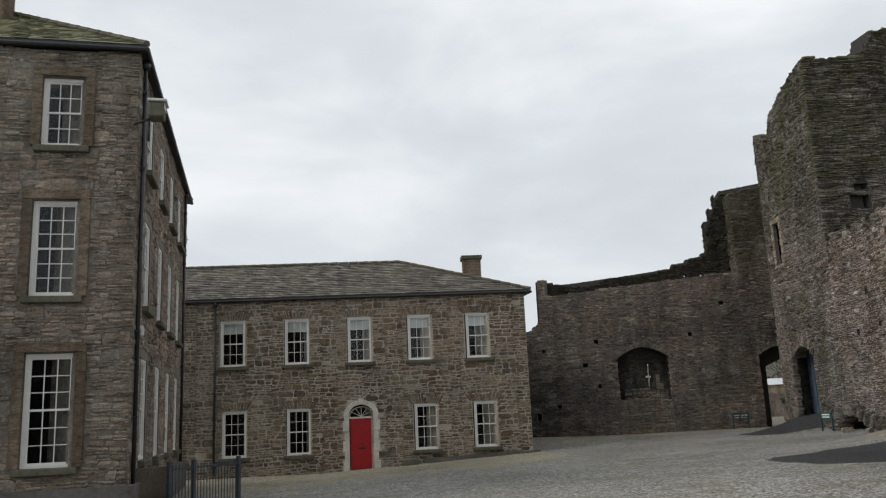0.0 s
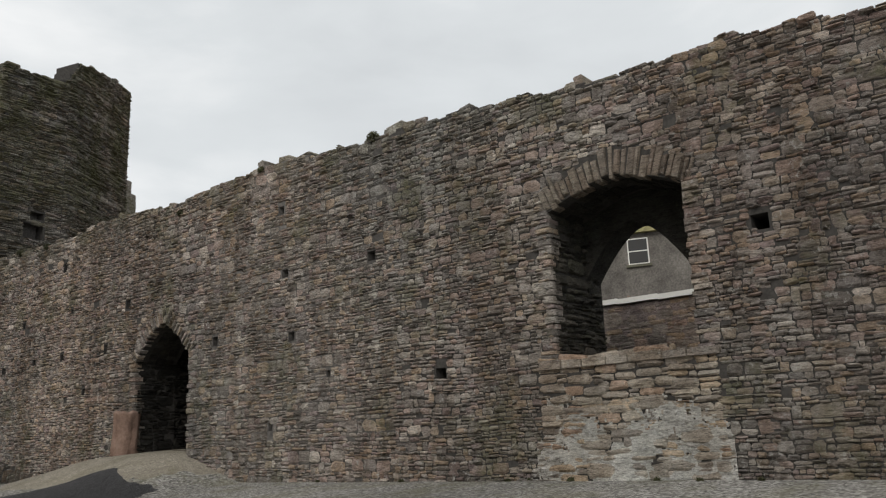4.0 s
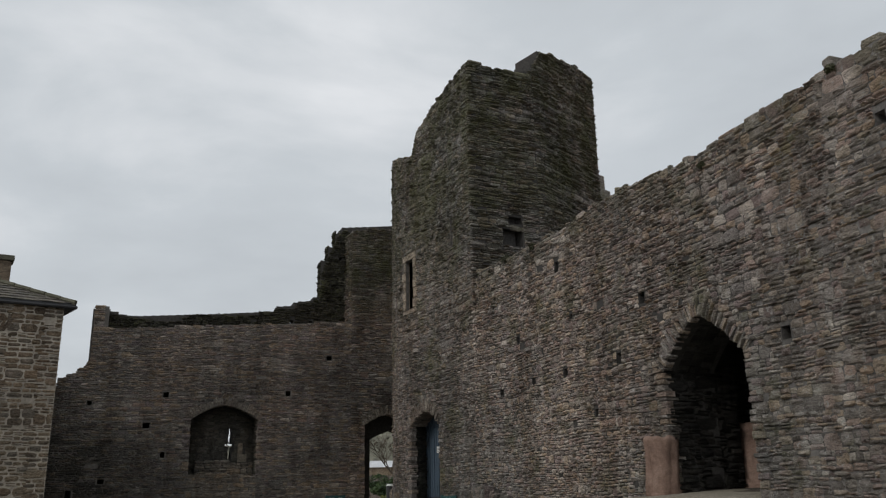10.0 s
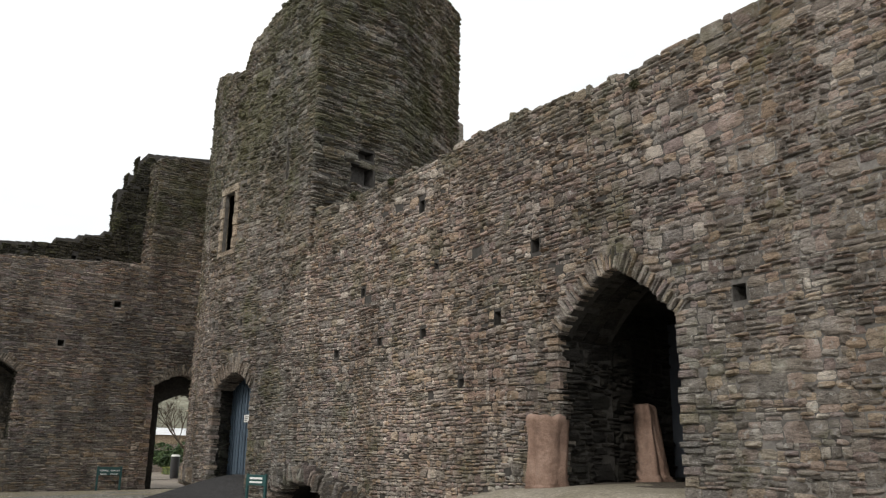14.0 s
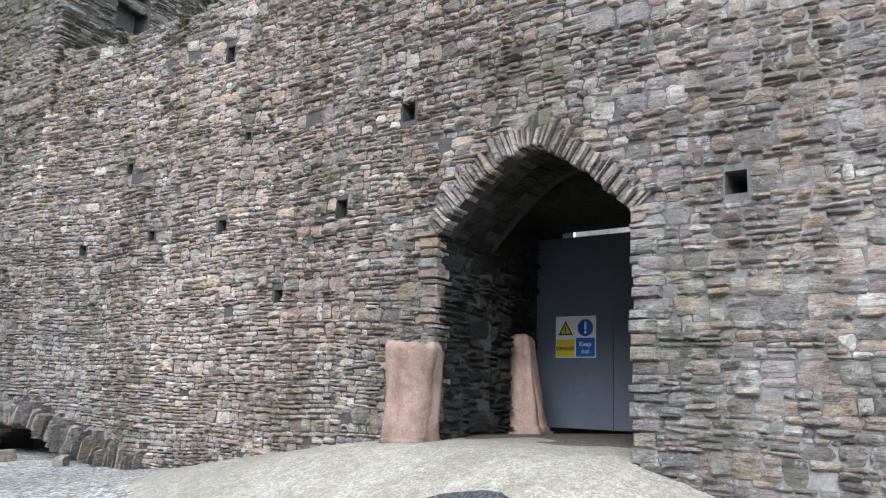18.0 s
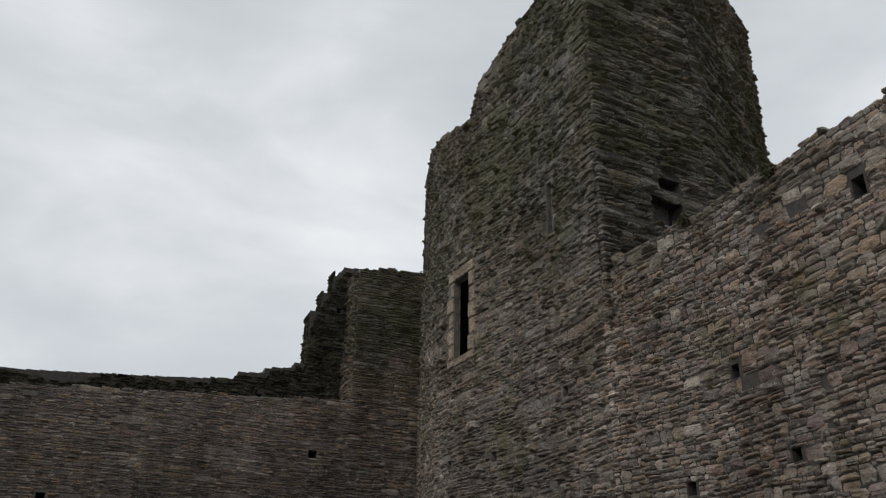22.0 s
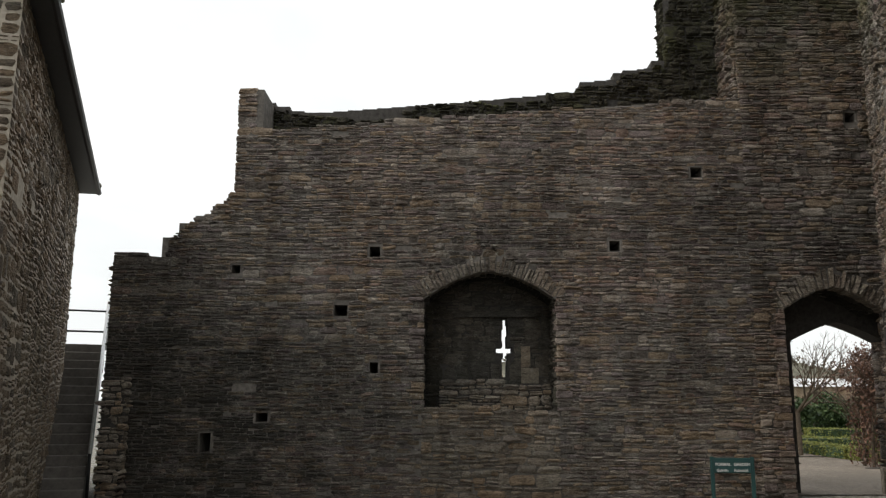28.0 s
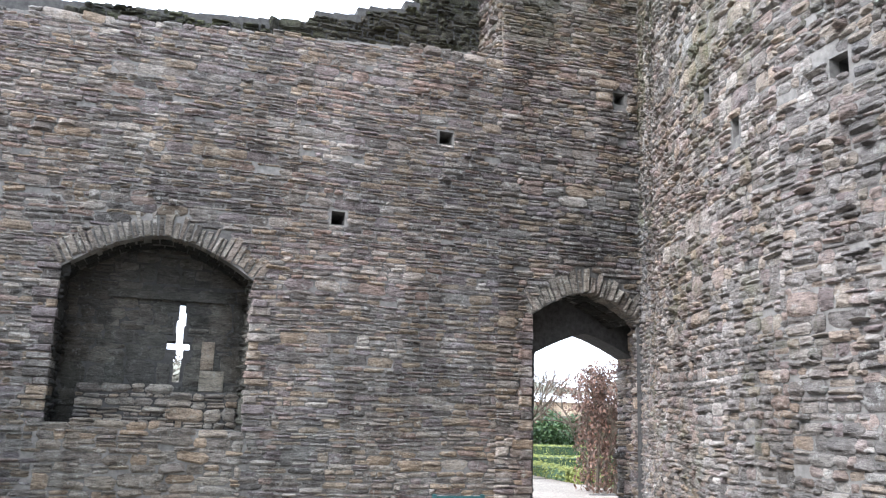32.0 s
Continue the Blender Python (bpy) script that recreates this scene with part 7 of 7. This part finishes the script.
for q, z, w, h in ((0.46, 1.85, 0.34, 0.3), (0.46, 2.16, 0.18, 0.4)):
    ring = [(bx(q), z), (bx(q + w), z), (bx(q + w), z + h), (bx(q), z + h)]
    mesh_object("dressed_stone", [BACK.at(a, 0.96, b) for a, b in ring] + [BACK.at(a, 0.91, b) for a, b in ring] + [BACK.at(a + (0.015 if i in (0, 3) else -0.015), 0.895, b + (0.015 if i < 2 else -0.015)) for i, (a, b) in enumerate(ring)], STONE_FACES, M_dress, wall_back)
ring = [(bx(-0.85), 3.12), (bx(0.75), 3.12), (bx(0.75), 3.24), (bx(-0.85), 3.24)]
mesh_object("lintel_stone", [BACK.at(a, 0.96, b) for a, b in ring] + [BACK.at(a, 0.86, b) for a, b in ring] + [BACK.at(a, 0.845, b * 0.99 + 0.0318) for a, b in ring], STONE_FACES, M_alcove_shade, wall_back)


def reveal(parent, pts, z0, z1, seed, material, name="reveal_stones"):
    run = Run(pts)
    rubble(parent, run, 0.0, run.length, lambda u: z0, lambda u: z1, [], material, seed=seed, hs=(0.06, 0.15), ls=(0.1, 0.34), proud=(0.012, 0.07), joined_name=name)


# gate, door, window and alcove reveals: shade put into the stone colour
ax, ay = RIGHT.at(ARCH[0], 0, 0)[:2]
reveal(curtain, [(ax + 0.03, ay), (ax + 1.6, ay + 0.02)], 0.2, 2.85, 51, M_recess_shade)
reveal(gate, [(6.95, -18.95), (8.6, -18.87)], 0.2, 3.4, 52, M_recess_shade)
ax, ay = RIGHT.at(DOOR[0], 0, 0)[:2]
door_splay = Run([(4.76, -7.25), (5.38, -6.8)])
# splayed door jamb, darkened by colour for the shade of the reveal
wall_core("door_jamb", door_splay, 0, door_splay.length, 0.0, 0.04, lambda u: -0.5, lambda u: 3.1, [], M_algae_shade, 0.3, tower)
reveal(tower, [(4.76, -7.25), (5.38, -6.8)], 0.1, 3.0, 53, M_algae_shade)
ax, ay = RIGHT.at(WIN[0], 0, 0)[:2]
reveal(curtain, [(ax + 0.03, ay), (ax + 1.55, ay)], 1.6, 4.0, 54, M_algae_shade)
reveal(wall_back, [(1.04, 0.9), (1.04, 0.03)], 1.34, 3.36, 55, M_algae_shade)
reveal(wall_back, [(-1.4, 0.03), (-1.4, 0.9)], 1.34, 3.36, 56, M_recess_shade)
splay = Run([(7.5, 0.94), (7.04, 0.03)])
wall_core("garden_jamb", splay, 0, splay.length, 0.0, 0.5, lambda u: -0.5, lambda u: 3.9, [], M_mortar, 0.3, wall_back)
reveal(wall_back, [(7.5, 0.94), (7.04, 0.03)], -0.3, 3.8, 57, M_back)
reveal(wall_back, [(bx(5.69) - 7.19, 1.0), (bx(5.69) - 7.19, 1.48)], -0.3, 2.8, 60, M_back)
reveal(wall_back, [(7.53, 1.49), (7.53, 0.96)], -0.3, 2.8, 61, M_back)
reveal(wall_back, [(-7.2, 1.45), (-7.2, 0.02)], -0.3, 4.1, 58, M_back)
end_core = wall_core("wall_end_block", END_BLOCK, 0, END_BLOCK.length, 0, 0.2, lambda u: -0.5, lambda u: 1.84, [], M_mortar, 0.3, wall_back)
rubble(wall_back, END_BLOCK, 0, END_BLOCK.length, floor_b, lambda u: 1.84, [], M_panel, seed=59, hs=(0.06, 0.14), ls=(0.12, 0.4), joined_name="end_stones")
# window sill slab and loose stones along the broken tops
sill_rng = random.Random(61)
u = WIN[0] - 0.3
while u < WIN[1] + 0.15:
    l = sill_rng.uniform(0.25, 0.55)
    ring = [(u, 1.56), (u + l - 0.012, 1.56), (u + l - 0.012, 1.68 + sill_rng.uniform(-0.02, 0.03)), (u, 1.68 + sill_rng.uniform(-0.02, 0.03))]
    mesh_object("sill_stone", [RIGHT.at(a, 0.75, b) for a, b in ring] + [RIGHT.at(a, -0.05, b) for a, b in ring] + [RIGHT.at(a * 0.96 + 0.04 * (u + l / 2), -0.075, b * 0.92 + 0.08 * 1.62) for a, b in ring], STONE_FACES + [(0, 4, 7, 3), (3, 2, 1, 0), (2, 3, 7, 6)], M_pale, curtain)
    u += l


def cap_stones(parent, run, u0, u1, top, material, seed, size=(0.16, 0.5), name="coping_stone"):
    """Loose uneven stones lying along a broken wall top, with gaps between them."""
    rng = random.Random(seed)
    u = u0
    while u < u1:
        l = rng.uniform(*size)
        h = rng.uniform(0.04, 0.12) * (1.9 if rng.random() < 0.1 else 1)
        if rng.random() > 0.22:
            base = stone_rings(l * 1.05, h, 0.05, rng, 0.4, 0.35)
            tip = rng.gauss(0, 0.08)
            verts = [run.at(u + l / 2 + x, 0.06 - y, top(u + l / 2) + h / 2 - 0.03 + zz + x * tip) for x, y, zz in base]
            mesh_object(name, verts, RUBBLE_FACES + [(7, 6, 5, 4, 3, 2, 1, 0)], material, parent)
        u += l * rng.uniform(0.95, 1.25)


cap_stones(curtain, RIGHT, U_AB + 0.2, uy(-38), curtain_top, M_wall, 71, (0.1, 0.5))
cap_stones(tower, RIGHT, uy(-4.0), U_AB, tower_top, M_tower, 72)

# house fronts
def lintels(parent, run, holes_, material, seed):
    for i, ho in enumerate(holes_):
        voussoirs(parent, run, ho[0] - 0.1, ho[1] + 0.1, ho[3]((ho[0] + ho[1]) / 2) + 0.01, 0.03, 2.0, material, 0.3, 11, 0, 0.012, 0.2, seed + i, fan=0.95)


lintels(house_wall, HOUSE, house_holes, M_house, 200)
lint_skip = any_skip(*[in_box(h[0] - 0.14, h[1] + 0.14, h[3](h[0]) - 0.02, h[3](h[0]) + 0.3) for h in house_holes], lambda u, z: abs(u - hu(6.82)) < 0.7 and -1.1 < z < 1.15 or math.hypot(u - hu(6.82), max(0.0, z - 1.15) / 0.92) < 0.72 and z > 0)
near_h = lambda u, z: u > hu(3.2) and 2.6 < z < 5.6
rubble(house_wall, HOUSE, 0, H_LEN, lambda u: -1.15, lambda u: 5.93, house_holes + [DOOR_H], M_house, near=near_h, near_max=220, seed=81, skip=lint_skip, hs=(0.07, 0.17), ls=(0.13, 0.36), gap=0.034, proud=(0.003, 0.022), wave=0.06, bay=(0.4, 1.1), big=0.14)
rubble(house_wall, HOUSE, H_LEN, HOUSE.length, lambda u: -0.6, lambda u: 5.93, [], M_house, seed=82, hs=(0.06, 0.16), ls=(0.12, 0.32), gap=0.032, proud=(0.004, 0.02))
tall_skip = any_skip(*[in_box(h[0] - 0.22, h[1] + 0.22, h[2] - 0.16, h[3](h[0]) + 0.23) for h in tall_holes])
rubble(tall_wall, TALL, tu(7.5), T_LEN, lambda u: -0.1, lambda u: 9.2, tall_holes, M_tall, seed=83, skip=tall_skip, hs=(0.05, 0.14), ls=(0.1, 0.36), gap=0.018, proud=(0.006, 0.035))
rubble(tall_wall, TALL, T_LEN, TALL.length, lambda u: -0.1, lambda u: 9.2, tall_holes, M_tall, seed=84, skip=tall_skip, hs=(0.07, 0.18), ls=(0.2, 0.6), gap=0.018, proud=(0.006, 0.03))

# walls outside the castle, seen through the large window opening
rubble(yw, yard_wall, 6.0, 22.0, lambda u: 1.2, lambda u: 3.48 - 0.02 * (u - 10), [], M_back, seed=91, hs=(0.08, 0.2), ls=(0.15, 0.5), proud=(0.004, 0.025))
spur = mesh_object("spur_stone", [(x, y, z) for z in (-0.3, 0.2, 0.34) for x, y in ((7.04, 0.5), (7.36, 0.5), (7.42, 0.85), (7.16, 0.85))], STONE_FACES, M_dress, wall_back)
street_front = Run([(30.2 + q * 0.342 - 0.004, -25.1 - q * 0.94) for q in (-15.0, 15.0)])
rubble(street_house, street_front, 1.0, 24.0, lambda u: 3.0, lambda u: 9.5, [hole(8.0 + 3.55 * i - 0.5, 8.0 + 3.55 * i + 0.5, z, z + 1.3) for i in range(6) for z in (4.5, 7.95)], M_street, seed=92, hs=(0.16, 0.32), ls=(0.3, 0.7), gap=0.02, proud=(0.004, 0.02), wave=0.0, bay=(3.0, 6.0), big=0.0)
